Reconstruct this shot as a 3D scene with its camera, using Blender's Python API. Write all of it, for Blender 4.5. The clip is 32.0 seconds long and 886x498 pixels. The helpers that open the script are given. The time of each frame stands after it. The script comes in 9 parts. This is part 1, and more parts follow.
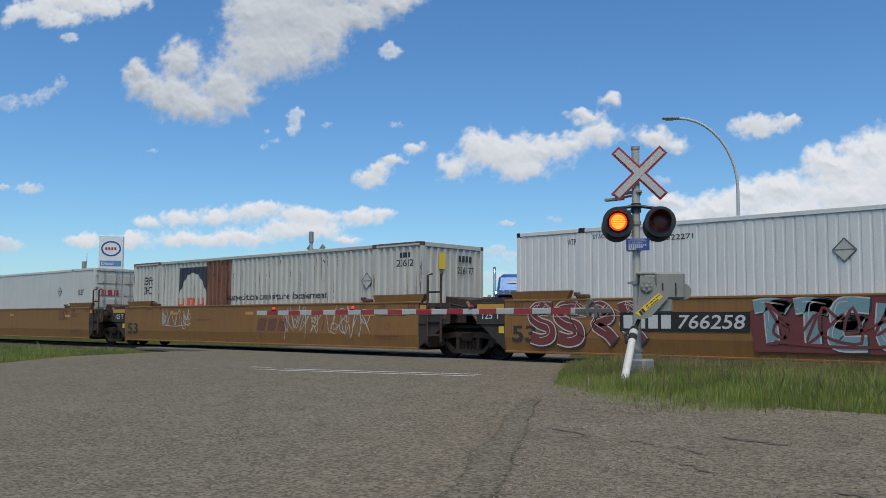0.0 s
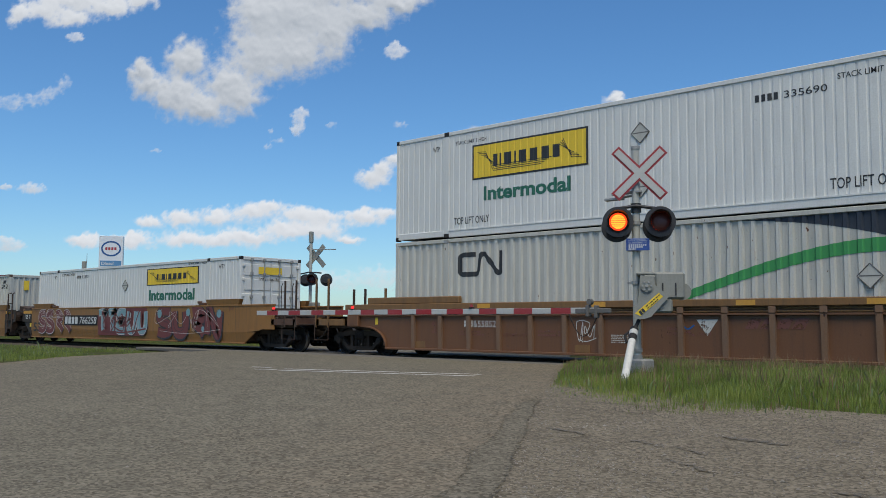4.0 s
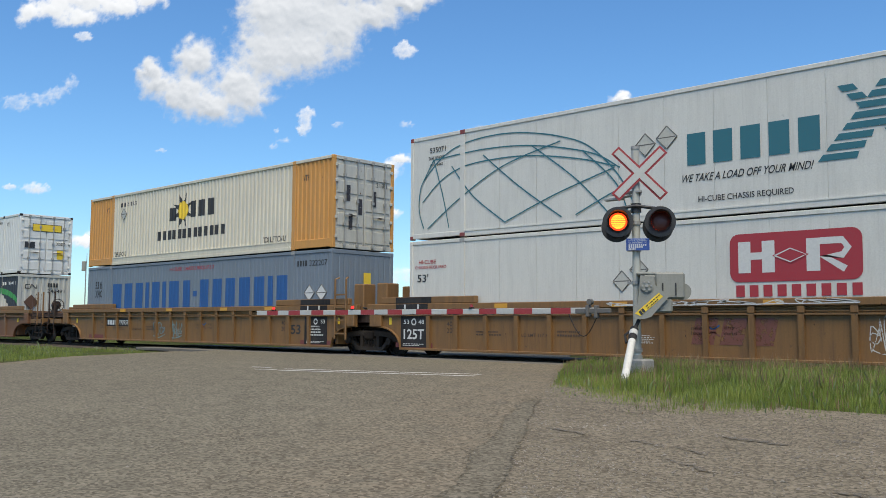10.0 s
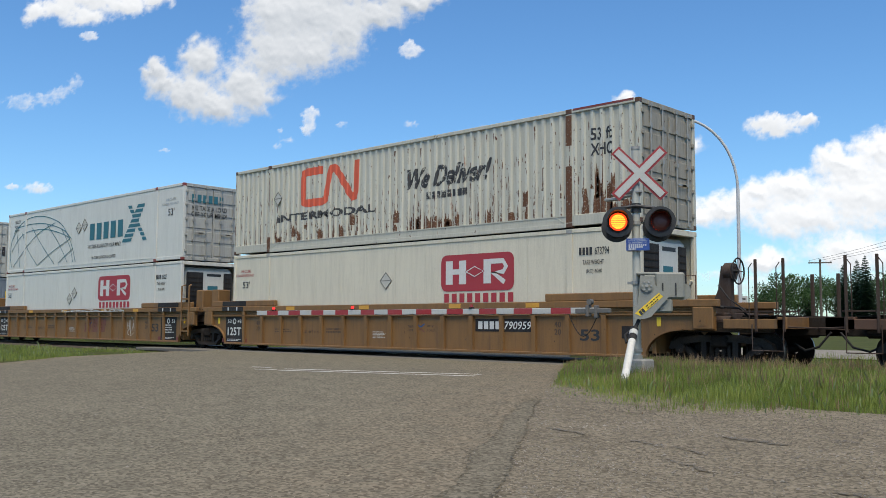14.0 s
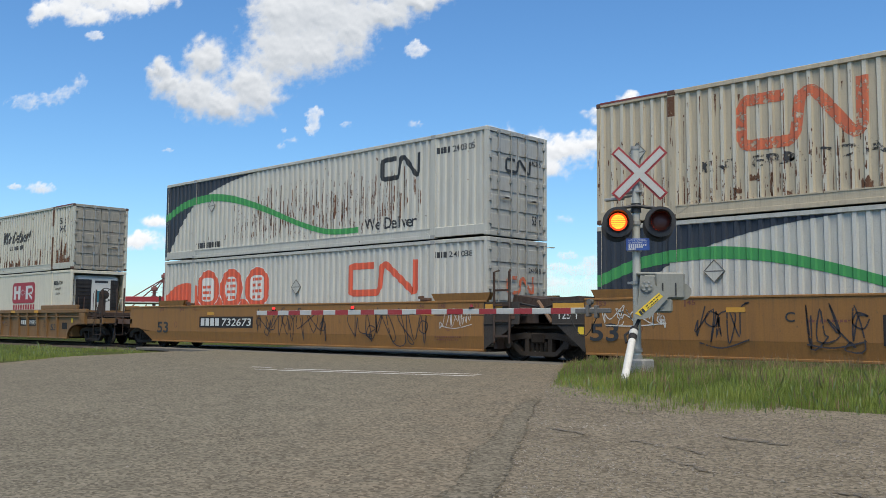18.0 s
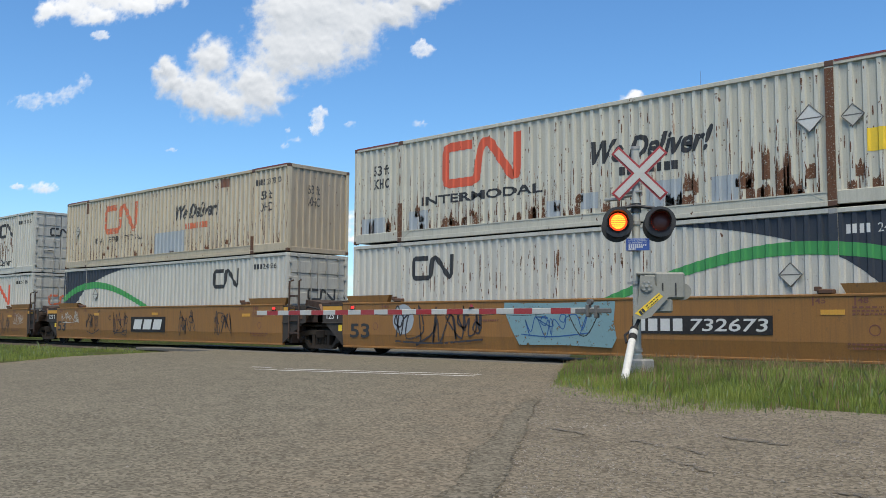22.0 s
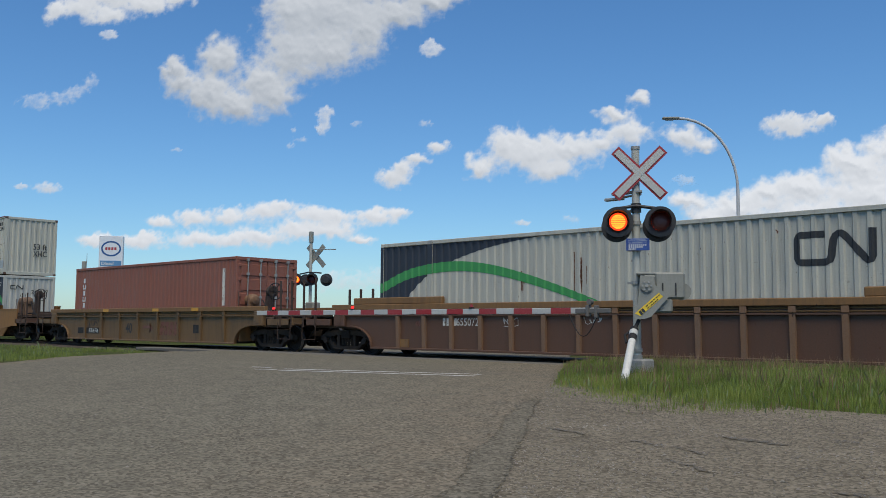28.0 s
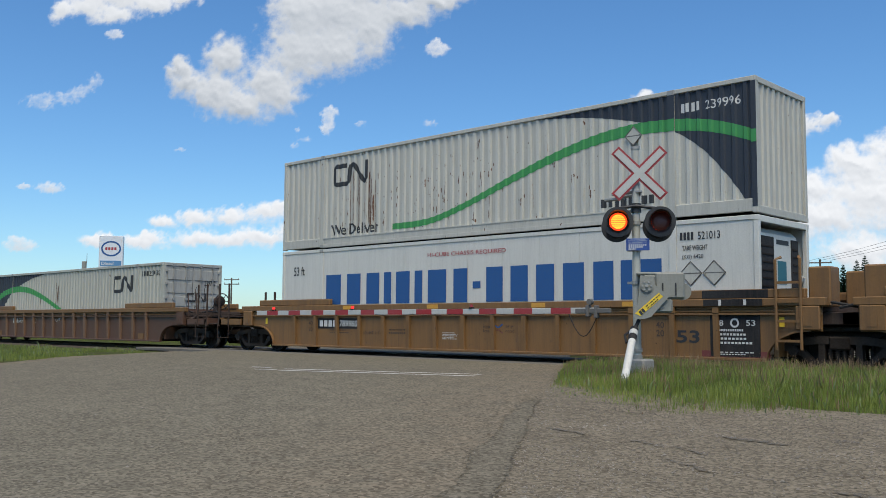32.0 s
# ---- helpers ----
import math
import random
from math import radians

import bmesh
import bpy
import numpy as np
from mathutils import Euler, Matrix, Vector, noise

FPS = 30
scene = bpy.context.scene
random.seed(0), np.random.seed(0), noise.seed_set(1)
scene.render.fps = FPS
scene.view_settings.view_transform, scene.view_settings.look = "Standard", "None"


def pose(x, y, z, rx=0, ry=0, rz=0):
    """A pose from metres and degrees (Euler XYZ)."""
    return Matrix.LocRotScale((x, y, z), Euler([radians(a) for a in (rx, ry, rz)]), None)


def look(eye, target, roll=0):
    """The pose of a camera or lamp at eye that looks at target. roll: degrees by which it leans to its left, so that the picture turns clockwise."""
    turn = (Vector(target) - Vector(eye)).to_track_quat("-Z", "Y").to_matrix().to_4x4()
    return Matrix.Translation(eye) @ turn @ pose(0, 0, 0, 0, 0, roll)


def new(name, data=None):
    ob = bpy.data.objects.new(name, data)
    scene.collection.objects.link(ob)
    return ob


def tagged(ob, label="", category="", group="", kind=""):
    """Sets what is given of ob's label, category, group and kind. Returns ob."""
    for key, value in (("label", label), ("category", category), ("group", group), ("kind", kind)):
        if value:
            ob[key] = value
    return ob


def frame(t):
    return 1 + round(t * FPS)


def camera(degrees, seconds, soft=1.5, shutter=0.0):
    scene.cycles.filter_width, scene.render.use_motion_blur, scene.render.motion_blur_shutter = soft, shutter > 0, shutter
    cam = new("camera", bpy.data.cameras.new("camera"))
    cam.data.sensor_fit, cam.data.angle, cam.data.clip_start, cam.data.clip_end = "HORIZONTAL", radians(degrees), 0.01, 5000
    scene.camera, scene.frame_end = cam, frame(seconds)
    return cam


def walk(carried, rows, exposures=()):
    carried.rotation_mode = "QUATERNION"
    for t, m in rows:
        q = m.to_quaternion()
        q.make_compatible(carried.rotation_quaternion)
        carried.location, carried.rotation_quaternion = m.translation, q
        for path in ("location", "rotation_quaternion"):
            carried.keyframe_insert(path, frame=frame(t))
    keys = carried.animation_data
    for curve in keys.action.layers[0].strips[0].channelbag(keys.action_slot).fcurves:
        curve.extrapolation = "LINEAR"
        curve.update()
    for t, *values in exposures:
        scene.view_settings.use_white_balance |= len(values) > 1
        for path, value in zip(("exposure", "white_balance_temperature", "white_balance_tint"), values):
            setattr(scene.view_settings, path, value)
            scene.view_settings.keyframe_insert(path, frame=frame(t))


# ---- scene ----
import itertools

# ================= camera =================
EYE = (0.0, 0.0, 0.892)
YAW, PITCH = radians(-43.455), radians(4.707)
AIM = (EYE[0] + math.sin(YAW) * math.cos(PITCH), EYE[1] + math.cos(YAW) * math.cos(PITCH), EYE[2] + math.sin(PITCH))
cam = camera(51.14, 32.0, soft=0.6)
walk(cam, [(0, look(EYE, AIM, 0.38)), (32.0, look(EYE, AIM, 0.38))],
     exposures=[(0, -0.33, 6230, 10), (1, -0.33, 6230, 10), (3, -0.33, 6230, 10), (6, -0.18, 6330, 10), (8, 0.07, 6500, 10), (13, 0.14, 6500, 10), (14, 0.08, 6480, 10), (17, 0.11, 6480, 10), (18, 0.08, 6480, 10), (19, 0.14, 6490, 10), (22, 0.15, 6500, 10), (23, -0.06, 6420, 10),
                (24, -0.2, 6330, 10), (25, -0.26, 6300, 10), (28, -0.34, 6220, 10), (30, -0.36, 6220, 10), (31, -0.23, 6300, 10), (32, -0.1, 6350, 10)])

# ================= world and sun =================
SUN_EL, SUN_AZ = radians(62), radians(135)
world = bpy.data.worlds.new("sky")
scene.world = world
world.use_nodes = True
wn, wl = world.node_tree.nodes, world.node_tree.links
wn.clear()
w_sky = wn.new("ShaderNodeTexSky")
w_sky.sky_type, w_sky.sun_disc = "NISHITA", False
w_sky.sun_elevation, w_sky.sun_rotation = SUN_EL, SUN_AZ
w_sky.air_density, w_sky.dust_density, w_sky.ozone_density = 1.0, 0.4, 3.0
w_bg = wn.new("ShaderNodeBackground")
w_bg.inputs[1].default_value = 0.131
w_out = wn.new("ShaderNodeOutputWorld")
w_hue = wn.new("ShaderNodeHueSaturation")
w_hue.inputs["Saturation"].default_value = 1.12
wl.new(w_sky.outputs[0], w_hue.inputs["Color"])
w_tint = wn.new("ShaderNodeMix")
w_tint.data_type, w_tint.blend_type = "RGBA", "MULTIPLY"
w_tint.inputs[0].default_value, w_tint.inputs[7].default_value = 1.0, (0.8, 1.02, 1.15, 1)
wl.new(w_hue.outputs[0], w_tint.inputs[6])
wl.new(w_tint.outputs[2], w_bg.inputs[0])
wl.new(w_bg.outputs[0], w_out.inputs[0])
sun_data = bpy.data.lights.new("sun", "SUN")
sun_data.energy, sun_data.angle, sun_data.color = 4.0, radians(38), (1.0, 0.89, 0.69)
sun = new("sun", sun_data)
sun_dir = Vector((math.sin(SUN_AZ) * math.cos(SUN_EL), math.cos(SUN_AZ) * math.cos(SUN_EL), math.sin(SUN_EL)))
sun.matrix_world = look(sun_dir * 50, (0, 0, 0))


# ================= materials =================
def nodes_of(name):
    m = bpy.data.materials.new(name)
    m.use_nodes = True
    nt = m.node_tree
    return m, nt.nodes, nt.links, nt.nodes["Principled BSDF"]


def coords(n, l, stretch=(1, 1, 1)):
    tc = n.new("ShaderNodeTexCoord")
    mp = n.new("ShaderNodeMapping")
    mp.inputs["Scale"].default_value = stretch
    l.new(tc.outputs["Object"], mp.inputs["Vector"])
    return mp.outputs["Vector"]


def noise_of(n, l, vec, scale, detail=4.0, rough=0.6):
    t = n.new("ShaderNodeTexNoise")
    t.inputs["Scale"].default_value, t.inputs["Detail"].default_value, t.inputs["Roughness"].default_value = scale, detail, rough
    l.new(vec, t.inputs["Vector"])
    return t.outputs["Fac"]


def ramp_of(n, l, fac, lo, hi):
    r = n.new("ShaderNodeMapRange")
    r.inputs["From Min"].default_value, r.inputs["From Max"].default_value = lo, hi
    l.new(fac, r.inputs["Value"])
    return r.outputs["Result"]


def mixed(n, l, fac, a, b, mode="MIX"):
    m = n.new("ShaderNodeMix")
    m.data_type, m.blend_type = "RGBA", mode
    for sock, v in ((m.inputs[0], fac), (m.inputs[6], a), (m.inputs[7], b)):
        if isinstance(v, (int, float)):
            sock.default_value = v
        elif isinstance(v, tuple):
            sock.default_value = (*v, 1) if len(v) == 3 else v
        else:
            l.new(v, sock)
    return m.outputs[2]


def paint(name, color, rough=0.55, metal=0.0, grime=0.25, grime_color=(0.12, 0.1, 0.085), rust=0.0, rust_color=(0.24, 0.085, 0.03), fine=30.0, bump=0.09, fade=0.16, streak=(3, 3, 0.35), gloss=0.5):
    """Painted metal: faded in patches, streaked with dirt, and with rust spots where rust > 0."""
    m, n, l, b = nodes_of(name)
    vec = coords(n, l)
    big = noise_of(n, l, vec, 0.9, 3)
    small = noise_of(n, l, vec, fine, 5, 0.7)
    c = mixed(n, l, ramp_of(n, l, big, 0.3, 0.75), color, tuple(min(1, x * (1 - fade) + fade * 0.25) for x in color))
    c = mixed(n, l, ramp_of(n, l, small, 0.35, 0.8), c, tuple(x * 0.82 for x in color))
    run = noise_of(n, l, coords(n, l, streak), 2.2, 6, 0.65)
    g = n.new("ShaderNodeMath")
    g.operation = "MULTIPLY"
    l.new(ramp_of(n, l, run, 0.45, 0.8), g.inputs[0])
    g.inputs[1].default_value = grime
    c = mixed(n, l, g.outputs[0], c, grime_color)
    drip = noise_of(n, l, coords(n, l, (26, 26, 0.8)), 1.0, 4, 0.6)
    dg = n.new("ShaderNodeMath")
    dg.operation = "MULTIPLY"
    l.new(ramp_of(n, l, drip, 0.52, 0.82), dg.inputs[0])
    dg.inputs[1].default_value = min(0.55, grime * 1.1)
    c = mixed(n, l, dg.outputs[0], c, grime_color)
    scuff = noise_of(n, l, coords(n, l, (7, 7, 7)), 1.0, 7, 0.72)
    sg = n.new("ShaderNodeMath")
    sg.operation = "MULTIPLY"
    l.new(ramp_of(n, l, scuff, 0.62, 0.7), sg.inputs[0])
    sg.inputs[1].default_value = min(0.8, grime * 1.5)
    c = mixed(n, l, sg.outputs[0], c, grime_color)
    if rust > 0:
        rs = noise_of(n, l, coords(n, l, (6, 6, 0.9)), 1.0, 8, 0.72)
        c = mixed(n, l, ramp_of(n, l, rs, 0.72 - 0.25 * rust, 0.80 - 0.22 * rust), c, rust_color)
        sp = noise_of(n, l, coords(n, l, (9, 9, 5)), 1.0, 3, 0.5)
        c = mixed(n, l, ramp_of(n, l, sp, 0.74 - 0.12 * rust, 0.77 - 0.11 * rust), c, tuple(x * 0.35 for x in rust_color))
    l.new(c, b.inputs["Base Color"])
    b.inputs["Metallic"].default_value = metal
    b.inputs["Specular IOR Level"].default_value = gloss
    rr = n.new("ShaderNodeMapRange")
    rr.inputs["To Min"].default_value, rr.inputs["To Max"].default_value = rough - 0.1, min(1, rough + 0.15)
    l.new(small, rr.inputs["Value"])
    l.new(rr.outputs[0], b.inputs["Roughness"])
    bp = n.new("ShaderNodeBump")
    bp.inputs["Strength"].default_value, bp.inputs["Distance"].default_value = bump, 0.02
    l.new(small, bp.inputs["Height"])
    l.new(bp.outputs[0], b.inputs["Normal"])
    return m


def decal(name, color, wear=0.0, rough=0.6, flake=7.0):
    """Sprayed or stuck-on marking, flaked away where wear > 0."""
    m, n, l, b = nodes_of(name)
    vec = coords(n, l)
    small = noise_of(n, l, vec, 22, 5, 0.7)
    c = mixed(n, l, ramp_of(n, l, small, 0.3, 0.8), color, tuple(x * 0.8 + 0.02 for x in color))
    l.new(c, b.inputs["Base Color"])
    b.inputs["Roughness"].default_value = rough
    if wear > 0:
        fl = noise_of(n, l, vec, flake, 6, 0.75)
        l.new(ramp_of(n, l, fl, 0.34 + wear * 0.25, 0.40 + wear * 0.25), b.inputs["Alpha"])
    return m


def glow(name, color, strength):
    m, n, l, b = nodes_of(name)
    b.inputs["Base Color"].default_value = (*[c * 0.5 for c in color], 1)
    b.inputs["Emission Color"].default_value = (*color, 1)
    b.inputs["Emission Strength"].default_value = strength
    return m


def glass(name, color=(0.02, 0.03, 0.035), rough=0.05):
    m, n, l, b = nodes_of(name)
    b.inputs["Base Color"].default_value = (*color, 1)
    b.inputs["Roughness"].default_value = rough
    b.inputs["Specular IOR Level"].default_value = 0.7
    return m


WHITE = paint("white container paint", (0.52, 0.51, 0.455), grime=0.3, rust=0.0)
WHITE_CLEAN = paint("clean white container paint", (0.72, 0.72, 0.68), grime=0.12)
WHITE_RUSTY = paint("rusting white container paint", (0.52, 0.505, 0.42), grime=0.25, rust=0.3)
WHITE_SPOT = paint("spotted white container paint", (0.52, 0.51, 0.45), grime=0.25, rust=0.16)
WHITE_PLATE = paint("white panel", (0.66, 0.645, 0.585), rough=0.35, grime=0.15)
TAN = paint("faded cream container paint", (0.5, 0.425, 0.3), grime=0.3, rust=0.2)
CREAM = paint("cream container paint", (0.67, 0.62, 0.49), grime=0.2)
ORANGE = paint("orange-yellow container paint", (0.6, 0.29, 0.065), grime=0.2, rust=0.1)
GREYBLUE = paint("grey-blue container paint", (0.17, 0.21, 0.255), grime=0.25)
BROWNRED = paint("oxide brown container paint", (0.27, 0.088, 0.05), grime=0.25)
YELLOW_GRIMY = paint("grimy mustard car paint", (0.16, 0.09, 0.034), fade=0.03, grime_color=(0.045, 0.032, 0.022), grime=0.65, rust=0.2, rust_color=(0.08, 0.035, 0.018))
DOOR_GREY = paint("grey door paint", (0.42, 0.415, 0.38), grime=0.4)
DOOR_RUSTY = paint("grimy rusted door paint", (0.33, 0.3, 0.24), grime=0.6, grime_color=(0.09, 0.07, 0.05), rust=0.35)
# Outer rib faces get a paler base colour than the recessed wall.
RIB_PAINT = {"faded cream container paint": paint("paler faded-cream rib paint", (0.6, 0.555, 0.45), grime=0.2, rust=0.12), "rusting white container paint": paint("paler rusting-white rib paint", (0.6, 0.59, 0.51), grime=0.2, rust=0.25),
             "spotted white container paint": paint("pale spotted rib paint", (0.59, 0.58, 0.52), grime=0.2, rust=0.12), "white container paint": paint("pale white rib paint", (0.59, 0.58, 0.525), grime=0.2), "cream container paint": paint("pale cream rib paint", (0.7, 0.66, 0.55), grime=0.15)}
STEEL = paint("galvanised steel", (0.36, 0.355, 0.33), rough=0.5, metal=0.25, grime=0.25)
YELLOW_CAR = paint("mustard car paint", (0.215, 0.11, 0.034), fade=0.03, grime_color=(0.07, 0.046, 0.03), grime=0.55, rust=0.1, rust_color=(0.1, 0.042, 0.02))
YELLOW_CAR_B = paint("bright mustard car paint", (0.285, 0.132, 0.03), fade=0.03, grime_color=(0.1, 0.062, 0.034), grime=0.42)
SAFETY = paint("safety yellow", (0.62, 0.31, 0.03), grime=0.15)
RUST_ORANGE = paint("orange-brown rusted car paint", (0.16, 0.07, 0.028), fade=0.02, grime_color=(0.08, 0.045, 0.028), grime=0.4, rust=0.2)
# Darker base than the side walls' cream, plus more grime and rust.
TAN_END = paint("darker cream end paint", (0.37, 0.31, 0.225), grime=0.45, rust=0.3)
RUST_CAR = paint("rust-brown car paint", (0.105, 0.05, 0.027), fade=0.02, grime_color=(0.07, 0.045, 0.03), grime=0.4, rust=0.2)
BLACK = paint("black car paint", (0.015, 0.015, 0.016), rough=0.7, grime=0.3, grime_color=(0.09, 0.07, 0.055), gloss=0.2)
UNDER = paint("oily cast steel", (0.021, 0.015, 0.0105), rough=0.7, grime=0.4, grime_color=(0.035, 0.027, 0.022), gloss=0.08)
FRAME_STEEL = paint("dusty cast frame", (0.038, 0.028, 0.02), rough=0.85, grime=0.5, grime_color=(0.04, 0.033, 0.028), gloss=0.15)
TREAD = paint("worn wheel tread", (0.35, 0.34, 0.33), rough=0.35, metal=0.8, grime=0.1)
NAVY = decal("dark navy paint", (0.022, 0.03, 0.045))
GREEN = decal("green stripe paint", (0.045, 0.28, 0.075))
D_BLACK = decal("black lettering", (0.02, 0.022, 0.025))
D_BLACKW = decal("flaking black lettering", (0.03, 0.03, 0.032), wear=0.25)
D_BLACKF = decal("nearly vanished black lettering", (0.03, 0.03, 0.032), wear=0.62, flake=3.0)
D_WHITE = decal("white lettering", (0.62, 0.62, 0.59))
D_WHITEW = decal("faded white lettering", (0.6, 0.58, 0.52), wear=0.2)
D_RED = decal("red lettering", (0.36, 0.028, 0.04))
D_ORANGE = decal("orange-red lettering", (0.62, 0.1, 0.045))
D_ORANGEW = decal("flaking orange-red lettering", (0.58, 0.14, 0.06), wear=0.3)
D_BLUE = decal("blue lettering", (0.012, 0.085, 0.27))
D_TEAL = decal("teal lettering", (0.022, 0.14, 0.18))
D_DKGREEN = decal("dark green lettering", (0.02, 0.14, 0.09))
D_YELLOW = decal("yellow plate", (0.8, 0.55, 0.03))
D_GREY = decal("grey patch paint", (0.33, 0.37, 0.4))
D_GRAF_RED = decal("oxblood spray paint", (0.16, 0.035, 0.03))
D_GRAF_CYAN = decal("pale cyan spray paint", (0.18, 0.31, 0.34), wear=0.06)
D_GRAF_PALE = decal("pale pink spray paint", (0.6, 0.5, 0.46))
D_GRAF_DARK = decal("black spray paint", (0.03, 0.026, 0.03), wear=0.12)
D_FADED = decal("faded maroon lettering", (0.17, 0.06, 0.04), wear=0.25)


# ================= building blocks =================
class Build:
    """Collects the faces of one mesh."""

    def __init__(self):
        self.v, self.f = [], []

    def add(self, verts, faces):
        k = len(self.v)
        self.v += [tuple(p) for p in verts]
        self.f += [tuple(i + k for i in q) for q in faces]
        return self

    def box(self, x0, x1, y0, y1, z0, z1, c=0.0):
        if c <= 0:
            p = [(x, y, z) for x in (x0, x1) for y in (y0, y1) for z in (z0, z1)]
            return self.add(p, [(0, 1, 3, 2), (4, 6, 7, 5), (0, 4, 5, 1), (2, 3, 7, 6), (0, 2, 6, 4), (1, 5, 7, 3)])
        c = min(c, abs(x1 - x0) * 0.45, abs(y1 - y0) * 0.45, abs(z1 - z0) * 0.45)
        bm = bmesh.new()
        bmesh.ops.create_cube(bm, size=1, matrix=Matrix.LocRotScale(((x0 + x1) / 2, (y0 + y1) / 2, (z0 + z1) / 2), None, (abs(x1 - x0), abs(y1 - y0), abs(z1 - z0))))
        bmesh.ops.bevel(bm, geom=bm.edges[:], offset=c, segments=1, affect="EDGES")
        bm.verts.index_update()
        self.add([v.co for v in bm.verts], [[v.index for v in f.verts] for f in bm.faces])
        bm.free()
        return self

    def cyl(self, a, b, r, n=12, r2=None, caps=True):
        a, b = Vector(a), Vector(b)
        r2 = r if r2 is None else r2
        d = (b - a).normalized()
        s = d.orthogonal().normalized()
        t = d.cross(s)
        ring = [(s * math.cos(2 * math.pi * i / n) + t * math.sin(2 * math.pi * i / n)) for i in range(n)]
        p = [a + q * r for q in ring] + [b + q * r2 for q in ring]
        f = [(i, (i + 1) % n, n + (i + 1) % n, n + i) for i in range(n)]
        if caps:
            f += [tuple(range(n - 1, -1, -1)), tuple(range(n, 2 * n))]
        return self.add(p, f)

    def tube(self, pts, r, n=8):
        """A round bar along a line of points."""
        pts = [Vector(p) for p in pts]
        k = len(self.v)
        side = None
        for i, p in enumerate(pts):
            d = (pts[min(i + 1, len(pts) - 1)] - pts[max(i - 1, 0)]).normalized()
            side = d.orthogonal().normalized() if side is None else (side - d * side.dot(d)).normalized()
            up = d.cross(side)
            self.v += [tuple(p + (side * math.cos(2 * math.pi * j / n) + up * math.sin(2 * math.pi * j / n)) * r) for j in range(n)]
        for i in range(len(pts) - 1):
            self.f += [(k + i * n + j, k + i * n + (j + 1) % n, k + (i + 1) * n + (j + 1) % n, k + (i + 1) * n + j) for j in range(n)]
        self.f += [tuple(k + j for j in range(n - 1, -1, -1)), tuple(k + (len(pts) - 1) * n + j for j in range(n))]
        return self

    def prism(self, poly, y0, y1):
        """A polygon of (x, z) with thickness along y."""
        n = len(poly)
        p = [(x, y0, z) for x, z in poly] + [(x, y1, z) for x, z in poly]
        return self.add(p, [tuple(range(n)), tuple(range(2 * n - 1, n - 1, -1))] + [(i, n + i, n + (i + 1) % n, (i + 1) % n) for i in range(n)])

    def moved(self, m):
        self.v = [tuple(m @ Vector(p)) for p in self.v]
        return self

    def mesh(self, name, material, smooth=False):
        me = bpy.data.meshes.new(name)
        me.from_pydata(self.v, [], self.f)
        me.materials.append(material)
        bm = bmesh.new()
        bm.from_mesh(me)
        bmesh.ops.recalc_face_normals(bm, faces=bm.faces)
        bm.to_mesh(me)
        bm.free()
        if smooth:
            me.shade_smooth()
            me.set_sharp_from_angle(angle=radians(35))
        return me


def part(name, build, material, parent=None, label="", smooth=False):
    """Links a Build as one mesh object under a thing or a part."""
    ob = new(name, build.mesh(name, material, smooth))
    if parent is not None:
        ob.parent = parent
    return tagged(ob, label=label)


def empty(name, m=None):
    ob = new(name)
    ob.empty_display_size = 0.3
    if m is not None:
        ob.matrix_basis = m
    return ob


FONT_CACHE = {}


def text_build(body, bold=0.0):
    """Outline faces of a line of text, one unit high from the base line, as (points, faces, width)."""
    key = (body, bold)
    if key not in FONT_CACHE:
        cu = bpy.data.curves.new("lettering", "FONT")
        cu.body, cu.size, cu.offset, cu.resolution_u = body, 1.0, bold, 3
        ob = new("lettering", cu)
        dg = bpy.context.evaluated_depsgraph_get()
        ev = ob.evaluated_get(dg)
        me = ev.to_mesh()
        pts = [tuple(v.co) for v in me.vertices]
        fcs = [tuple(p.vertices) for p in me.polygons]
        ev.to_mesh_clear()
        bpy.data.objects.remove(ob)
        bpy.data.curves.remove(cu)
        FONT_CACHE[key] = (pts, fcs)
    return FONT_CACHE[key]


def lettering(body, x0, x1, z0, z1, y, bold=0.0, slant=0.0):
    """Text stretched into a box on a plane that faces -y."""
    pts, fcs = text_build(body, bold)
    ax, bx = min(p[0] for p in pts), max(p[0] for p in pts)
    az, bz = min(p[1] for p in pts), max(p[1] for p in pts)
    out = []
    for p in pts:
        v = (p[1] - az) / max(bz - az, 1e-6)
        out.append((x0 + (p[0] - ax) / max(bx - ax, 1e-6) * (x1 - x0) + slant * (v - 0.5) * (z1 - z0), y, z0 + v * (z1 - z0)))
    return Build().add(out, fcs)


def bars(x0, x1, z0, z1, y, n, gap=0.3, slot=0.0, build=None):
    """A row of n plain bars that stands for a word; slot: a slit through each bar."""
    b = build or Build()
    w = (x1 - x0) / n
    for i in range(n):
        a, e = x0 + i * w, x0 + (i + 1 - gap) * w
        if slot > 0:
            m0, m1, s = a + (e - a) * (0.5 - slot / 2), a + (e - a) * (0.5 + slot / 2), (z1 - z0) * 0.24
            for q in ((a, m0, z0, z1), (m1, e, z0, z1), (m0, m1, (z1 - s), z1) if i % 2 else (m0, m1, z0, z0 + s)):
                b.add([(q[0], y, q[2]), (q[1], y, q[2]), (q[1], y, q[3]), (q[0], y, q[3])], [(0, 1, 2, 3)])
        else:
            b.add([(a, y, z0), (e, y, z0), (e, y, z1), (a, y, z1)], [(0, 1, 2, 3)])
    return b


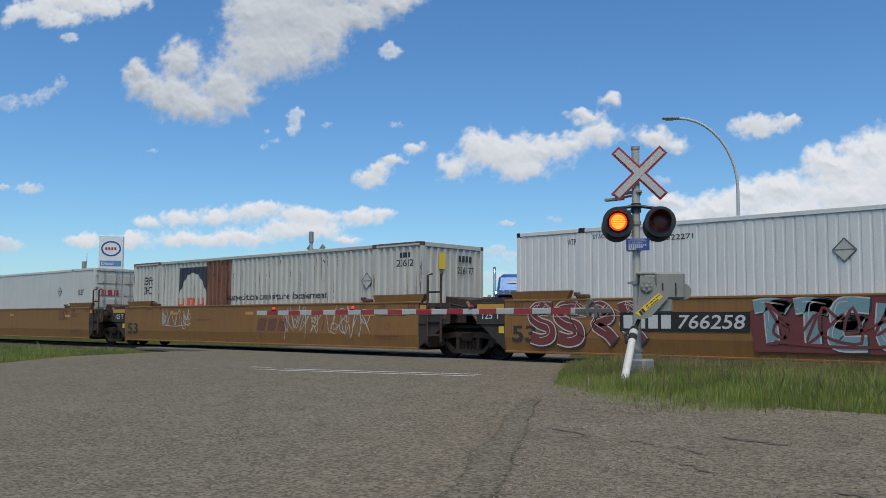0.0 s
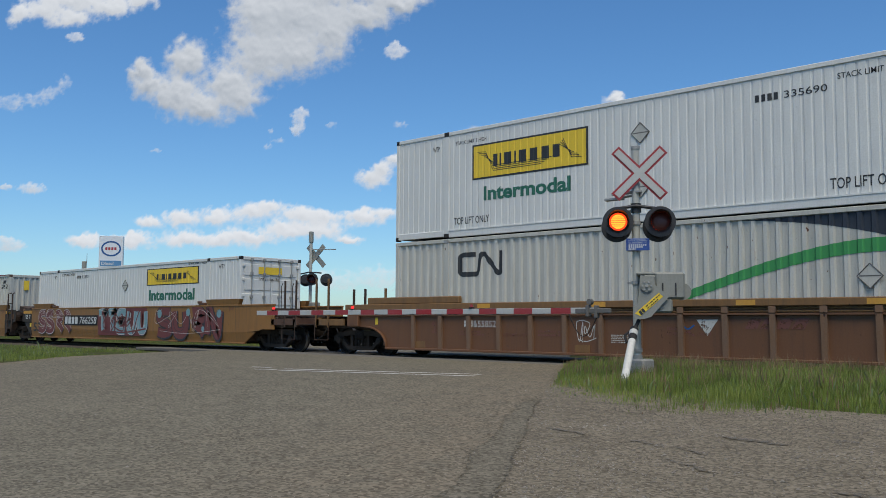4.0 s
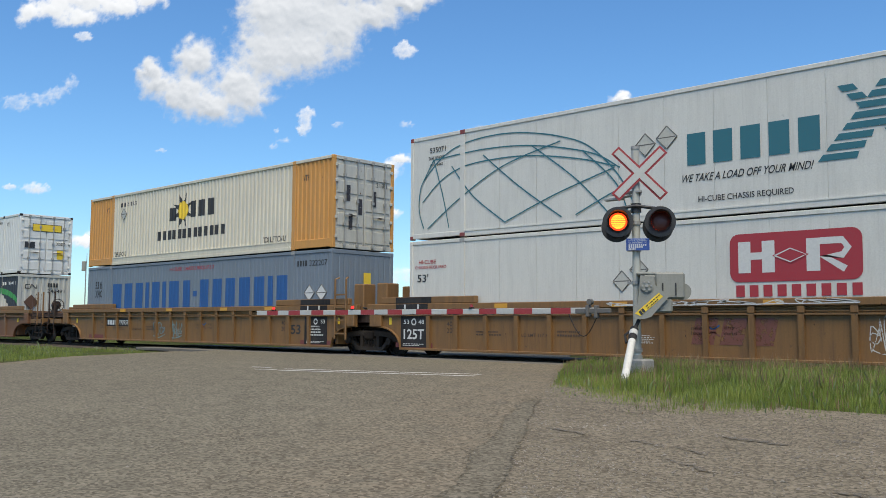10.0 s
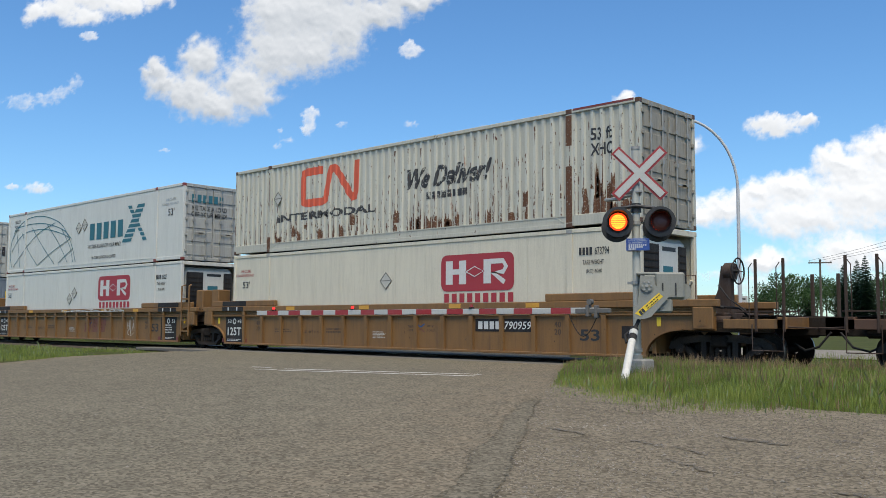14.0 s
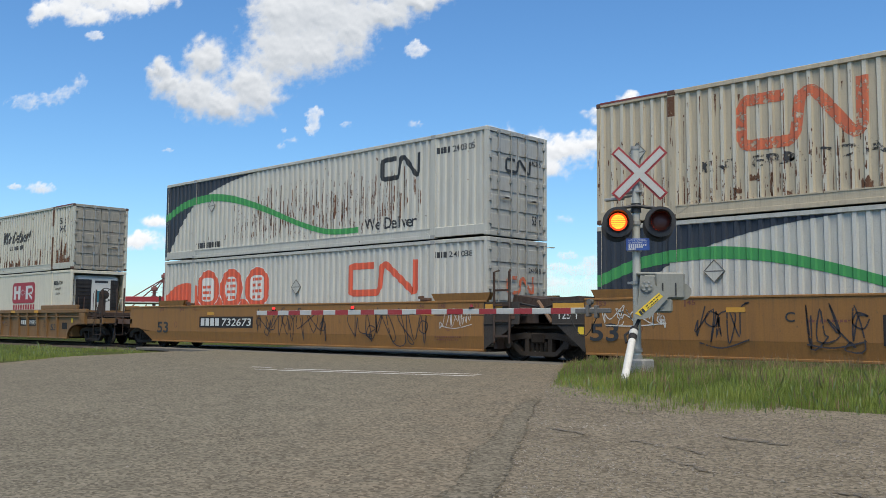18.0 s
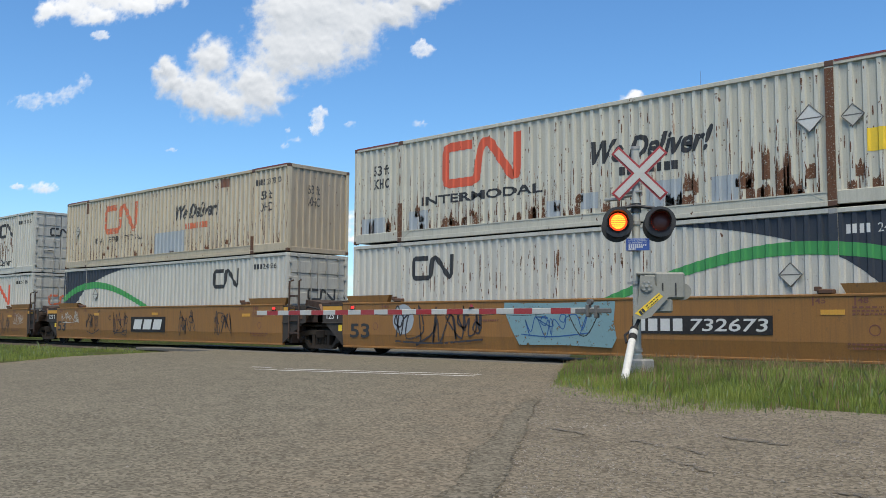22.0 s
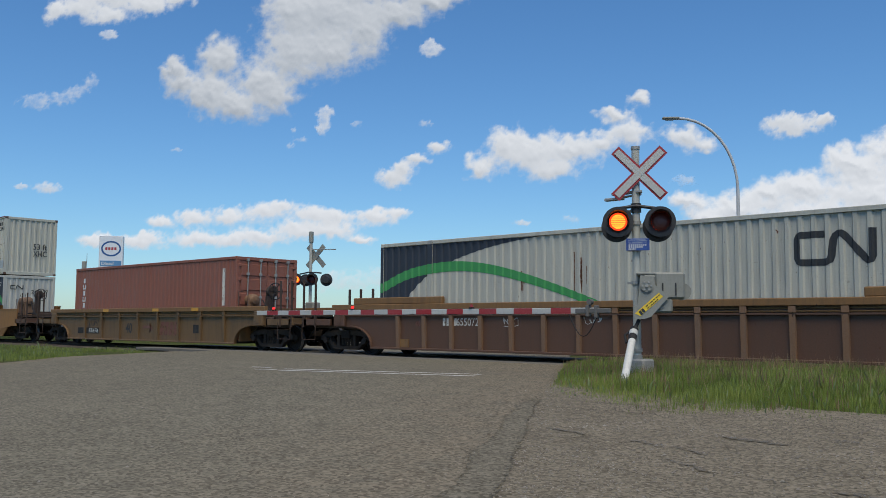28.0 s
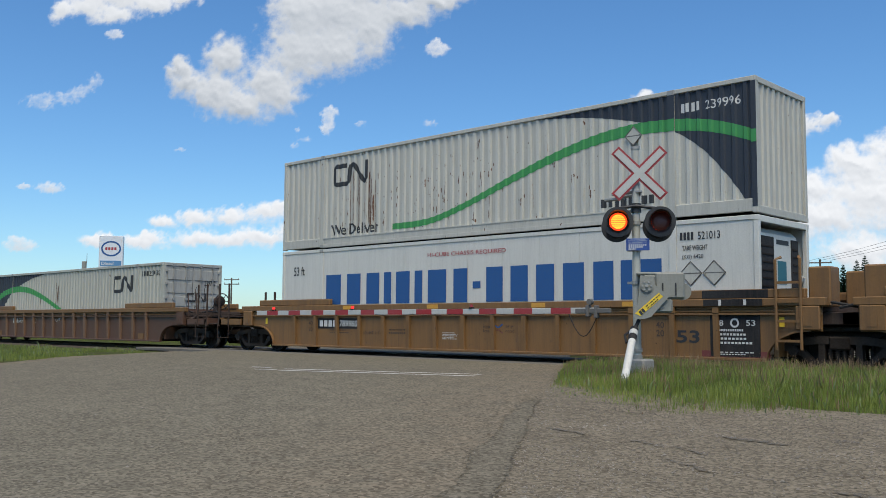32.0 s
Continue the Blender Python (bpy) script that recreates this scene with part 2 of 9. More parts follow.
def each_bar(x0, x1, z0, z1, y, widths, gap=0.16, frame_w=0.26):
    """A row of plain blocks, one Build each: wide ones stand a little apart, 0.5 and under fill their place, negative ones are short dashes."""
    widths = [1.0] * widths if isinstance(widths, int) else widths
    unit = (x1 - x0) / (sum(abs(w) for w in widths) + gap * (len(widths) - 1))
    out, a = [], x0
    h = z1 - z0
    for w in widths:
        e = a + abs(w) * unit
        q = Build()
        if w < 0:
            q.add([(a, y, z0 + h * 0.4), (e, y, z0 + h * 0.4), (e, y, z0 + h * 0.6), (a, y, z0 + h * 0.6)], [(0, 1, 2, 3)])
        elif w <= 0.5 or frame_w <= 0:
            q.add([(a, y, z0), (e, y, z0), (e, y, z1), (a, y, z1)], [(0, 1, 2, 3)])
        else:
            t = (e - a) * 0.09
            q.add([(a + t, y, z0), (e - t, y, z0), (e - t, y, z1), (a + t, y, z1)], [(0, 1, 2, 3)])
        out.append(q)
        a = e + gap * unit
    return out


def plate(x0, x1, z0, z1, y):
    return Build().add([(x0, y, z0), (x1, y, z0), (x1, y, z1), (x0, y, z1)], [(0, 1, 2, 3)])


def poly(pts, y):
    return Build().add([(x, y, z) for x, z in pts], [tuple(range(len(pts)))])


def ribbon(pts, width, y, build=None):
    """A painted stroke along (x, z) points."""
    b = build or Build()
    k = len(b.v)
    for i, p in enumerate(pts):
        a, e = pts[max(i - 1, 0)], pts[min(i + 1, len(pts) - 1)]
        dx, dz = e[0] - a[0], e[1] - a[1]
        q = math.hypot(dx, dz) or 1
        nx, nz = -dz / q * width / 2, dx / q * width / 2
        b.v += [(p[0] - nx, y, p[1] - nz), (p[0] + nx, y, p[1] + nz)]
    b.f += [(k + 2 * i, k + 2 * i + 2, k + 2 * i + 3, k + 2 * i + 1) for i in range(len(pts) - 1)]
    return b


def rounded(x0, x1, z0, z1, r, n=5):
    pts = []
    for cx, cz, s in ((x1 - r, z1 - r, 0), (x0 + r, z1 - r, 90), (x0 + r, z0 + r, 180), (x1 - r, z0 + r, 270)):
        pts += [(cx + r * math.cos(radians(s + 90 * i / n)), cz + r * math.sin(radians(s + 90 * i / n))) for i in range(n + 1)]
    return pts


def smooth_line(pts, n=8):
    """A smooth curve through (x, z) points."""
    out = []
    for i in range(len(pts) - 1):
        p0, p1, p2, p3 = pts[max(i - 1, 0)], pts[i], pts[i + 1], pts[min(i + 2, len(pts) - 1)]
        for k in range(n):
            t = k / n
            out.append(tuple(0.5 * (2 * b + (c - a) * t + (2 * a - 5 * b + 4 * c - d) * t * t + (3 * b - a - 3 * c + d) * t ** 3) for a, b, c, d in zip(p0, p1, p2, p3)))
    return out + [pts[-1]]


# ================= plan =================
TRACK_Y = 19.56            # centre line of the track, which runs along x
FACE = -1.295              # near face of a container, from the centre line
SIDE = -1.49               # near face of a well car's side
LONG, HIGH = 16.154, 2.896
MOVERS = []                # (thing, place along the train)
# distance that the train has rolled towards -x, second by second
ROLLED = [(0, -9.13), (1, -2.06), (2, 5.02), (3, 12.1), (4, 19.17), (5, 26.2), (6, 33.44), (7, 40.53), (8, 47.47), (9, 54.64), (10, 61.63),
          (11, 68.66), (12, 75.8), (13, 82.79), (14, 89.88), (15, 97.0), (16, 104.15), (17, 111.27), (18, 118.55), (19, 125.59), (20, 132.53),
          (21, 139.69), (22, 146.66), (23, 153.67), (24, 160.77), (25, 167.76), (26, 174.85), (27, 181.95), (28, 189.04), (29, 196.15), (30, 203.22), (31, 210.31), (32, 217.38)]
ROAD_DIR = Vector((-0.559, 0.829, 0))


def ground_z(x, y):
    """The road falls gently away from the crossing towards the viewer."""
    return -0.04 * max(0.0, 11 - y) if y < 11 else 0.0


# ================= containers =================
RIBS = {"pitch": 0.268, "depth": 0.04, "out": 0.28, "slope": 0.12, "low": 0.3}
PLAIN_RIBS = (0.268, 0.04, 0.28, 0.12)      # pitch, depth, share of the outer face, share of each flank
FINE_RIBS = (0.212, 0.012, 0.66, 0.1)       # wide flats with narrow shallow grooves
CLOSE_RIBS = (0.22, 0.034, 0.34, 0.12)


def corrugated(x, x0):
    """Depth of the wall behind its outer ribs at x."""
    p = ((x - x0) / RIBS["pitch"]) % 1.0
    a, w = RIBS["out"], RIBS["slope"]
    if p < a:
        return 0.0
    if p < a + w:
        return RIBS["depth"] * (p - a) / w
    if p < 1 - w:
        return RIBS["depth"]
    return RIBS["depth"] * (1 - p) / w


def rib_stops(x0, x1):
    xs = {x0, x1}
    k = 0
    a, w = RIBS["out"], RIBS["slope"]
    while x0 + k * RIBS["pitch"] < x1:
        for q in (0, a, a + w, 1 - w):
            x = x0 + (k + q) * RIBS["pitch"]
            if x0 < x < x1:
                xs.add(x)
        k += 1
    return sorted(xs)


def wall_build(x0, x1, z0, z1, y, ribbed=True):
    """A wall sheet that faces -y; ribbed: pressed into upright ribs."""
    b = Build()
    if not ribbed:
        return b.box(x0, x1, y, y + 0.03, z0, z1)
    xs = rib_stops(x0, x1)
    p = [(x, y + corrugated(x, x0), z) for x in xs for z in (z0, z1)]
    return b.add(p, [(2 * i, 2 * i + 2, 2 * i + 3, 2 * i + 1) for i in range(len(xs) - 1)])


def drape(build, x0, y, lift=0.006):
    """Cuts a flat marking at the ribs of a wall that begins at x0 and lays it on them."""
    bm = bmesh.new()
    vs = [bm.verts.new(p) for p in build.v]
    for f in build.f:
        try:
            bm.faces.new([vs[i] for i in f])
        except ValueError:
            pass
    lo, hi = min(p[0] for p in build.v), max(p[0] for p in build.v)
    for x in rib_stops(x0, hi):
        if lo < x < hi:
            bmesh.ops.bisect_plane(bm, geom=bm.verts[:] + bm.edges[:] + bm.faces[:], dist=1e-5, plane_co=(x, 0, 0), plane_no=(1, 0, 0))
    bm.verts.index_update()
    out = Build().add([(v.co.x, y + corrugated(v.co.x, x0) - lift, v.co.z) for v in bm.verts], [[v.index for v in f.verts] for f in bm.faces])
    bm.free()
    return out


POSTS = (1.982, 14.172)


def container(label, z, x, paint_of, end_paint=None, ends=None, style="ribbed", end="doors", length=LONG, high=HIGH, rail=None, flat_bottom=0.3, posts=POSTS, casting=None, ribs=PLAIN_RIBS):
    """A shipping container; x: its place along the train, z: its underside; its markings follow before the next one is built."""
    flat_bottom = 0.16 if style == "sheet" else 0.2 if ribs == FINE_RIBS else flat_bottom
    RIBS.update(zip(("pitch", "depth", "out", "slope", "low"), (*ribs, flat_bottom)))
    th = tagged(empty("container", pose(x, TRACK_Y, z)), label, "shipping container", "containers on the train")
    rail = rail or paint_of
    y = FACE
    L, H = length, high
    bot, top = flat_bottom, H - 0.1
    cuts = [0.11] + [q for p in posts for q in (p - 0.09, p + 0.09)] + [L - 0.11]
    ribbed = style == "ribbed"
    for i in range(0, len(cuts), 2):
        mat = ends if ends and i != 2 else paint_of
        if ribbed:
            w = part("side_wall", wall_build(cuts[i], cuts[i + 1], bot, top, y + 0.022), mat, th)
            # Faces flush with the outer rib plane switch to the paler colour.
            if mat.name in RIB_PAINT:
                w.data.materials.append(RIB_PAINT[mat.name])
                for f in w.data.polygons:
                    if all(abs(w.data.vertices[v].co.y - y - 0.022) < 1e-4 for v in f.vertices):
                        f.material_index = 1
        else:
            n = max(1, round((cuts[i + 1] - cuts[i]) / 1.22))
            w = (cuts[i + 1] - cuts[i]) / n
            for j in range(n):
                pb = Build().box(cuts[i] + j * w + 0.003, cuts[i] + (j + 1) * w - 0.003, y + 0.022, y + 0.05, bot, top)
                for q in range(18):
                    zz = bot + 0.08 + q * (top - bot - 0.16) / 17
                    xx = cuts[i] + j * w + 0.03
                    pb.add([(xx - 0.012, y + 0.021, zz - 0.012), (xx + 0.012, y + 0.021, zz - 0.012), (xx + 0.012, y + 0.021, zz + 0.012), (xx - 0.012, y + 0.021, zz + 0.012), (xx, y + 0.013, zz)], [(0, 1, 4), (1, 2, 4), (2, 3, 4), (3, 0, 4)])
                part("side_panel", pb, mat, th)
            part("seam_backing", Build().box(cuts[i], cuts[i + 1], y + 0.04, y + 0.06, bot, top), UNDER, th)
    part("top_rail", Build().box(0.1, L - 0.1, y, y + 0.08, top, H, 0.01), rail, th)
    lo = Build()
    if posts:
        lo.box(posts[0] + 0.09, posts[1] - 0.09, y - 0.002, y + 0.08, 0.0, bot, 0.01)
        lo.box(posts[0] + 0.09, posts[1] - 0.09, y - 0.014, y - 0.001, bot - 0.03, bot)
        if bot > 0.25:
            lo.box(posts[0] + 0.09, posts[1] - 0.09, y - 0.02, y - 0.003, 0.0, 0.1, 0.005)
            for a, d in ((posts[0] + 0.09, 0.34), (posts[1] - 0.09, -0.34)):
                lo.prism([(a, 0.1), (a + d * 0.12, 0.1), (a + d, bot - 0.03), (a + d * 0.82, bot - 0.03)], y - 0.01, y - 0.002)
    else:
        lo.box(0.1, L - 0.1, y, y + 0.08, 0, bot, 0.01)
    part("bottom_rail", lo, rail, th)
    if posts:
        for a, e in ((0.1, posts[0] - 0.09), (posts[1] + 0.09, L - 0.1)):
            part("bottom_rail", Build().box(a, e, y, y + 0.08, 0.03, bot, 0.01), ends or rail, th)
    for p in posts:
        part("lift_post", Build().box(p - 0.088, p + 0.088, y - 0.004, y + 0.1, 0.0, H, 0.008), ends or rail, th)
        for za, zb in ((H - 0.12, H + 0.004), (-0.004, 0.11)):
            part("casting", Build().box(p - 0.09, p + 0.09, y - 0.012, y + 0.12, za, zb, 0.012), casting or (STEEL if not ends else ends), th)
    for p in (0.055, L - 0.055):
        part("corner_post", Build().box(p - 0.055, p + 0.055, y - 0.003, y + 0.12, 0.1, H - 0.1, 0.01), ends or rail, th)
        part("corner_post", Build().box(p - 0.055, p + 0.055, -y - 0.12, -y, 0.1, H - 0.1, 0.01), ends or rail, th)
        for za, zb in ((H - 0.12, H), (0, 0.11)):
            for yy in (y - 0.008, -y - 0.12):
                part("casting", Build().box(p - 0.06, p + 0.06, yy, yy + 0.128, za, zb, 0.012), casting or ends or rail, th)
    part("far_wall", Build().box(0.1, L - 0.1, -y - 0.06, -y, 0.03, H - 0.005), paint_of, th)
    part("roof", Build().box(0.05, L - 0.05, y + 0.05, -y - 0.05, H - 0.05, H - 0.01), paint_of, th)
    part("floor", Build().box(0.05, L - 0.05, y + 0.06, -y - 0.05, 0.1, 0.16), UNDER, th)
    part("front_wall", Build().box(0.02, 0.09, y + 0.1, -y - 0.1, 0.05, H - 0.03), paint_of, th)
    ep = end_paint or paint_of
    if end == "doors":
        door_end(th, L, H, ep)
    elif end == "ribbed":
        b = Build()
        w = 2.59 - 0.24
        ys = [y + 0.12 + q for q in rib_stops(0, w)]
        b.add([(L - 0.02 - corrugated(q - y - 0.12, 0), q, zz) for q in ys for zz in (0.16, H - 0.12)], [(2 * i, 2 * i + 2, 2 * i + 3, 2 * i + 1) for i in range(len(ys) - 1)])
        part("end_wall", b, ep, th)
        part("end_header", Build().box(L - 0.09, L - 0.004, y + 0.115, -y - 0.115, H - 0.13, H - 0.002, 0.01), ep, th)
        part("end_sill", Build().box(L - 0.09, L - 0.004, y + 0.115, -y - 0.115, 0.0, 0.16, 0.01), ep, th)
    elif end == "chiller":
        chiller_end(th, L, H, ep)
    MOVERS.append((th, x))
    return th


def door_end(th, L, H, mat):
    y0, y1 = FACE + 0.12, -FACE - 0.12
    part("end_header", Build().box(L - 0.09, L, y0, y1, H - 0.12, H - 0.002, 0.01), mat, th)
    part("end_sill", Build().box(L - 0.09, L, y0, y1, 0.0, 0.13, 0.01), mat, th)
    for a, e in ((y0 + 0.01, -0.012), (0.012, y1 - 0.01)):
        b = Build().box(L - 0.06, L - 0.03, a, e, 0.14, H - 0.13)
        for i in range(5):
            zz = 0.2 + i * (H - 0.34) / 5
            b.box(L - 0.031, L - 0.008, a + 0.06, e - 0.06, zz, zz + (H - 0.34) / 5 - 0.12, 0.02)
        d = part("door", b, mat, th)
        for q in (0.28, 0.74):
            yy = a + (e - a) * q
            rod = Build().cyl((L + 0.025, yy, 0.07), (L + 0.025, yy, H - 0.06), 0.021, 8)
            for zz in (0.1, 0.75, 1.5, 2.3, H - 0.1):
                rod.box(L - 0.01, L + 0.05, yy - 0.05, yy + 0.05, zz - 0.045, zz + 0.045)
            rod.box(L + 0.03, L + 0.055, yy - 0.02, yy + 0.4 * (1 if q < 0.5 else -0.8), 1.02, 1.06)
            part("locking_rod", rod, STEEL, d)
        for zz in (0.35, 0.95, 1.55, 2.1, 2.6):
            yy = a if a < -0.5 else e
            part("hinge", Build().box(L - 0.03, L + 0.02, yy - 0.05, yy + 0.05, zz - 0.05, zz + 0.05, 0.01), mat, d)


def chiller_end(th, L, H, mat):
    """Open steel frame with a refrigeration unit hung in it."""
    y0, y1 = FACE + 0.12, -FACE - 0.12
    part("end_header", Build().box(L - 0.12, L, y0, y1, H - 0.14, H - 0.002, 0.01), mat, th)
    part("end_sill", Build().box(L - 0.12, L, y0, y1, 0.0, 0.16, 0.01), mat, th)
    part("end_wall", Build().box(L - 1.05, L - 0.98, FACE + 0.03, y1, 0.1, H - 0.1), mat, th)
    for s in (y0 + 0.05, y1 - 0.05):
        part("brace", Build().cyl((L - 0.95, s, 0.2), (L - 0.08, s, 1.7), 0.045, 8), mat, th)
    un = part("chiller_unit", Build().box(L - 0.98, L - 0.14, -1.04, 1.04, 0.42, 2.68, 0.12), WHITE_PLATE, th, "white refrigeration unit with dark grilles")
    for a, e in ((-1.0, -0.28), (0.62, 1.0)):
        g = part("grille", Build().box(L - 0.15, L - 0.12, a, e, 0.62, 2.5, 0.03), BLACK, un)
        for i in range(10):
            part("grille_slat", Build().box(L - 0.122, L - 0.105, a + 0.05, e - 0.05, 0.74 + i * 0.17, 0.77 + i * 0.17), UNDER, g)
    part("grille", Build().box(L - 0.9, L - 0.24, -1.06, -1.035, 0.62, 2.5, 0.03), BLACK, un)
    part("marking", Build().box(L - 0.142, L - 0.134, -0.12, 0.5, 2.36, 2.46), D_BLACK, un)
    part("badge", Build().box(L - 0.142, L - 0.132, -0.08, 0.36, 1.5, 2.0), D_TEAL, un)
    part("control_box", Build().box(L - 0.14, L - 0.1, -0.2, 0.45, 0.7, 1.1, 0.02), BLACK, un)


def end_word(th, body, y0, y1, z0, z1, mat, length=LONG, bold=0.01):
    """Lettering on a container's end wall."""
    part("lettering", lettering(body, y0, y1, z0, z1, -(length + 0.006), bold).moved(pose(0, 0, 0, 0, 0, 90)), mat, th)


def end_bars(th, y0, y1, z0, z1, n, mat, length=LONG, gap=0.3):
    part("marking", bars(y0, y1, z0, z1, -(length + 0.006), n, gap).moved(pose(0, 0, 0, 0, 0, 90)), mat, th)


def end_emblem(th, y0, y1, z0, z1, mat, length=LONG):
    w, h = y1 - y0, z1 - z0
    s = h * 0.2
    m = y0 + w * 0.46
    b = ribbon([(y0 + w * 0.38, z1 - s / 2), (y0 + s, z1 - s / 2), (y0 + s / 2, z1 - s), (y0 + s / 2, z0 + s), (y0 + s, z0 + s / 2), (m - s * 0.5, z0 + s / 2), (m + s * 0.1, z0 + s * 1.2), (m + s * 0.4, z1 - s * 1.2), (m + s, z1 - s / 2), (m + s * 1.6, z1 - s / 2), (y1 - s * 1.5, z0 + s / 2), (y1 - s * 0.7, z0 + s / 2), (y1 - s / 2, z1)], s, -(length + 0.006))
    part("emblem", b.moved(pose(0, 0, 0, 0, 0, 90)), mat, th)


def mark(th, build, material, seg=None, name="marking", on="side", label=""):
    """A marking on a container's near wall: seg 0, 1, 2 picks the wall panel whose ribs it follows."""
    if seg is not None:
        start = (0.11, POSTS[0] + 0.09, POSTS[1] + 0.09)[seg]
        build = drape(build, start, FACE + 0.022)
    return part(name, build, material, th, label)


YM = FACE + 0.011          # plane of flat markings on smooth walls


def swoosh(th, mirror=False, full=True):
    """Dark wave and green stripe that sweep over one end of a container's side."""
    H, L = HIGH, LONG
    fx = (lambda u: L - u) if mirror else (lambda u: u)
    dark_low = [(0.0, 0.1), (0.2, 0.15), (0.45, 0.55), (0.8, 1.0), (1.24, 1.48), (1.9, 1.95), (2.8, 2.3), (4.0, 2.58), (5.0, 2.72), (5.9, 2.8)]
    stripe = [(0.0, 1.6), (0.8, 1.9), (1.6, 2.07), (2.8, 2.15), (4.0, 2.05), (5.3, 1.76), (6.6, 1.37), (8.0, 0.9), (9.2, 0.57), (10.0, 0.47), (11.05, 0.46)]
    stops = (0.11, POSTS[0] + 0.09, POSTS[1] + 0.09)
    ends_ = (POSTS[0] - 0.09, POSTS[1] - 0.09, L - 0.11)

    def band(lo, hi, lift, mat, name):
        for s in range(3):
            xs = [q for q in rib_stops(stops[s], ends_[s])]
            b = Build()
            k = 0
            run = []
            for q in xs:
                u = L - q if mirror else q
                a, e = lo(u), hi(u)
                if a is None or e - a < 0.012:
                    if len(run) > 1:
                        emit(b, run)
                    run = []
                    continue
                run.append((q, FACE + 0.022 + corrugated(q, stops[s]) - lift, max(a, RIBS["low"] + 0.005), min(e, 2.79)))
            if len(run) > 1:
                emit(b, run)
            if b.f:
                part(name, b, mat, th)
        for p in POSTS:
            u = L - p if mirror else p
            a, e = lo(u), hi(u)
            if a is not None and e - a > 0.02:
                part(name, Build().box(p - 0.09, p + 0.09, FACE - 0.004 - lift, FACE - 0.003, max(a, 0.13), min(e, 2.79)), mat, th)
        p = L - 0.055 if mirror else 0.055
        a, e = lo(0.05), hi(0.05)
        if a is not None and e - a > 0.02:
            part(name, Build().box(p - 0.056, p + 0.056, FACE - 0.003 - lift, FACE - 0.002, max(a, 0.13), min(e, 2.79)), mat, th)

    def emit(b, run):
        pts = [(q, yy, zz) for q, yy, a, e in run for zz in (a, e)]
        b.add(pts, [(2 * i, 2 * i + 2, 2 * i + 3, 2 * i + 1) for i in range(len(run) - 1)])

    def curve(pts):
        cs = smooth_line(pts, 8)
        xs_, zs_ = [c[0] for c in cs], [c[1] for c in cs]

        def at(u):
            return None if u > xs_[-1] else float(np.interp(u, xs_, zs_))
        return at
    low, st = curve(dark_low), curve(stripe)
    band(lambda u: low(u), lambda u: 2.8 if u < 5.85 else -1, 0.005, NAVY, "dark_wave")

    def lo_s(u):
        c = st(u)
        return None if c is None else c - (0.135 if u < 3 else 0.135 - 0.05 * min(1, (u - 3) / 5))

    def hi_s(u):
        c = st(u)
        return -9 if c is None else c + (0.135 if u < 3 else 0.135 - 0.05 * min(1, (u - 3) / 5))
    band(lo_s, hi_s, 0.009, GREEN, "green_stripe")


def emblem(th, x0, x1, z0, z1, mat, seg=1, stroke=None):
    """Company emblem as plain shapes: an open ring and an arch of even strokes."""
    w, h = x1 - x0, z1 - z0
    s = stroke or h * 0.2
    m = x0 + w * 0.46
    line = [(x0 + w * 0.39, z1 - s / 2), (x0 + s * 1.1, z1 - s / 2), (x0 + s * 0.68, z1 - s * 0.68), (x0 + s / 2, z1 - s * 1.1), (x0 + s / 2, z0 + s * 1.1), (x0 + s * 0.68, z0 + s * 0.68), (x0 + s * 1.1, z0 + s / 2), (m - s * 0.6, z0 + s / 2), (m - s * 0.1, z0 + s * 0.8),
            (m + s * 0.1, z0 + s * 1.3), (m + s * 0.42, z1 - s * 1.3), (m + s * 0.62, z1 - s * 0.8), (m + s * 1.05, z1 - s / 2), (m + s * 1.55, z1 - s / 2), (m + s * 2.0, z1 - s * 0.85), (x1 - s * 1.55, z0 + s * 0.85), (x1 - s * 1.15, z0 + s * 0.52), (x1 - s * 0.8, z0 + s * 0.6), (x1 - s * 0.55, z0 + s * 1.1), (x1 - s / 2, z1)]
    b = ribbon(line, s, FACE)
    mark(th, b, mat, seg, "emblem")


def diamond(th, x, z, r, mat=None, seg=1, name="placard_holder"):
    y = FACE + 0.006
    rim = Build()
    c = [(x, z - r), (x + r, z), (x, z + r), (x - r, z), (x, z - r)]
    for a, e in zip(c, c[1:]):
        rim.tube([(a[0], y, a[1]), (e[0], y, e[1])], 0.011, 5)
    p = part(name, rim, PLACARD_EDGE, th)
    part("placard", Build().prism([(x, z - r * 0.93), (x + r * 0.93, z), (x, z + r * 0.93), (x - r * 0.93, z)], y, y + 0.006), mat or WHITE_SPOT, p)
    part("hinge_line", plate(x - r * 0.85, x + r * 0.85, z - 0.012, z + 0.012, y - 0.002), PLACARD_EDGE, p)


PLACARD_EDGE = paint("dark placard edge", (0.13, 0.125, 0.115), grime=0.3)


def name_row(th, x0, x1, z0, z1, widths, gap, mat, seg=1, name="name_block"):
    """Plain blocks that stand for a company's name."""
    for q in each_bar(x0, x1, z0, z1, FACE if seg is not None else YM, widths, gap):
        mark(th, q, mat, seg, name)


def words(th, body, x0, x1, z0, z1, mat=None, seg=1, bold=0.01, slant=0.0, name="lettering"):
    if seg is None:
        mark(th, lettering(body, x0, x1, z0, z1, YM, bold, slant), mat or D_BLACK, None, name)
    else:
        mark(th, lettering(body, x0, x1, z0, z1, FACE, bold, slant), mat or D_BLACK, seg, name)


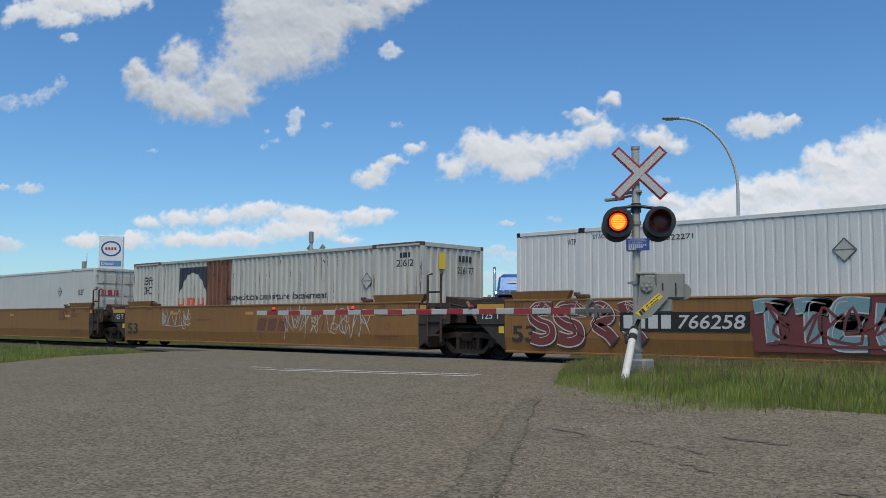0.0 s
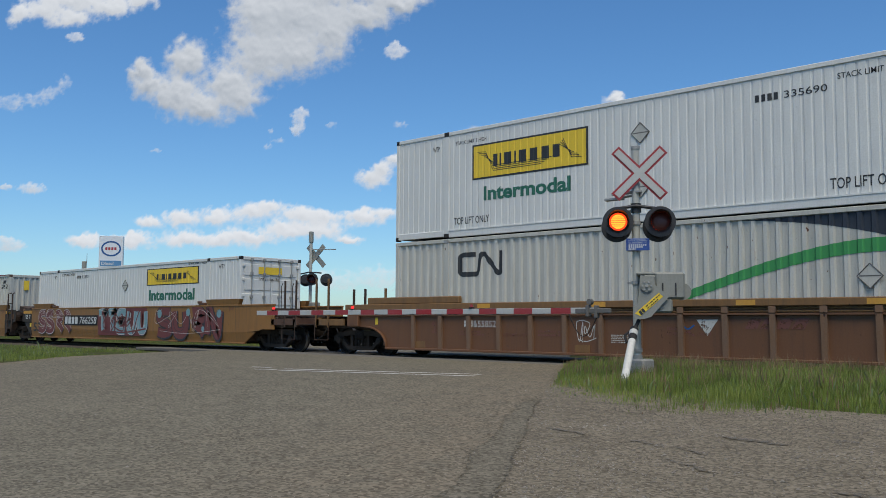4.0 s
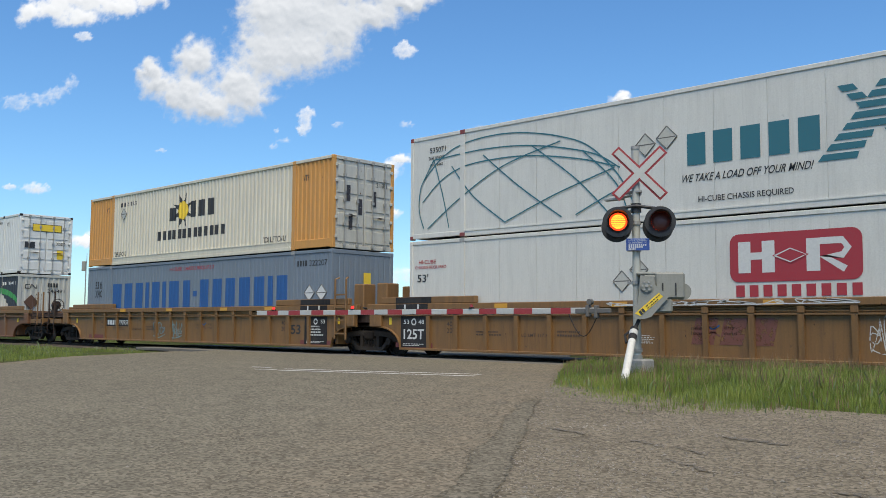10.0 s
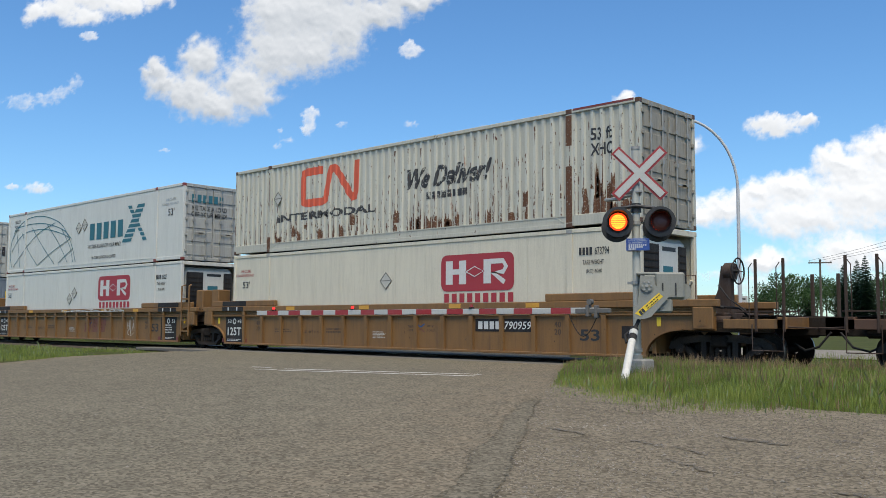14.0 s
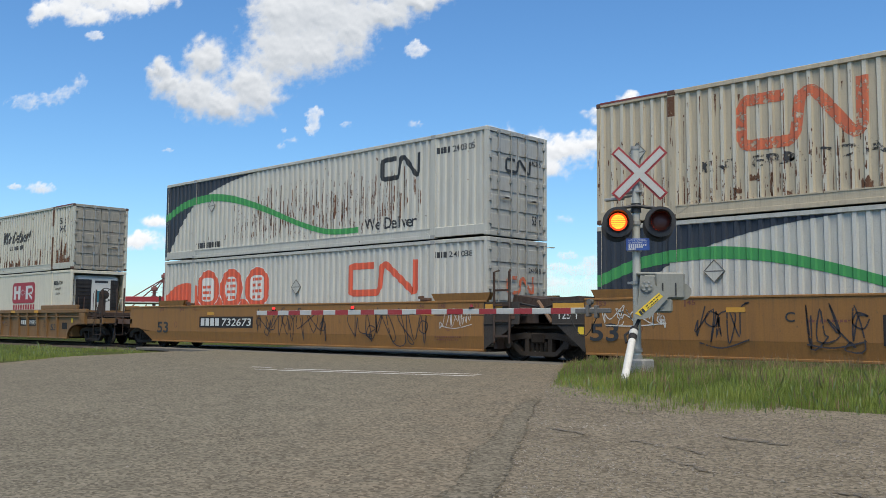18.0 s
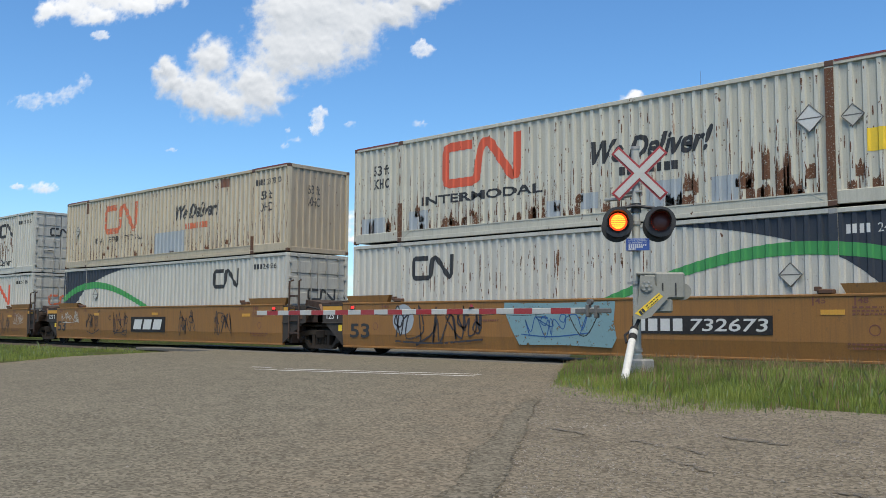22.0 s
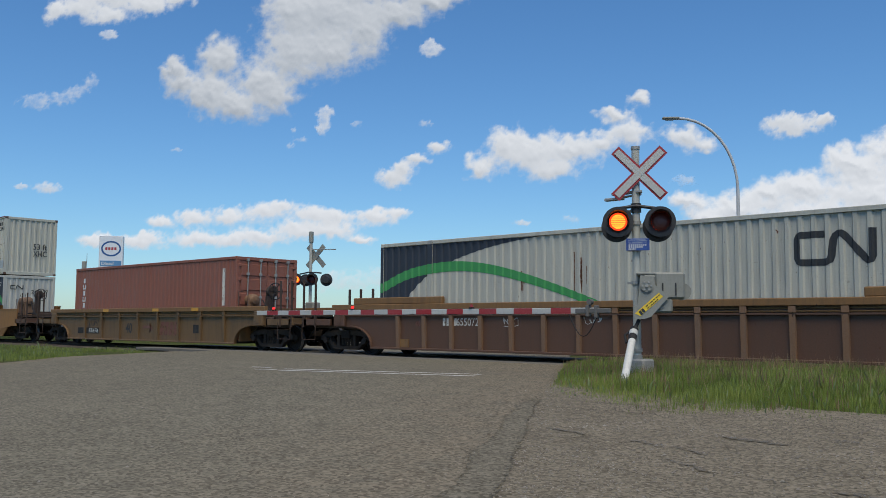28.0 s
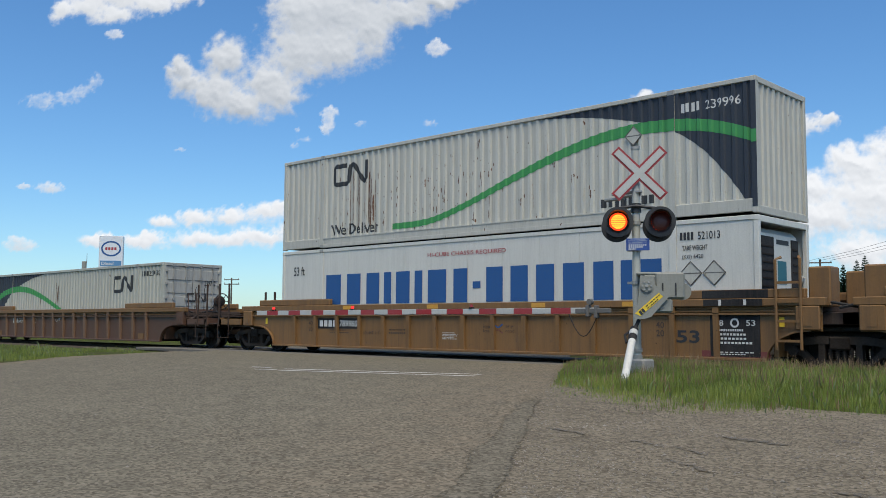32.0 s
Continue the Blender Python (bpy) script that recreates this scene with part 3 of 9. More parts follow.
# ================= well cars =================
RUST_DARK = paint("dark rusted steel", (0.055, 0.034, 0.025), gloss=0.15, rough=0.8, grime=0.4, rust=0.3, rust_color=(0.12, 0.05, 0.025))
RUST_TAN = paint("rusted tan steel", (0.2, 0.105, 0.05), rough=0.7, grime=0.45, rust=0.4, rust_color=(0.1, 0.045, 0.025))


def wheel_truck(parent, u, name="truck"):
    """A two-axle truck: side frames with spring nests, bolster, bearings and turning wheel sets."""
    tr = part(name, Build().box(u - 0.2, u + 0.2, -1.12, 1.12, 0.46, 0.72, 0.03), UNDER, parent)
    for s in (-1, 1):
        y = s * 0.99
        fr = Build().prism([(u - 1.2, 0.4), (u - 1.16, 0.54), (u - 0.95, 0.66), (u - 0.45, 0.72), (u + 0.45, 0.72), (u + 0.95, 0.66), (u + 1.16, 0.54), (u + 1.2, 0.4), (u + 1.0, 0.42), (u + 0.9, 0.52), (u + 0.42, 0.57), (u - 0.42, 0.57), (u - 0.9, 0.52), (u - 1.0, 0.42)], y - 0.09, y + 0.09)
        fr.prism([(u - 0.5, 0.14), (u + 0.5, 0.14), (u + 0.55, 0.25), (u - 0.55, 0.25)], y - 0.085, y + 0.085)
        for k in (-1, 1):
            fr.prism([(u + k * 0.42, 0.15), (u + k * 0.56, 0.15), (u + k * 0.98, 0.5), (u + k * 0.84, 0.55)], y - 0.08, y + 0.08)
            fr.prism([(u + k * 0.3, 0.2), (u + k * 0.42, 0.2), (u + k * 0.42, 0.6), (u + k * 0.3, 0.6)], y - 0.08, y + 0.08)
        part("side_frame", fr, FRAME_STEEL, tr)
        sp = Build()
        for q in (-0.2, -0.067, 0.067, 0.2):
            for k in range(5):
                sp.cyl((u + q, y + s * 0.02, 0.26 + k * 0.045), (u + q, y + s * 0.02, 0.283 + k * 0.045), 0.06, 10)
            sp.cyl((u + q, y + s * 0.02, 0.25), (u + q, y + s * 0.02, 0.5), 0.04, 8)
        part("spring_nest", sp, FRAME_STEEL, tr)
        for a in (-0.89, 0.89):
            part("bearing_cap", Build().cyl((u + a, y + s * 0.06, 0.42), (u + a, y + s * 0.17, 0.42), 0.1, 12).box(u + a - 0.13, u + a + 0.13, y - 0.08, y + 0.08, 0.4, 0.58, 0.02), FRAME_STEEL, tr, smooth=True)
    for a in (-0.89, 0.89):
        w = Build().cyl((0, -0.92, 0), (0, 0.92, 0), 0.075, 10)
        ws = part("wheel_set", w, UNDER, tr)
        ws.matrix_basis = pose(u + a, 0, 0.42)
        prof = [(0.10, -0.055), (0.16, -0.07), (0.18, -0.02), (0.34, -0.005), (0.36, -0.06), (0.418, -0.06), (0.42, 0.045), (0.445, 0.055), (0.445, 0.075), (0.36, 0.075), (0.34, 0.03), (0.10, 0.06)]
        for s in (-1, 1):
            b = Build()
            n = 28
            k = len(prof)
            for i in range(n):
                an = 2 * math.pi * i / n
                b.v += [(r * math.cos(an), s * (0.75 - q), r * math.sin(an)) for r, q in prof]
            for i in range(n):
                for j in range(k):
                    b.f.append((i * k + j, i * k + (j + 1) % k, ((i + 1) % n) * k + (j + 1) % k, ((i + 1) % n) * k + j))
            wh = part("wheel", b, UNDER, ws)
            wh.data.materials.append(TREAD)
            for f in wh.data.polygons:
                rr = [math.hypot(wh.data.vertices[v].co.x, wh.data.vertices[v].co.z) for v in f.vertices]
                if 0.415 < min(rr) and max(rr) < 0.425:
                    f.material_index = 1
        WHEELS.append(ws)
    return tr


WHEELS = []


def end_stakes(car, u, sgn, mat, stake_mat=None):
    """Platform end beyond the truck: deck beam, stakes with grab irons, steps, coupler and hoses. sgn: which way it points."""
    d = lambda q: u + sgn * q
    lo, hi = sorted((d(0), d(2.35)))
    part("end_sill_beam", Build().box(lo, hi, -0.35, 0.35, 0.72, 1.12, 0.02), UNDER, car)
    lo, hi = sorted((d(0.2), d(1.5)))
    part("deck_beam", Build().box(lo, hi, SIDE + 0.02, SIDE + 0.1, 0.86, 1.06, 0.01), mat, car)
    lo, hi = sorted((d(1.35), d(1.55)))
    part("end_beam", Build().box(lo, hi, SIDE + 0.02, -SIDE - 0.02, 0.86, 1.1, 0.01), mat, car)
    for q in (0.92, 1.5):
        part("stake", Build().box(d(q) - 0.026, d(q) + 0.026, SIDE + 0.0, SIDE + 0.055, 0.8, 2.28, 0.008), stake_mat or RUST_DARK, car)
        part("grab_iron", Build().tube([(d(q - 0.12), SIDE - 0.03, 1.05), (d(q - 0.12), SIDE - 0.03, 2.1), (d(q - 0.05), SIDE - 0.03, 2.2)], 0.011, 6), RUST_DARK, car)
        part("stake", Build().box(d(q) - 0.035, d(q) + 0.035, -SIDE - 0.07, -SIDE, 0.8, 2.1, 0.008), stake_mat or RUST_DARK, car)
    part("step", Build().tube([(d(0.85), SIDE - 0.02, 0.95), (d(0.85), SIDE - 0.02, 0.42), (d(1.5), SIDE - 0.02, 0.42), (d(1.5), SIDE - 0.02, 0.95)], 0.014, 6), RUST_DARK, car)
    part("walkway", Build().box(min(d(0.5), d(1.4)), max(d(0.5), d(1.4)), -1.2, 1.2, 1.1, 1.14), UNDER, car)
    cp = part("coupler", Build().box(min(d(1.6), d(2.75)), max(d(1.6), d(2.75)), -0.11, 0.11, 0.74, 0.98, 0.03), UNDER, car)
    part("knuckle", Build().box(min(d(2.6), d(2.95)), max(d(2.6), d(2.95)), -0.2, 0.16, 0.68, 1.0, 0.06), UNDER, cp)
    part("air_hose", Build().tube([(d(2.2), -0.4, 0.8), (d(2.45), -0.42, 0.5), (d(2.75), -0.36, 0.42), (d(3.0), -0.3, 0.55)], 0.025, 6), BLACK, car)


def hand_brake(car, u, drop=0.0, tank=True):
    """Brake stand with its wheel, and beside it the rusty air tank on brackets, pipes and a ladder frame."""
    zt = 2.2 - drop
    part("brake_stand", Build().prism([(u - 0.45, 1.1), (u + 0.1, 1.1), (u + 0.08, zt + 0.1), (u - 0.12, zt + 0.12), (u - 0.2, zt - 0.4)], -0.78, -0.6), RUST_DARK, car)
    c = (u + 0.22, -0.66, zt)
    part("gear_case", Build().cyl((u - 0.06, -0.66, zt), (u + 0.12, -0.66, zt), 0.19, 16), RUST_DARK, car, smooth=True)
    w = Build()
    ring = [(c[0], c[1] + 0.28 * math.cos(a), c[2] + 0.28 * math.sin(a)) for a in [2 * math.pi * i / 20 for i in range(21)]]
    w.tube(ring, 0.018, 6)
    for i in range(6):
        a = math.pi * i / 3
        w.cyl(c, (c[0], c[1] + 0.28 * math.cos(a), c[2] + 0.28 * math.sin(a)), 0.012, 6)
    part("brake_wheel", w.cyl((c[0] - 0.15, c[1], c[2]), (c[0] + 0.02, c[1], c[2]), 0.04, 8), BLACK, car)
    if tank:
        q = u - 1.75
        z = 1.92 - drop
        b = Build()
        prof = ((0.0, 0.0), (0.03, 0.14), (0.1, 0.2), (0.9, 0.2), (0.97, 0.14), (1.0, 0.0))
        for k in range(5):
            b.cyl((q + prof[k][0], -0.75, z), (q + prof[k + 1][0], -0.75, z), max(prof[k][1], 0.01), 16, max(prof[k + 1][1], 0.01), False)
        part("air_tank", b, RUST_TAN, car, "rusty brown air tank", True)
        for d in (0.12, 0.86):
            part("tank_bracket", Build().box(q + d - 0.03, q + d + 0.03, -0.98, -0.52, 1.2, z - 0.02, 0.01), RUST_TAN, car)
    part("brake_pipe", Build().tube([(u - 0.7, -0.9, 1.3), (u - 0.3, -0.92, 1.34), (u + 0.35, -0.9, 1.3), (u + 0.6, -0.85, 1.05)], 0.03, 6), BLACK, car)
    part("brake_pipe", Build().tube([(u - 0.1, -0.95, 1.9 - drop), (u + 0.15, -0.98, 1.5), (u + 0.5, -0.95, 1.25)], 0.018, 6), BLACK, car)
    part("railing", Build().tube([(u - 1.0, -1.3, 1.1), (u - 1.0, -1.3, 2.0), (u - 0.45, -1.3, 2.0), (u - 0.45, -1.3, 1.1)], 0.016, 6), RUST_CAR, car)
    part("valve_box", Build().box(u - 0.25, u + 0.3, -1.25, -0.98, 0.78, 1.02, 0.03), UNDER, car)


def well_car(label, x, kind, mat, left="join", right="join", length=LONG, chord=None, post_mat=None, stake_mat=None):
    """One well-car unit. x: place of its well along the train. left, right: 'join' shares a truck, 'end' has stakes and a coupler."""
    car = tagged(empty("well_car", pose(x, TRACK_Y, 0)), label, "railway car", "well cars of the train")
    L = length
    chord = chord or mat
    post_mat = post_mat or mat
    a, e = -0.2, L + 0.2
    ex0, ex1 = (-1.85 if left == "end" else -1.45), (L + 1.85 if right == "end" else L + 1.3)
    for s in (-1, 1):
        near = s < 0
        y0 = SIDE if near else -SIDE - 0.12
        y1 = y0 + 0.12
        if kind == "posts":
            arch = lambda q0, q1, n=7: [(q0 + (q1 - q0) * (1 - math.cos(math.pi / 2 * i / n)), 0.24 + 0.58 * math.sin(math.pi / 2 * i / n)) for i in range(n + 1)]
            pl = arch(a, -1.1)[::-1]
            pr = arch(e, L + 1.1)
            poly_ = [(ex0, 0.82)] + pl + pr + [(ex1, 0.82), (ex1, 1.14), (ex0, 1.14)]
            web = Build().prism(poly_, y0 + 0.09 if near else y0, y1 if near else y1 - 0.09)
            part("side_web", web, mat, car)
            lip = [(p[0], p[1]) for p in pl]
            for seq in (pl, pr):
                b = Build()
                for i in range(len(seq) - 1):
                    p, q = seq[i], seq[i + 1]
                    b.add([(p[0], y0 + 0.01, p[1]), (q[0], y0 + 0.01, q[1]), (q[0], y1, q[1]), (p[0], y1, p[1]), (p[0], y0 + 0.01, p[1] + 0.035), (q[0], y0 + 0.01, q[1] + 0.035), (q[0], y1, q[1] + 0.035), (p[0], y1, p[1] + 0.035)],
                          [(0, 1, 2, 3), (4, 7, 6, 5), (0, 4, 5, 1), (3, 2, 6, 7)])
                part("arch_flange", b, mat, car)
            part("bottom_sill", Build().box(a, e, y0 - 0.01, y1, 0.2, 0.26, 0.01), mat, car)
            part("flange", Build().box(ex0, ex1, y0 + 0.02, y1, 1.14, 1.18, 0.005), mat, car)
            part("chord_back", Build().box(ex0, ex1, y0 + 0.08, y1, 1.18, 1.33), mat, car)
            part("top_chord", Build().box(ex0 - 0.1, ex1 + 0.1, y0 - 0.01, y1 + 0.01, 1.32, 1.48, 0.015), chord, car)
            if near:
                for zz in (1.215, 1.28):
                    part("side_pipe", Build().cyl((ex0 + 0.5, y0 + 0.06, zz), (ex1 - 0.5, y0 + 0.06, zz), 0.018, 6), chord, car)
                n = 14 if L > 14 else 7
                for i in range(n + 1):
                    u = 0.9 + (L - 1.8) * i / n if L > 14 else 1.31 + 1.487 * i
                    part("post", Build().add([(u - 0.06, y0 + 0.0, 1.16), (u + 0.06, y0 + 0.0, 1.16), (u + 0.06, y0 + 0.03, 0.26), (u - 0.06, y0 + 0.03, 0.26),
                                              (u - 0.06, y1, 1.16), (u + 0.06, y1, 1.16), (u + 0.06, y1, 0.26), (u - 0.06, y1, 0.26)],
                                             [(0, 1, 2, 3), (4, 7, 6, 5), (0, 3, 7, 4), (1, 5, 6, 2), (0, 4, 5, 1), (3, 2, 6, 7)]).box(u - 0.075, u + 0.075, y0 - 0.004, y0 + 0.09, 1.18, 1.32, 0.01), post_mat, car)
                for q in (ex0 + 0.25, ex1 - 0.25):
                    part("jacking_bracket", Build().box(q - 0.24, q + 0.24, y0 - 0.02, y1, 0.84, 1.32, 0.02).box(q - 0.09, q + 0.09, y0 - 0.03, y0 - 0.02, 0.92, 1.12, 0.0), mat, car)
            for g0, g1 in ((-1.0, 2.6), (L - 2.6, L + 1.0)) if L > 14 else ():
                part("guide_rail", Build().box(g0, g1, y0 + 0.03 if near else y0 - 0.05, y1 + 0.05 if near else y1 - 0.03, 1.48, 1.67, 0.02), chord, car)
        else:
            low, high = -0.55 if left == "end" else -0.15, (L + 0.55 if right == "end" else L + 0.15)
            poly_ = [(ex0 - 0.35, 0.72), (-1.55, 0.72), (low - 0.75, 0.66), (low, 0.27), (high, 0.27), (high + 0.75, 0.66), (L + 1.55, 0.72), (ex1 + 0.35, 0.72), (ex1 + 0.35, 1.5), (ex0 - 0.35, 1.5)]
            if left == "join":
                poly_ = poly_[2:]
                poly_[0] = (low - 0.1, 0.6)
                poly_[-1] = (low - 0.1, 1.5)
            if right == "join":
                i = poly_.index((high + 0.75, 0.66))
                poly_ = poly_[:i] + [(high - 0.1, 0.6), (high - 0.1, 1.5)] + ([(ex0 - 0.35, 1.5)] if left == "end" else [(low - 0.1, 1.5)])
            # upper plate upright, lower plate folded inwards under z = 0.62
            part("side_web", Build().prism([(px, max(pz, 0.61)) for px, pz in poly_], y0 + 0.02 if near else y0 + 0.05, y1 - 0.05 if near else y1 - 0.02), mat, car)
            lo_ = Build()
            yo, yi = (y0 + 0.021, y0 + 0.07) if near else (y1 - 0.021, y1 - 0.07)
            fl, fr_ = (0.62 if left == "end" else 0.1), (0.62 if right == "end" else -0.1)
            low, high = low - (0.1 if left == "join" else 0), high - (0.1 if right == "join" else 0)
            lo_.add([(low - fl if left == "end" else low, yo, 0.615), (high + fr_ if right == "end" else high, yo, 0.615), (high, yi, 0.27), (low, yi, 0.27), (low - fl if left == "end" else low, yo + (0.05 if near else -0.05), 0.615), (high + fr_ if right == "end" else high, yo + (0.05 if near else -0.05), 0.615), (high, yi + (0.05 if near else -0.05), 0.27), (low, yi + (0.05 if near else -0.05), 0.27)],
                    [(0, 1, 2, 3), (4, 7, 6, 5), (3, 2, 6, 7), (0, 4, 5, 1), (0, 3, 7, 4), (1, 5, 6, 2)])
            part("lower_plate", lo_, mat, car)
            part("bottom_sill", Build().box(low, high, (y0 + 0.04) if near else y1 - 0.14, (y0 + 0.14) if near else y1 - 0.04, 0.22, 0.275, 0.01), mat, car)
            t0, t1 = min(p[0] for p in poly_), max(p[0] for p in poly_)
            part("top_chord", Build().box(t0, t1, y0, y1, 1.49, 1.545, 0.01), chord, car)
            for g0, g1 in ((-0.05, 1.8), (L - 1.8, L + 0.3)):
                part("guide_rail", Build().add([(g0 + 0.1, y0 + 0.01, 1.545), (g1 - 0.12, y0 + 0.01, 1.545), (g1, y0 - 0.02, 1.74), (g0, y0 - 0.02, 1.74), (g0 + 0.1, y0 + 0.16, 1.545), (g1 - 0.12, y0 + 0.16, 1.545), (g1, y0 + 0.13, 1.74), (g0, y0 + 0.13, 1.74)],
                                               [(0, 1, 2, 3), (4, 7, 6, 5), (2, 6, 7, 3), (0, 4, 5, 1), (0, 3, 7, 4), (1, 5, 6, 2)]), chord, car)
            if near:
                for q in (POSTS[0] + 0.12, L - POSTS[0] - 0.12):
                    part("lift_lug", Build().box(q - 0.16, q + 0.16, y0 - 0.01, y1 + 0.04, 1.545, 1.64, 0.02).box(q - 0.2, q - 0.1, y0 - 0.03, y1, 1.6, 1.69, 0.01), RUST_CAR, car)
    part("well_floor", Build().box(a, e, -1.36, 1.36, 0.22, 0.29), UNDER, car)
    for s, kind_end, ex in ((-1, left, ex0), (1, right, ex1)):
        base = 0 if s < 0 else L
        part("end_bulkhead", Build().box(base + s * 0.35 - 0.05, base + s * 0.35 + 0.05, -1.36, 1.36, 0.3, 1.45), mat if kind == "posts" else RUST_DARK, car)
        lo, hi = sorted((base + s * 0.3, base + s * 1.9))
        part("platform", Build().box(lo, hi, -1.1, 1.1, 0.95, 1.2, 0.02), RUST_DARK, car)
        m_ = (lo + hi) / 2
        part("cross_bearer", Build().box(m_ - 0.12, m_ + 0.12, -1.4, 1.4, 1.2, 1.36, 0.02), RUST_DARK, car)
        part("air_pipe", Build().tube([(lo, -1.2, 1.28), (m_, -1.25, 1.45), (hi, -1.15, 1.3)], 0.03, 6), BLACK, car)
        part("slack_adjuster", Build().cyl((lo, -0.9, 0.86), (hi, -0.85, 0.86), 0.05, 8), FRAME_STEEL, car)
        if kind_end == "end":
            wheel_truck(car, base + s * 1.75)
            end_stakes(car, base + s * 1.85, s, stake_mat or (mat if kind == "posts" else RUST_CAR), stake_mat)
            e = base + s * 1.75
            part("brake_beam", Build().box(e - 1.3, e + 1.3, -1.28, -1.2, 0.78, 0.86, 0.01), UNDER, car)
            part("brake_cylinder", Build().cyl((e - 0.3, -1.15, 1.02), (e + 0.35, -1.15, 1.02), 0.11, 12), RUST_DARK, car)
            part("cut_lever", Build().tube([(e + s * 1.2, -1.45, 0.92), (e + s * 2.2, -1.3, 0.88), (e + s * 2.5, -0.5, 0.85), (e + s * 2.6, -0.15, 0.95)], 0.016, 6), RUST_DARK, car)
            part("walkway", Build().box(min(e + s * 0.4, e + s * 1.7), max(e + s * 0.4, e + s * 1.7), -1.4, -0.9, 1.2, 1.23), RUST_DARK, car)
        elif s > 0:
            wheel_truck(car, base + 1.5)
            part("centre_sill", Build().box(base + 0.3, base + 3.1, -0.75, 0.75, 0.6, 0.98, 0.03), UNDER, car)
            if kind == "smooth":
                part("articulation_cover", Build().prism([(base + 0.6, 1.2), (base + 2.9, 1.2), (base + 2.7, 1.62), (base + 1.6, 1.56), (base + 0.7, 1.68)], -1.05, 1.05), RUST_DARK, car)
                part("brake_rigging", Build().tube([(base + 1.6, -1.2, 1.5), (base + 1.9, -1.28, 1.2), (base + 2.05, -1.25, 0.98)], 0.05, 6), RUST_TAN, car)
        if kind_end == "join":
            part("ladder", Build().tube([(base + s * 0.68 - 0.25, SIDE - 0.02, 0.45), (base + s * 0.68 - 0.25, SIDE - 0.02, 2.25), (base + s * 0.68 - 0.18, SIDE + 0.1, 2.3)], 0.032, 6)
                 .tube([(base + s * 0.68 + 0.25, SIDE - 0.02, 0.45), (base + s * 0.68 + 0.25, SIDE - 0.02, 2.25), (base + s * 0.68 + 0.18, SIDE + 0.1, 2.3)], 0.032, 6)
                 .box(base + s * 0.68 - 0.25, base + s * 0.68 + 0.25, SIDE - 0.04, SIDE, 0.6, 0.65).box(base + s * 0.68 - 0.25, base + s * 0.68 + 0.25, SIDE - 0.04, SIDE, 0.99, 1.04)
                 .box(base + s * 0.68 - 0.25, base + s * 0.68 + 0.25, SIDE - 0.04, SIDE, 1.38, 1.43).box(base + s * 0.68 - 0.25, base + s * 0.68 + 0.25, SIDE - 0.04, SIDE, 1.76, 1.81), mat if kind == "posts" else RUST_DARK, car) if s > 0 else None
            if kind == "posts":
                for yy in (-1.25, 0.75):
                    q = base + s * 1.2
                    part("guide_box", Build().box(q - 0.22, q + 0.22, yy, yy + 0.5, 1.3, 2.1, 0.03), mat, car)
    MOVERS.append((car, x))
    return car


def car_mark(car, build, material, name="marking"):
    return part(name, build, material, car)


CY = SIDE + 0.014          # plane of markings on smooth car sides
CYP = SIDE + 0.084         # plane of markings between posts


def tag_strokes(car, x0, x1, z0, z1, mat, seed, n=6, width=0.03, y=None):
    """One looping handwritten spray line, with an underline in a stroke of its own."""
    rnd = random.Random(seed)
    w = (x1 - x0) / n
    h = z1 - z0
    pts = []
    for i in range(n):
        top = rnd.random() < 0.5
        for q in range(rnd.choice((3, 4, 4, 5))):
            top = not top if rnd.random() < 0.8 else top
            zz = rnd.uniform(0.62, 1.0) if top else rnd.uniform(0.0, 0.4)
            pts.append((x0 + w * (i + 0.5 + rnd.uniform(-0.55, 0.55)), z0 + h * zz))
        if rnd.random() < 0.4:
            cx, cz, r = x0 + w * (i + 0.6), z0 + h * rnd.uniform(0.3, 0.7), h * rnd.uniform(0.12, 0.22)
            pts += [(cx + r * math.cos(a), cz + r * math.sin(a)) for a in (0.5, 2.0, 3.5, 5.0, 6.5)]
    y = CY - 0.003 if y is None else y
    g = part("graffiti", ribbon(smooth_line(pts, 4), width, y), mat, car)
    if rnd.random() < 0.6:
        part("graffiti", ribbon(smooth_line([(x0 + w * 0.3, z0 + h * 0.12), (x0 + (x1 - x0) * 0.5, z0 + h * rnd.uniform(0, 0.1)), (x1, z0 + h * 0.2)], 6), width, y - 0.001), mat, car)
    return g


FAT_SHAPES = (
    ((0.85, 0.95), (0.3, 0.95), (0.12, 0.72), (0.4, 0.52), (0.8, 0.4), (0.85, 0.15), (0.5, 0.05), (0.1, 0.12)),
    ((0.15, 0.95), (0.13, 0.4), (0.25, 0.1), (0.6, 0.08), (0.82, 0.35), (0.85, 0.95)),
    ((0.05, 0.9), (0.5, 0.95), (0.95, 0.88), (0.55, 0.9), (0.5, 0.5), (0.52, 0.05)),
    ((0.15, 0.05), (0.18, 0.92), (0.3, 0.85), (0.65, 0.15), (0.8, 0.1), (0.82, 0.95)),
    ((0.9, 0.9), (0.25, 0.92), (0.2, 0.55), (0.7, 0.52), (0.22, 0.48), (0.2, 0.1), (0.92, 0.08)),
    ((0.55, 0.95), (0.15, 0.6), (0.3, 0.1), (0.75, 0.12), (0.9, 0.5), (0.6, 0.94)),
    ((0.2, 0.9), (0.6, 0.95), (0.85, 0.7), (0.35, 0.5), (0.75, 0.25), (0.95, 0.05)))


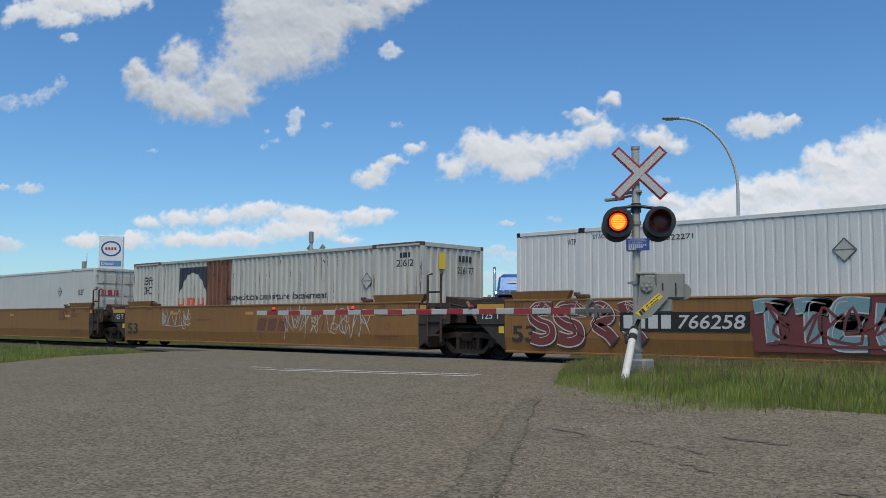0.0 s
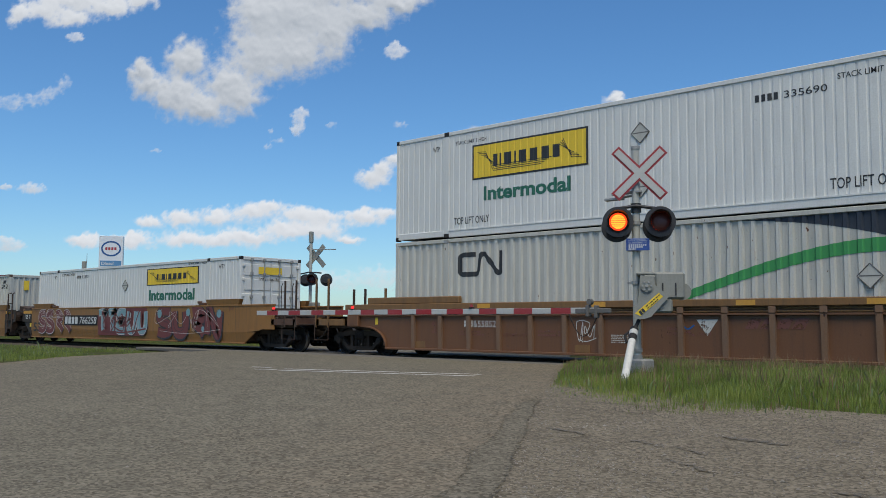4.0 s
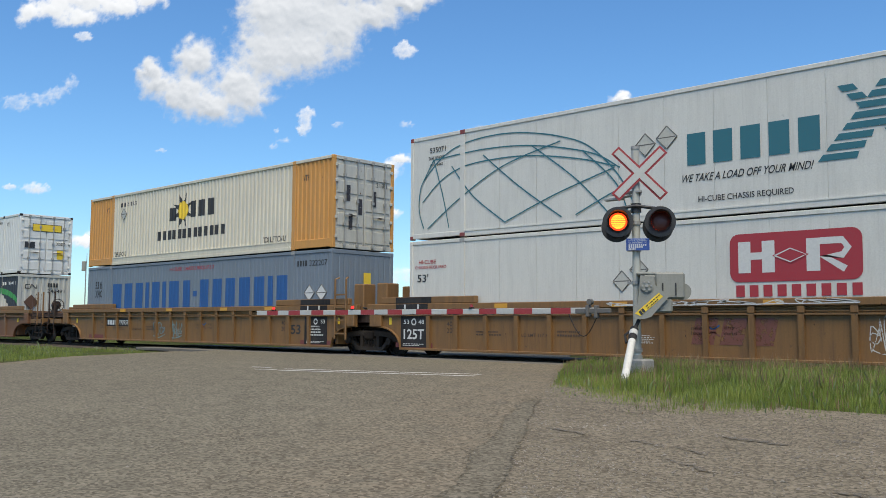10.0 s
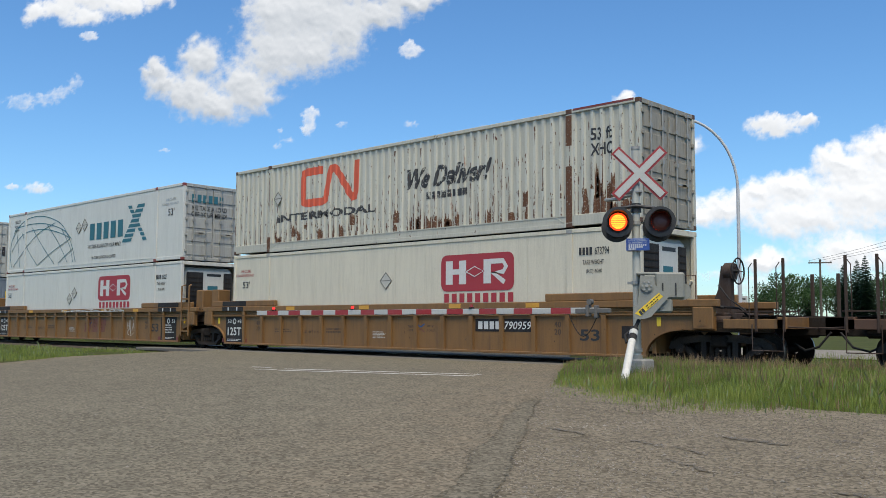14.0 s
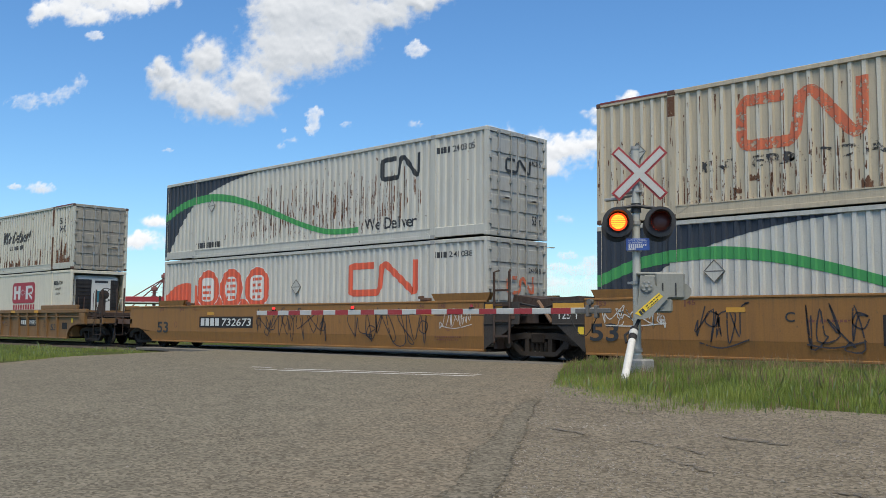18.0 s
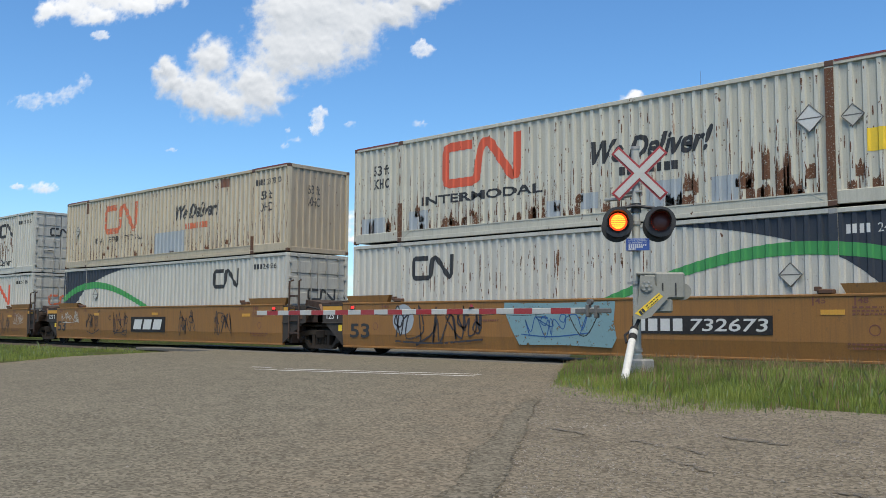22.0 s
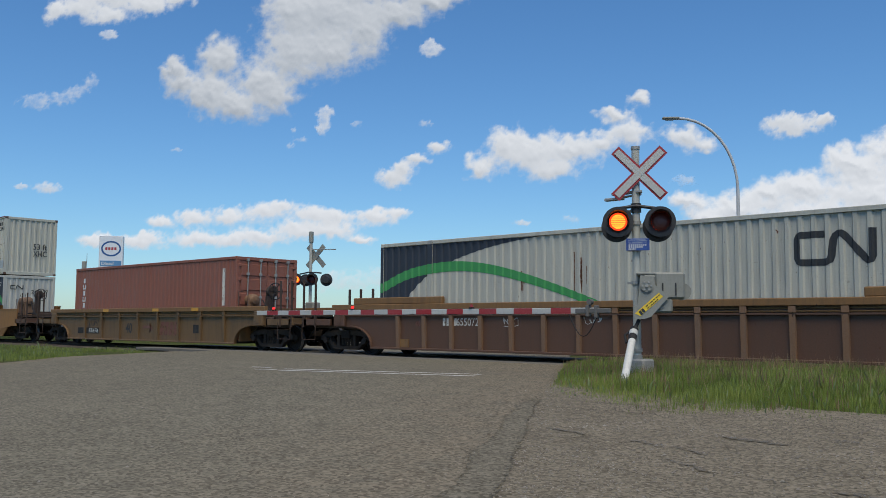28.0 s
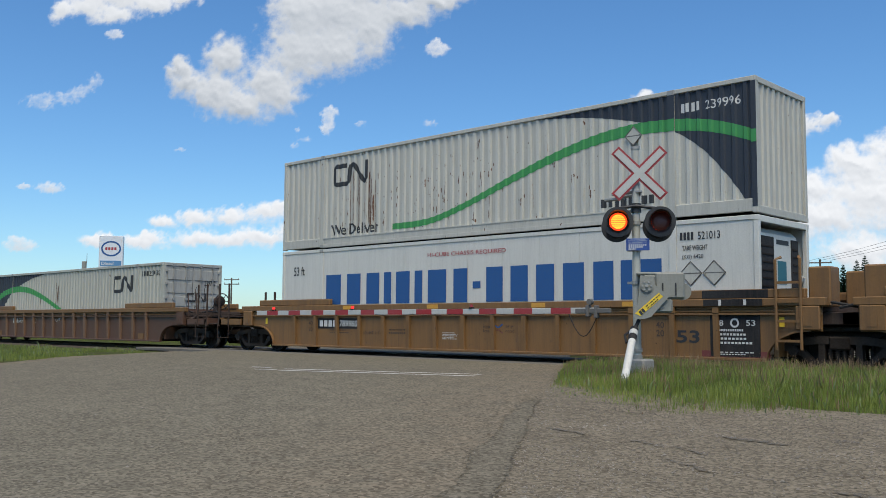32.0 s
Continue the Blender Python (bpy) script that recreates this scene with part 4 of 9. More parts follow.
def piece_graffiti(car, x0, x1, z0, z1, fill, edge, seed, n=4, y=None, shapes=None):
    """Fat filled shapes with pale outlines and a dark shadow line, each a part of its own."""
    rnd = random.Random(seed)
    y = CY - 0.003 if y is None else y
    w = (x1 - x0) / n
    h = z1 - z0
    for i in range(n):
        a = x0 + i * w + rnd.uniform(-0.06, 0.06) * w
        sh = FAT_SHAPES[shapes[i] if shapes else rnd.randrange(len(FAT_SHAPES))]
        tl = rnd.uniform(-0.12, 0.12)
        ln = smooth_line([(a + w * (0.02 + px * 0.96 + tl * (pz - 0.5)), z0 + h * (0.1 + pz * 0.8)) for px, pz in sh], 6)
        fat = min(w, h) * rnd.uniform(0.3, 0.37)
        dy = -0.0012 * i
        part("graffiti", ribbon([(px + 0.04, pz - 0.03) for px, pz in ln], fat * 1.18, y + dy), D_GRAF_DARK, car)
        part("graffiti", ribbon(ln, fat * 1.16, y + dy - 0.0004), edge, car)
        part("graffiti", ribbon(ln, fat * 0.95, y + dy - 0.0008), fill, car)
        part("graffiti", ribbon([(px - fat * 0.2, pz + fat * 0.2) for px, pz in ln[4:-6]], fat * 0.06, y + dy - 0.0011), edge, car)


# ================= sky: clouds drift on one layer =================
CLOUD_BASE = 400.0
CLOUD_WIND = Vector((math.cos(YAW), -math.sin(YAW), 0)) * 2.15 - Vector((math.sin(YAW), math.cos(YAW), 0)) * 0.5
CLOUDS = []
def cloud_material():
    m, n, l, b = nodes_of("cloud")
    n.remove(b)
    out = n["Material Output"]
    at, sp, un = n.new("ShaderNodeAttribute"), n.new("ShaderNodeAttribute"), n.new("ShaderNodeAttribute")
    at.attribute_name, sp.attribute_name, un.attribute_name = "vapour", "spread", "underside"
    f1 = noise_of(n, l, sp.outputs["Vector"], 1.3, 8, 0.6)
    mt = n.new("ShaderNodeMath")
    mt.operation = "MULTIPLY_ADD"
    l.new(f1, mt.inputs[0])
    mt.inputs[1].default_value, mt.inputs[2].default_value = 0.7, -0.35
    ad = n.new("ShaderNodeMath")
    l.new(at.outputs["Fac"], ad.inputs[0])
    l.new(mt.outputs[0], ad.inputs[1])
    alpha = n.new("ShaderNodeMapRange")
    alpha.interpolation_type = "SMOOTHSTEP"
    alpha.inputs["From Min"].default_value, alpha.inputs["From Max"].default_value = 0.0, 0.75
    l.new(ad.outputs[0], alpha.inputs["Value"])
    tone = n.new("ShaderNodeMath")
    tone.operation = "MULTIPLY_ADD"
    l.new(f1, tone.inputs[0])
    tone.inputs[1].default_value = 0.16
    l.new(un.outputs["Fac"], tone.inputs[2])
    # Clouds emit their own colour; lit white to shaded grey is painted in.
    c = mixed(n, l, ramp_of(n, l, tone.outputs[0], 0.1, 1.1), (0.98, 0.99, 1.0), (0.4, 0.45, 0.51))
    em = n.new("ShaderNodeEmission")
    l.new(c, em.inputs[0])
    tr = n.new("ShaderNodeBsdfTransparent")
    mx = n.new("ShaderNodeMixShader")
    l.new(alpha.outputs[0], mx.inputs[0])
    l.new(tr.outputs[0], mx.inputs[1])
    l.new(em.outputs[0], mx.inputs[2])
    l.new(mx.outputs[0], out.inputs["Surface"])
    return m


CLOUD_MAT = cloud_material()


def cloud(label, lobes):
    """A heap of vapour facing the viewer. Lobes: right of and above the horizon ahead, half width, half height, in thousandths of the distance."""
    u0, u1 = min(a - c * 1.5 - 6 for a, b, c, d in lobes), max(a + c * 1.5 + 6 for a, b, c, d in lobes)
    v0, v1 = min(b - d * 1.6 - 6 for a, b, c, d in lobes), max(b + d * 1.5 + 6 for a, b, c, d in lobes)
    vm = sum(b for a, b, c, d in lobes) / len(lobes)
    dist = min(4300.0, CLOUD_BASE / max(vm / 1000, 0.05))
    nx, nz = max(8, int((u1 - u0) / 1.9)), max(8, int((v1 - v0) / 1.9))
    us, vs = np.meshgrid(np.linspace(u0, u1, nx), np.linspace(v0, v1, nz), indexing="ij")
    flat = list(zip(us.ravel(), vs.ravel()))
    most = max(min(c, d) for a, b, c, d in lobes)
    size = max(5.0, most)
    thin = "thin" in label or "hazy" in label

    def field(scale, seed, octaves):
        return np.array([noise.fractal(Vector((u / scale, v / scale, seed)), 0.9, 2.1, octaves) for u, v in flat]).reshape(us.shape)
    wx, wz = field(min(size * 0.9, 19), 3.1 + vm, 4), field(min(size * 0.9, 19), 9.7 + vm, 4)
    pu, pv = us + wx * min(size * 0.42, 8.5), vs + wz * min(size * 0.36, 7.5)
    heap = np.full(us.shape, -3.0)
    base = np.zeros(us.shape)
    weight = np.full(us.shape, 1e-4)
    for a, b, c, d in lobes:
        dv = (pv - b) / d
        r = np.sqrt(((pu - a) / c) ** 2 + dv ** 2)
        g = 1 - r
        heap = np.maximum(heap, g) + 0.22 * np.exp(-np.abs(heap - g) * 4)
        w = np.exp(-2.2 * r * r)
        base += w * dv
        weight += w
    base /= weight
    puff = 1 - 2.2 * np.abs(field(size * 0.55, 5.5 + vm, 5))
    fine = field(max(9.0, size * 0.3), 1.7 + vm, 4)
    dens = heap * (0.7 if thin else 1.35) + 0.16 * puff + 0.16 * fine + (-0.08 if thin else 0.12)
    soft = np.clip(0.5 - base * 0.55, 0, 1)
    dens = np.where(dens > 0, dens * (1 - 0.45 * soft), dens)
    dens = np.clip(dens, -0.8, 0.3 if thin else 0.45 if most < 9 else 0.75 if most < 14 and "bank" not in label else 1.2)
    relief = np.clip(heap, 0, 1.2) * size * 0.45 + puff * size * 0.045 + fine * 0.2
    gu, gv = np.gradient(relief, us[1, 0] - us[0, 0], vs[0, 1] - vs[0, 0])
    # Shading as if lit from above, baked from the relief into the tone.
    shade = 0.02 + 0.34 * gv + 0.12 * gu + 0.45 * soft + 0.3 * np.clip(heap, 0, 1.2)
    under = (0.36 if "large" in label else 0.0 if "bank" in label else 0.1) + np.clip(shade, 0, 1) * (0.5 if "large" in label else 0.42 if "bank" in label else 0.45)
    uc, vc = (u0 + u1) / 2, (v0 + v1) / 2
    k = dist / 1000
    pts = [((u - uc) * k, 0, (v - vc) * k) for u, v in flat]
    fcs = [(i * nz + j, (i + 1) * nz + j, (i + 1) * nz + j + 1, i * nz + j + 1) for i in range(nx - 1) for j in range(nz - 1)]
    me = bpy.data.meshes.new("cloud")
    me.from_pydata(pts, [], fcs)
    me.materials.append(CLOUD_MAT)
    me.attributes.new("vapour", "FLOAT", "POINT").data.foreach_set("value", dens.ravel().astype(np.float32))
    me.attributes.new("underside", "FLOAT", "POINT").data.foreach_set("value", under.ravel().astype(np.float32))
    sp = np.stack([us.ravel() / 10, vs.ravel() / 10, np.full(us.size, uc / 50)], 1)
    me.attributes.new("spread", "FLOAT_VECTOR", "POINT").data.foreach_set("vector", sp.ravel().astype(np.float32))
    ob = tagged(new("cloud", me), label, "cloud", "clouds in the sky")
    fw, rt = Vector((math.sin(YAW), math.cos(YAW), 0)), Vector((math.cos(YAW), -math.sin(YAW), 0))
    ob.matrix_basis = Matrix.Translation(Vector(EYE) + fw * dist + rt * uc * k + Vector((0, 0, vc * k))) @ pose(0, 0, 0, 0, 0, -math.degrees(YAW))
    ob.visible_shadow = False
    CLOUDS.append((ob, dist))


cloud('large broken cumulus, white at its rim and grey in the middle', [(-342, 277, 12, 17), (-332, 260, 18, 18), (-289, 288, 25, 25), (-302, 250, 28, 24), (-269, 235, 37, 20), (-229, 248, 23, 23), (-210, 293, 35, 39), (-172, 297, 41, 31), (-173, 340, 66, 33), (-130, 319, 29, 31), (-95, 339, 41, 17), (-59, 354, 37, 13), (-246, 263, 25, 25), (-211, 340, 31, 33), (-123, 371, 90, 25)])
cloud('ragged white cloud high overhead', [(-477, 339, 16, 12), (-449, 343, 23, 16), (-416, 335, 27, 11), (-376, 347, 31, 12), (-341, 356, 21, 8), (-418, 354, 49, 12)])
cloud('small white puff of cloud', [(-414, 314, 11, 6)])
cloud('thin grey-white cloud, almost transparent', [(-480, 239, 27, 12), (-449, 244, 18, 9), (-425, 261, 10, 11), (-439, 251, 12, 7)])
cloud('small white puff of cloud', [(-60, 299, 13, 8), (-61, 306, 7, 6)])
cloud('small white puff of cloud', [(-164, 222, 8, 14), (-161, 230, 8, 7), (-166, 211, 5, 6)])
cloud('thin white wisp of cloud', [(-128, 217, 7, 5)])
cloud('thin white wisp of cloud', [(-51, 218, 9, 5)])
cloud('thin white wisp of cloud', [(-186, 200, 11, 4), (-197, 193, 6, 5), (-194, 210, 4, 4)])
cloud('thin white wisp of cloud', [(-320, 188, 8, 3)])
cloud('small low cloud near the horizon', [(-451, 145, 16, 7), (-479, 147, 8, 4)])
cloud('low bank of white cumulus', [(-323, 110, 16, 8), (-288, 113, 23, 10), (-248, 116, 22, 11), (-209, 121, 26, 13), (-191, 126, 14, 9), (-155, 118, 25, 12), (-133, 115, 16, 9), (-90, 116, 31, 11), (-66, 120, 13, 8), (-391, 88, 22, 8), (-344, 89, 32, 10), (-280, 90, 31, 10), (-244, 89, 25, 9), (-212, 93, 31, 11), (-169, 101, 31, 11), (-104, 92, 18, 5), (-136, 101, 29, 11)])
cloud('small low cloud near the horizon', [(-473, 83, 19, 8), (-477, 88, 9, 6)])
cloud('small white cloud with soft edges', [(-81, 158, 19, 12), (-70, 168, 14, 9), (-54, 179, 16, 7), (-31, 192, 15, 8)])
cloud('broken white cumulus cloud with wispy edges', [(10, 171, 19, 14), (36, 193, 25, 22), (67, 184, 39, 24), (109, 189, 34, 19), (143, 199, 23, 14), (173, 211, 26, 15), (157, 230, 23, 8), (187, 247, 15, 8), (230, 204, 24, 14), (253, 196, 14, 10), (90, 168, 27, 12)])
cloud('small white cloud with soft edges', [(345, 217, 36, 12), (378, 226, 15, 7), (334, 225, 18, 9)])
cloud('towering bright white cumulus bank', [(463, 192, 27, 19), (414, 180, 27, 19), (434, 171, 27, 20), (368, 151, 39, 18), (331, 142, 27, 15), (443, 141, 68, 32), (296, 128, 34, 16), (264, 118, 23, 13), (383, 118, 91, 27), (246, 135, 20, 11), (498, 158, 55, 68), (338, 69, 30, 15), (432, 79, 59, 21)])
cloud('thin white wisp of cloud', [(239, 158, 19, 7)])
cloud('thin white wisp of cloud', [(68, 111, 12, 4)])
cloud('thin white wisp of cloud', [(120, 115, 14, 5)])
cloud('low hazy cloud bank on the horizon', [(329, 44, 50, 14), (393, 36, 68, 14), (289, 55, 27, 10), (470, 48, 55, 18)])
cloud('small low cumulus near the horizon', [(47, 78, 16, 5), (59, 83, 10, 5), (74, 77, 9, 4)])
cloud('small low cumulus near the horizon', [(111, 63, 13, 5), (126, 76, 12, 5), (156, 69, 16, 7), (172, 84, 15, 7), (138, 59, 24, 6)])
cloud('small low cumulus near the horizon', [(70, 111, 9, 3)])
cloud('small low cumulus near the horizon', [(22, 55, 31, 6), (59, 51, 31, 6), (95, 47, 37, 6)])
cloud('low hazy cloud bank on the horizon', [(68, 70, 24, 10), (83, 52, 43, 11), (181, 66, 37, 14), (193, 48, 55, 14), (138, 42, 73, 12), (-51, 52, 73, 12), (-112, 46, 73, 12)])


# ================= ground, road, gravel =================
def earth(name, color_a, color_b, color_c, scale, bump, stones=0.0, dust=None, streaks=0):
    """Ground in three scales of patches; stones: cells a metre; dust: a second colour that spreads in from the road's edge."""
    m, n, l, b = nodes_of(name)
    vec = coords(n, l)
    big = noise_of(n, l, vec, 0.25, 4)
    mid = noise_of(n, l, vec, scale * 0.06, 6, 0.7)
    fine = noise_of(n, l, vec, scale, 6, 0.8)
    c = mixed(n, l, ramp_of(n, l, big, 0.3, 0.7), color_a, color_b)
    if dust is not None:
        sx = n.new("ShaderNodeSeparateXYZ")
        l.new(vec, sx.inputs[0])
        k = n.new("ShaderNodeMath")
        k.operation = "MULTIPLY_ADD"
        l.new(sx.outputs[1], k.inputs[0])
        k.inputs[1].default_value, k.inputs[2].default_value = 0.68, 0.85
        d = n.new("ShaderNodeMath")
        l.new(sx.outputs[0], d.inputs[0])
        l.new(k.outputs[0], d.inputs[1])
        w = n.new("ShaderNodeMath")
        w.operation = "MULTIPLY_ADD"
        l.new(noise_of(n, l, vec, 0.8, 6, 0.7), w.inputs[0])
        w.inputs[1].default_value = 4.0
        l.new(d.outputs[0], w.inputs[2])
        c = mixed(n, l, ramp_of(n, l, w.outputs[0], -2.0, 1.7), c, dust)
    c = mixed(n, l, ramp_of(n, l, mid, 0.45, 0.75), c, color_c)
    if streaks:
        mp = n.new("ShaderNodeMapping")
        mp.inputs["Rotation"].default_value = (0, 0, radians(streaks))
        mp.inputs["Scale"].default_value = (0.35, 4.0, 1)
        l.new(vec, mp.inputs["Vector"])
        c = mixed(n, l, ramp_of(n, l, noise_of(n, l, mp.outputs[0], 1.0, 5, 0.6), 0.56, 0.72), c, tuple(x * 0.74 for x in color_a))
    c = mixed(n, l, ramp_of(n, l, fine, 0.42, 0.72), c, mixed(n, l, 1.0, c, (0.8, 0.79, 0.78), "MULTIPLY"))
    h = fine
    if stones > 0:
        vo = n.new("ShaderNodeTexVoronoi")
        vo.inputs["Scale"].default_value = stones
        l.new(vec, vo.inputs["Vector"])
        sep = n.new("ShaderNodeSeparateColor")
        l.new(vo.outputs["Color"], sep.inputs[0])
        lum = n.new("ShaderNodeMapRange")
        lum.inputs["To Min"].default_value, lum.inputs["To Max"].default_value = 0.6, 1.42
        l.new(sep.outputs[0], lum.inputs["Value"])
        tint = n.new("ShaderNodeCombineColor")
        for i in range(3):
            l.new(lum.outputs[0], tint.inputs[i])
        c = mixed(n, l, 1.0, c, tint.outputs[0], "MULTIPLY")
        peb = n.new("ShaderNodeTexVoronoi")
        peb.inputs["Scale"].default_value = stones * 0.33
        l.new(vec, peb.inputs["Vector"])
        psep = n.new("ShaderNodeSeparateColor")
        l.new(peb.outputs["Color"], psep.inputs[0])
        stray = n.new("ShaderNodeMath")
        stray.operation = "MULTIPLY"
        l.new(ramp_of(n, l, peb.outputs["Distance"], 0.3, 0.2), stray.inputs[0])
        l.new(ramp_of(n, l, psep.outputs[2], 0.86, 0.88), stray.inputs[1])
        c = mixed(n, l, stray.outputs[0], c, mixed(n, l, 1.0, c, mixed(n, l, psep.outputs[1], (0.4, 0.38, 0.36), (1.75, 1.72, 1.66)), "MULTIPLY"))
        h = vo.outputs["Distance"]
    l.new(c, b.inputs["Base Color"])
    b.inputs["Roughness"].default_value = 0.95
    b.inputs["Specular IOR Level"].default_value = 0.03
    bp = n.new("ShaderNodeBump")
    bp.inputs["Strength"].default_value, bp.inputs["Distance"].default_value = bump * 0.4, 0.01
    l.new(h, bp.inputs["Height"])
    l.new(bp.outputs[0], b.inputs["Normal"])
    return m


ASPHALT = earth("worn asphalt", (0.158, 0.142, 0.108), (0.176, 0.159, 0.121), (0.135, 0.122, 0.094), 36, 0.4, 38, dust=(0.18, 0.152, 0.112))
GRAVEL = earth("dusty gravel", (0.173, 0.149, 0.111), (0.195, 0.169, 0.127), (0.144, 0.124, 0.092), 36, 0.4, 40, streaks=-20)
SOIL = earth("grassy soil", (0.06, 0.075, 0.025), (0.075, 0.085, 0.03), (0.05, 0.05, 0.025), 14, 0.6)
BALLAST = earth("brown-grey ballast", (0.085, 0.072, 0.06), (0.11, 0.094, 0.08), (0.06, 0.05, 0.042), 20, 1.0, 16)
WOOD_TIE = earth("creosoted wood", (0.05, 0.04, 0.032), (0.07, 0.055, 0.042), (0.035, 0.028, 0.022), 30, 0.5)
PANEL = earth("grimy crossing panel", (0.15, 0.14, 0.125), (0.175, 0.162, 0.145), (0.12, 0.112, 0.1), 30, 0.3)
CONCRETE = earth("weathered concrete", (0.33, 0.32, 0.29), (0.38, 0.36, 0.33), (0.25, 0.24, 0.22), 30, 0.3)
D_LINE = decal("worn road paint", (0.72, 0.71, 0.67), wear=0.04)


def sheet(name, xs, ys, zf, mat, label="", inside=None):
    pts = [(x, y, zf(x, y)) for x in xs for y in ys]
    ny = len(ys)
    fcs = [(i * ny + j, (i + 1) * ny + j, (i + 1) * ny + j + 1, i * ny + j + 1) for i in range(len(xs) - 1) for j in range(ny - 1)
           if inside is None or inside((xs[i] + xs[i + 1]) / 2, (ys[j] + ys[j + 1]) / 2)]
    ob = part(name, Build().add(pts, fcs), mat, None, label)
    return tagged(ob, label, kind="structure")


def edge_x(y, right):
    """Edges of the road across the track's line, slightly ragged."""
    j = 0.12 * noise.noise(Vector((y * 1.3, 3.0 if right else 9.0, 0))) + 0.05 * noise.noise(Vector((y * 5, 7, 0)))
    if right:
        return -10.1 - (y - 13.6) * 0.68 + j
    return -21.99 - (y - 8.5) * 0.57 + j


near_x = [-4800, -1200, -400, -160, -90] + [-70 + 1.0 * i for i in range(86)] + [20, 40, 120, 400, 1200, 4800]
near_y = [-4800, -800, -120, -30, -10] + [-5 + 0.8 * i for i in range(66)] + [52, 60, 80, 120, 200, 400, 1000, 4900]
sheet("ground", near_x, near_y, lambda x, y: ground_z(x, max(y, -12)) - 0.03 - (0.12 if 15.9 < y < 23.3 else 0), SOIL, "grassy ground that runs out to the horizon")
road_rows = [(-12 + 0.25 * i) for i in range(0, 500)]


def strip(name, rows, x_of, mat, label, lift, nx=10):
    pts, fcs = [], []
    for y in rows:
        a, e = x_of(y)
        pts += [(a + (e - a) * i / nx, y, ground_z(0, max(y, -12)) + lift) for i in range(nx + 1)]
    w = nx + 1
    fcs = [(r * w + i, r * w + i + 1, (r + 1) * w + i + 1, (r + 1) * w + i) for r in range(len(rows) - 1) for i in range(nx)]
    return tagged(part(name, Build().add(pts, fcs), mat, None), label, kind="structure")


strip("road", road_rows, lambda y: (edge_x(y, False) if y > 8.5 else -22 - (8.5 - y) * 3, edge_x(y, True)), ASPHALT, "worn grey asphalt road over the level crossing", 0.0)
strip("gravel_lot", [q for q in road_rows if q < 12.2], lambda y: (edge_x(y, True) - 0.02, 30.0 if y < 10.4 else edge_x(y, True) + 3.5 + 0.4 * noise.noise(Vector((y * 3, 0, 0)))), GRAVEL, "dusty gravel beside the road", -0.006, 40)
strip("gravel_verge", [12.0 + 0.25 * i for i in range(24)], lambda y: (edge_x(y, True) - 0.05, edge_x(y, True) + 0.9), GRAVEL, "gravel along the road up to the track", -0.01, 4)
strip("gravel_verge", [7.5 + 0.25 * i for i in range(36)], lambda y: (edge_x(y, False) - 0.9, edge_x(y, False) + 0.05), GRAVEL, "strip of gravel along the road's edge", -0.008, 4)


CRUMB = earth("dark crumbled asphalt", (0.152, 0.135, 0.103), (0.166, 0.148, 0.113), (0.136, 0.121, 0.093), 36, 0.4, 38)


def thin_out(m):
    """Lets a ground layer break up towards its rims, by the attribute 'cover' and noise."""
    n, l = m.node_tree.nodes, m.node_tree.links
    at = n.new("ShaderNodeAttribute")
    at.attribute_name = "cover"
    ad = n.new("ShaderNodeMath")
    ad.operation = "MULTIPLY_ADD"
    l.new(noise_of(n, l, coords(n, l), 24.0, 8, 0.75), ad.inputs[0])
    ad.inputs[1].default_value = 1.5
    l.new(at.outputs["Fac"], ad.inputs[2])
    l.new(ramp_of(n, l, ad.outputs[0], 1.36, 1.4), n["Principled BSDF"].inputs["Alpha"])


thin_out(CRUMB)
crumb_rows = [3.0 + 0.16 * i for i in range(50)]


def crumb_span(y):
    """Worn band along the road's edge, wider towards the viewer."""
    w = max(0.12, 0.55 - 0.05 * max(0.0, y - 4.0)) * (1 + 0.35 * noise.noise(Vector((y * 0.9, 4, 0))))
    c = edge_x(y, True) - 0.06 + 0.15 * noise.noise(Vector((y * 0.7, 1, 0)))
    return c - w, c + w * 0.6


edge_band = strip("crumbled_edge", crumb_rows, crumb_span, CRUMB, "dark crumbling edge of the asphalt", 0.004, 8)
edge_band.data.attributes.new("cover", "FLOAT", "POINT").data.foreach_set("value", [math.sin(math.pi * (k % 9) / 8) * min(1.0, (k // 9) / 6, (49 - k // 9) / 12) for k in range(450)])


def stop_line(x0, y0, x1, y1, wd):
    d = Vector((x1 - x0, y1 - y0, 0)).normalized()
    nrm = Vector((-d.y, d.x, 0)) * wd / 2
    p = [Vector((x0, y0, 0.004)), Vector((x1, y1, 0.004))]
    tagged(part("road_line", Build().add([p[0] - nrm, p[1] - nrm, p[1] + nrm, p[0] + nrm], [(0, 1, 2, 3)]), D_LINE), "worn white stop line on the asphalt", kind="structure")


stop_line(-15.1, 11.35, -11.2, 12.85, 0.1)
stop_line(-14.75, 10.95, -10.9, 12.35, 0.1)
stop_line(-16.2, 11.35, -15.75, 11.5, 0.1)
stop_line(-15.4, 10.85, -14.9, 11.02, 0.06)


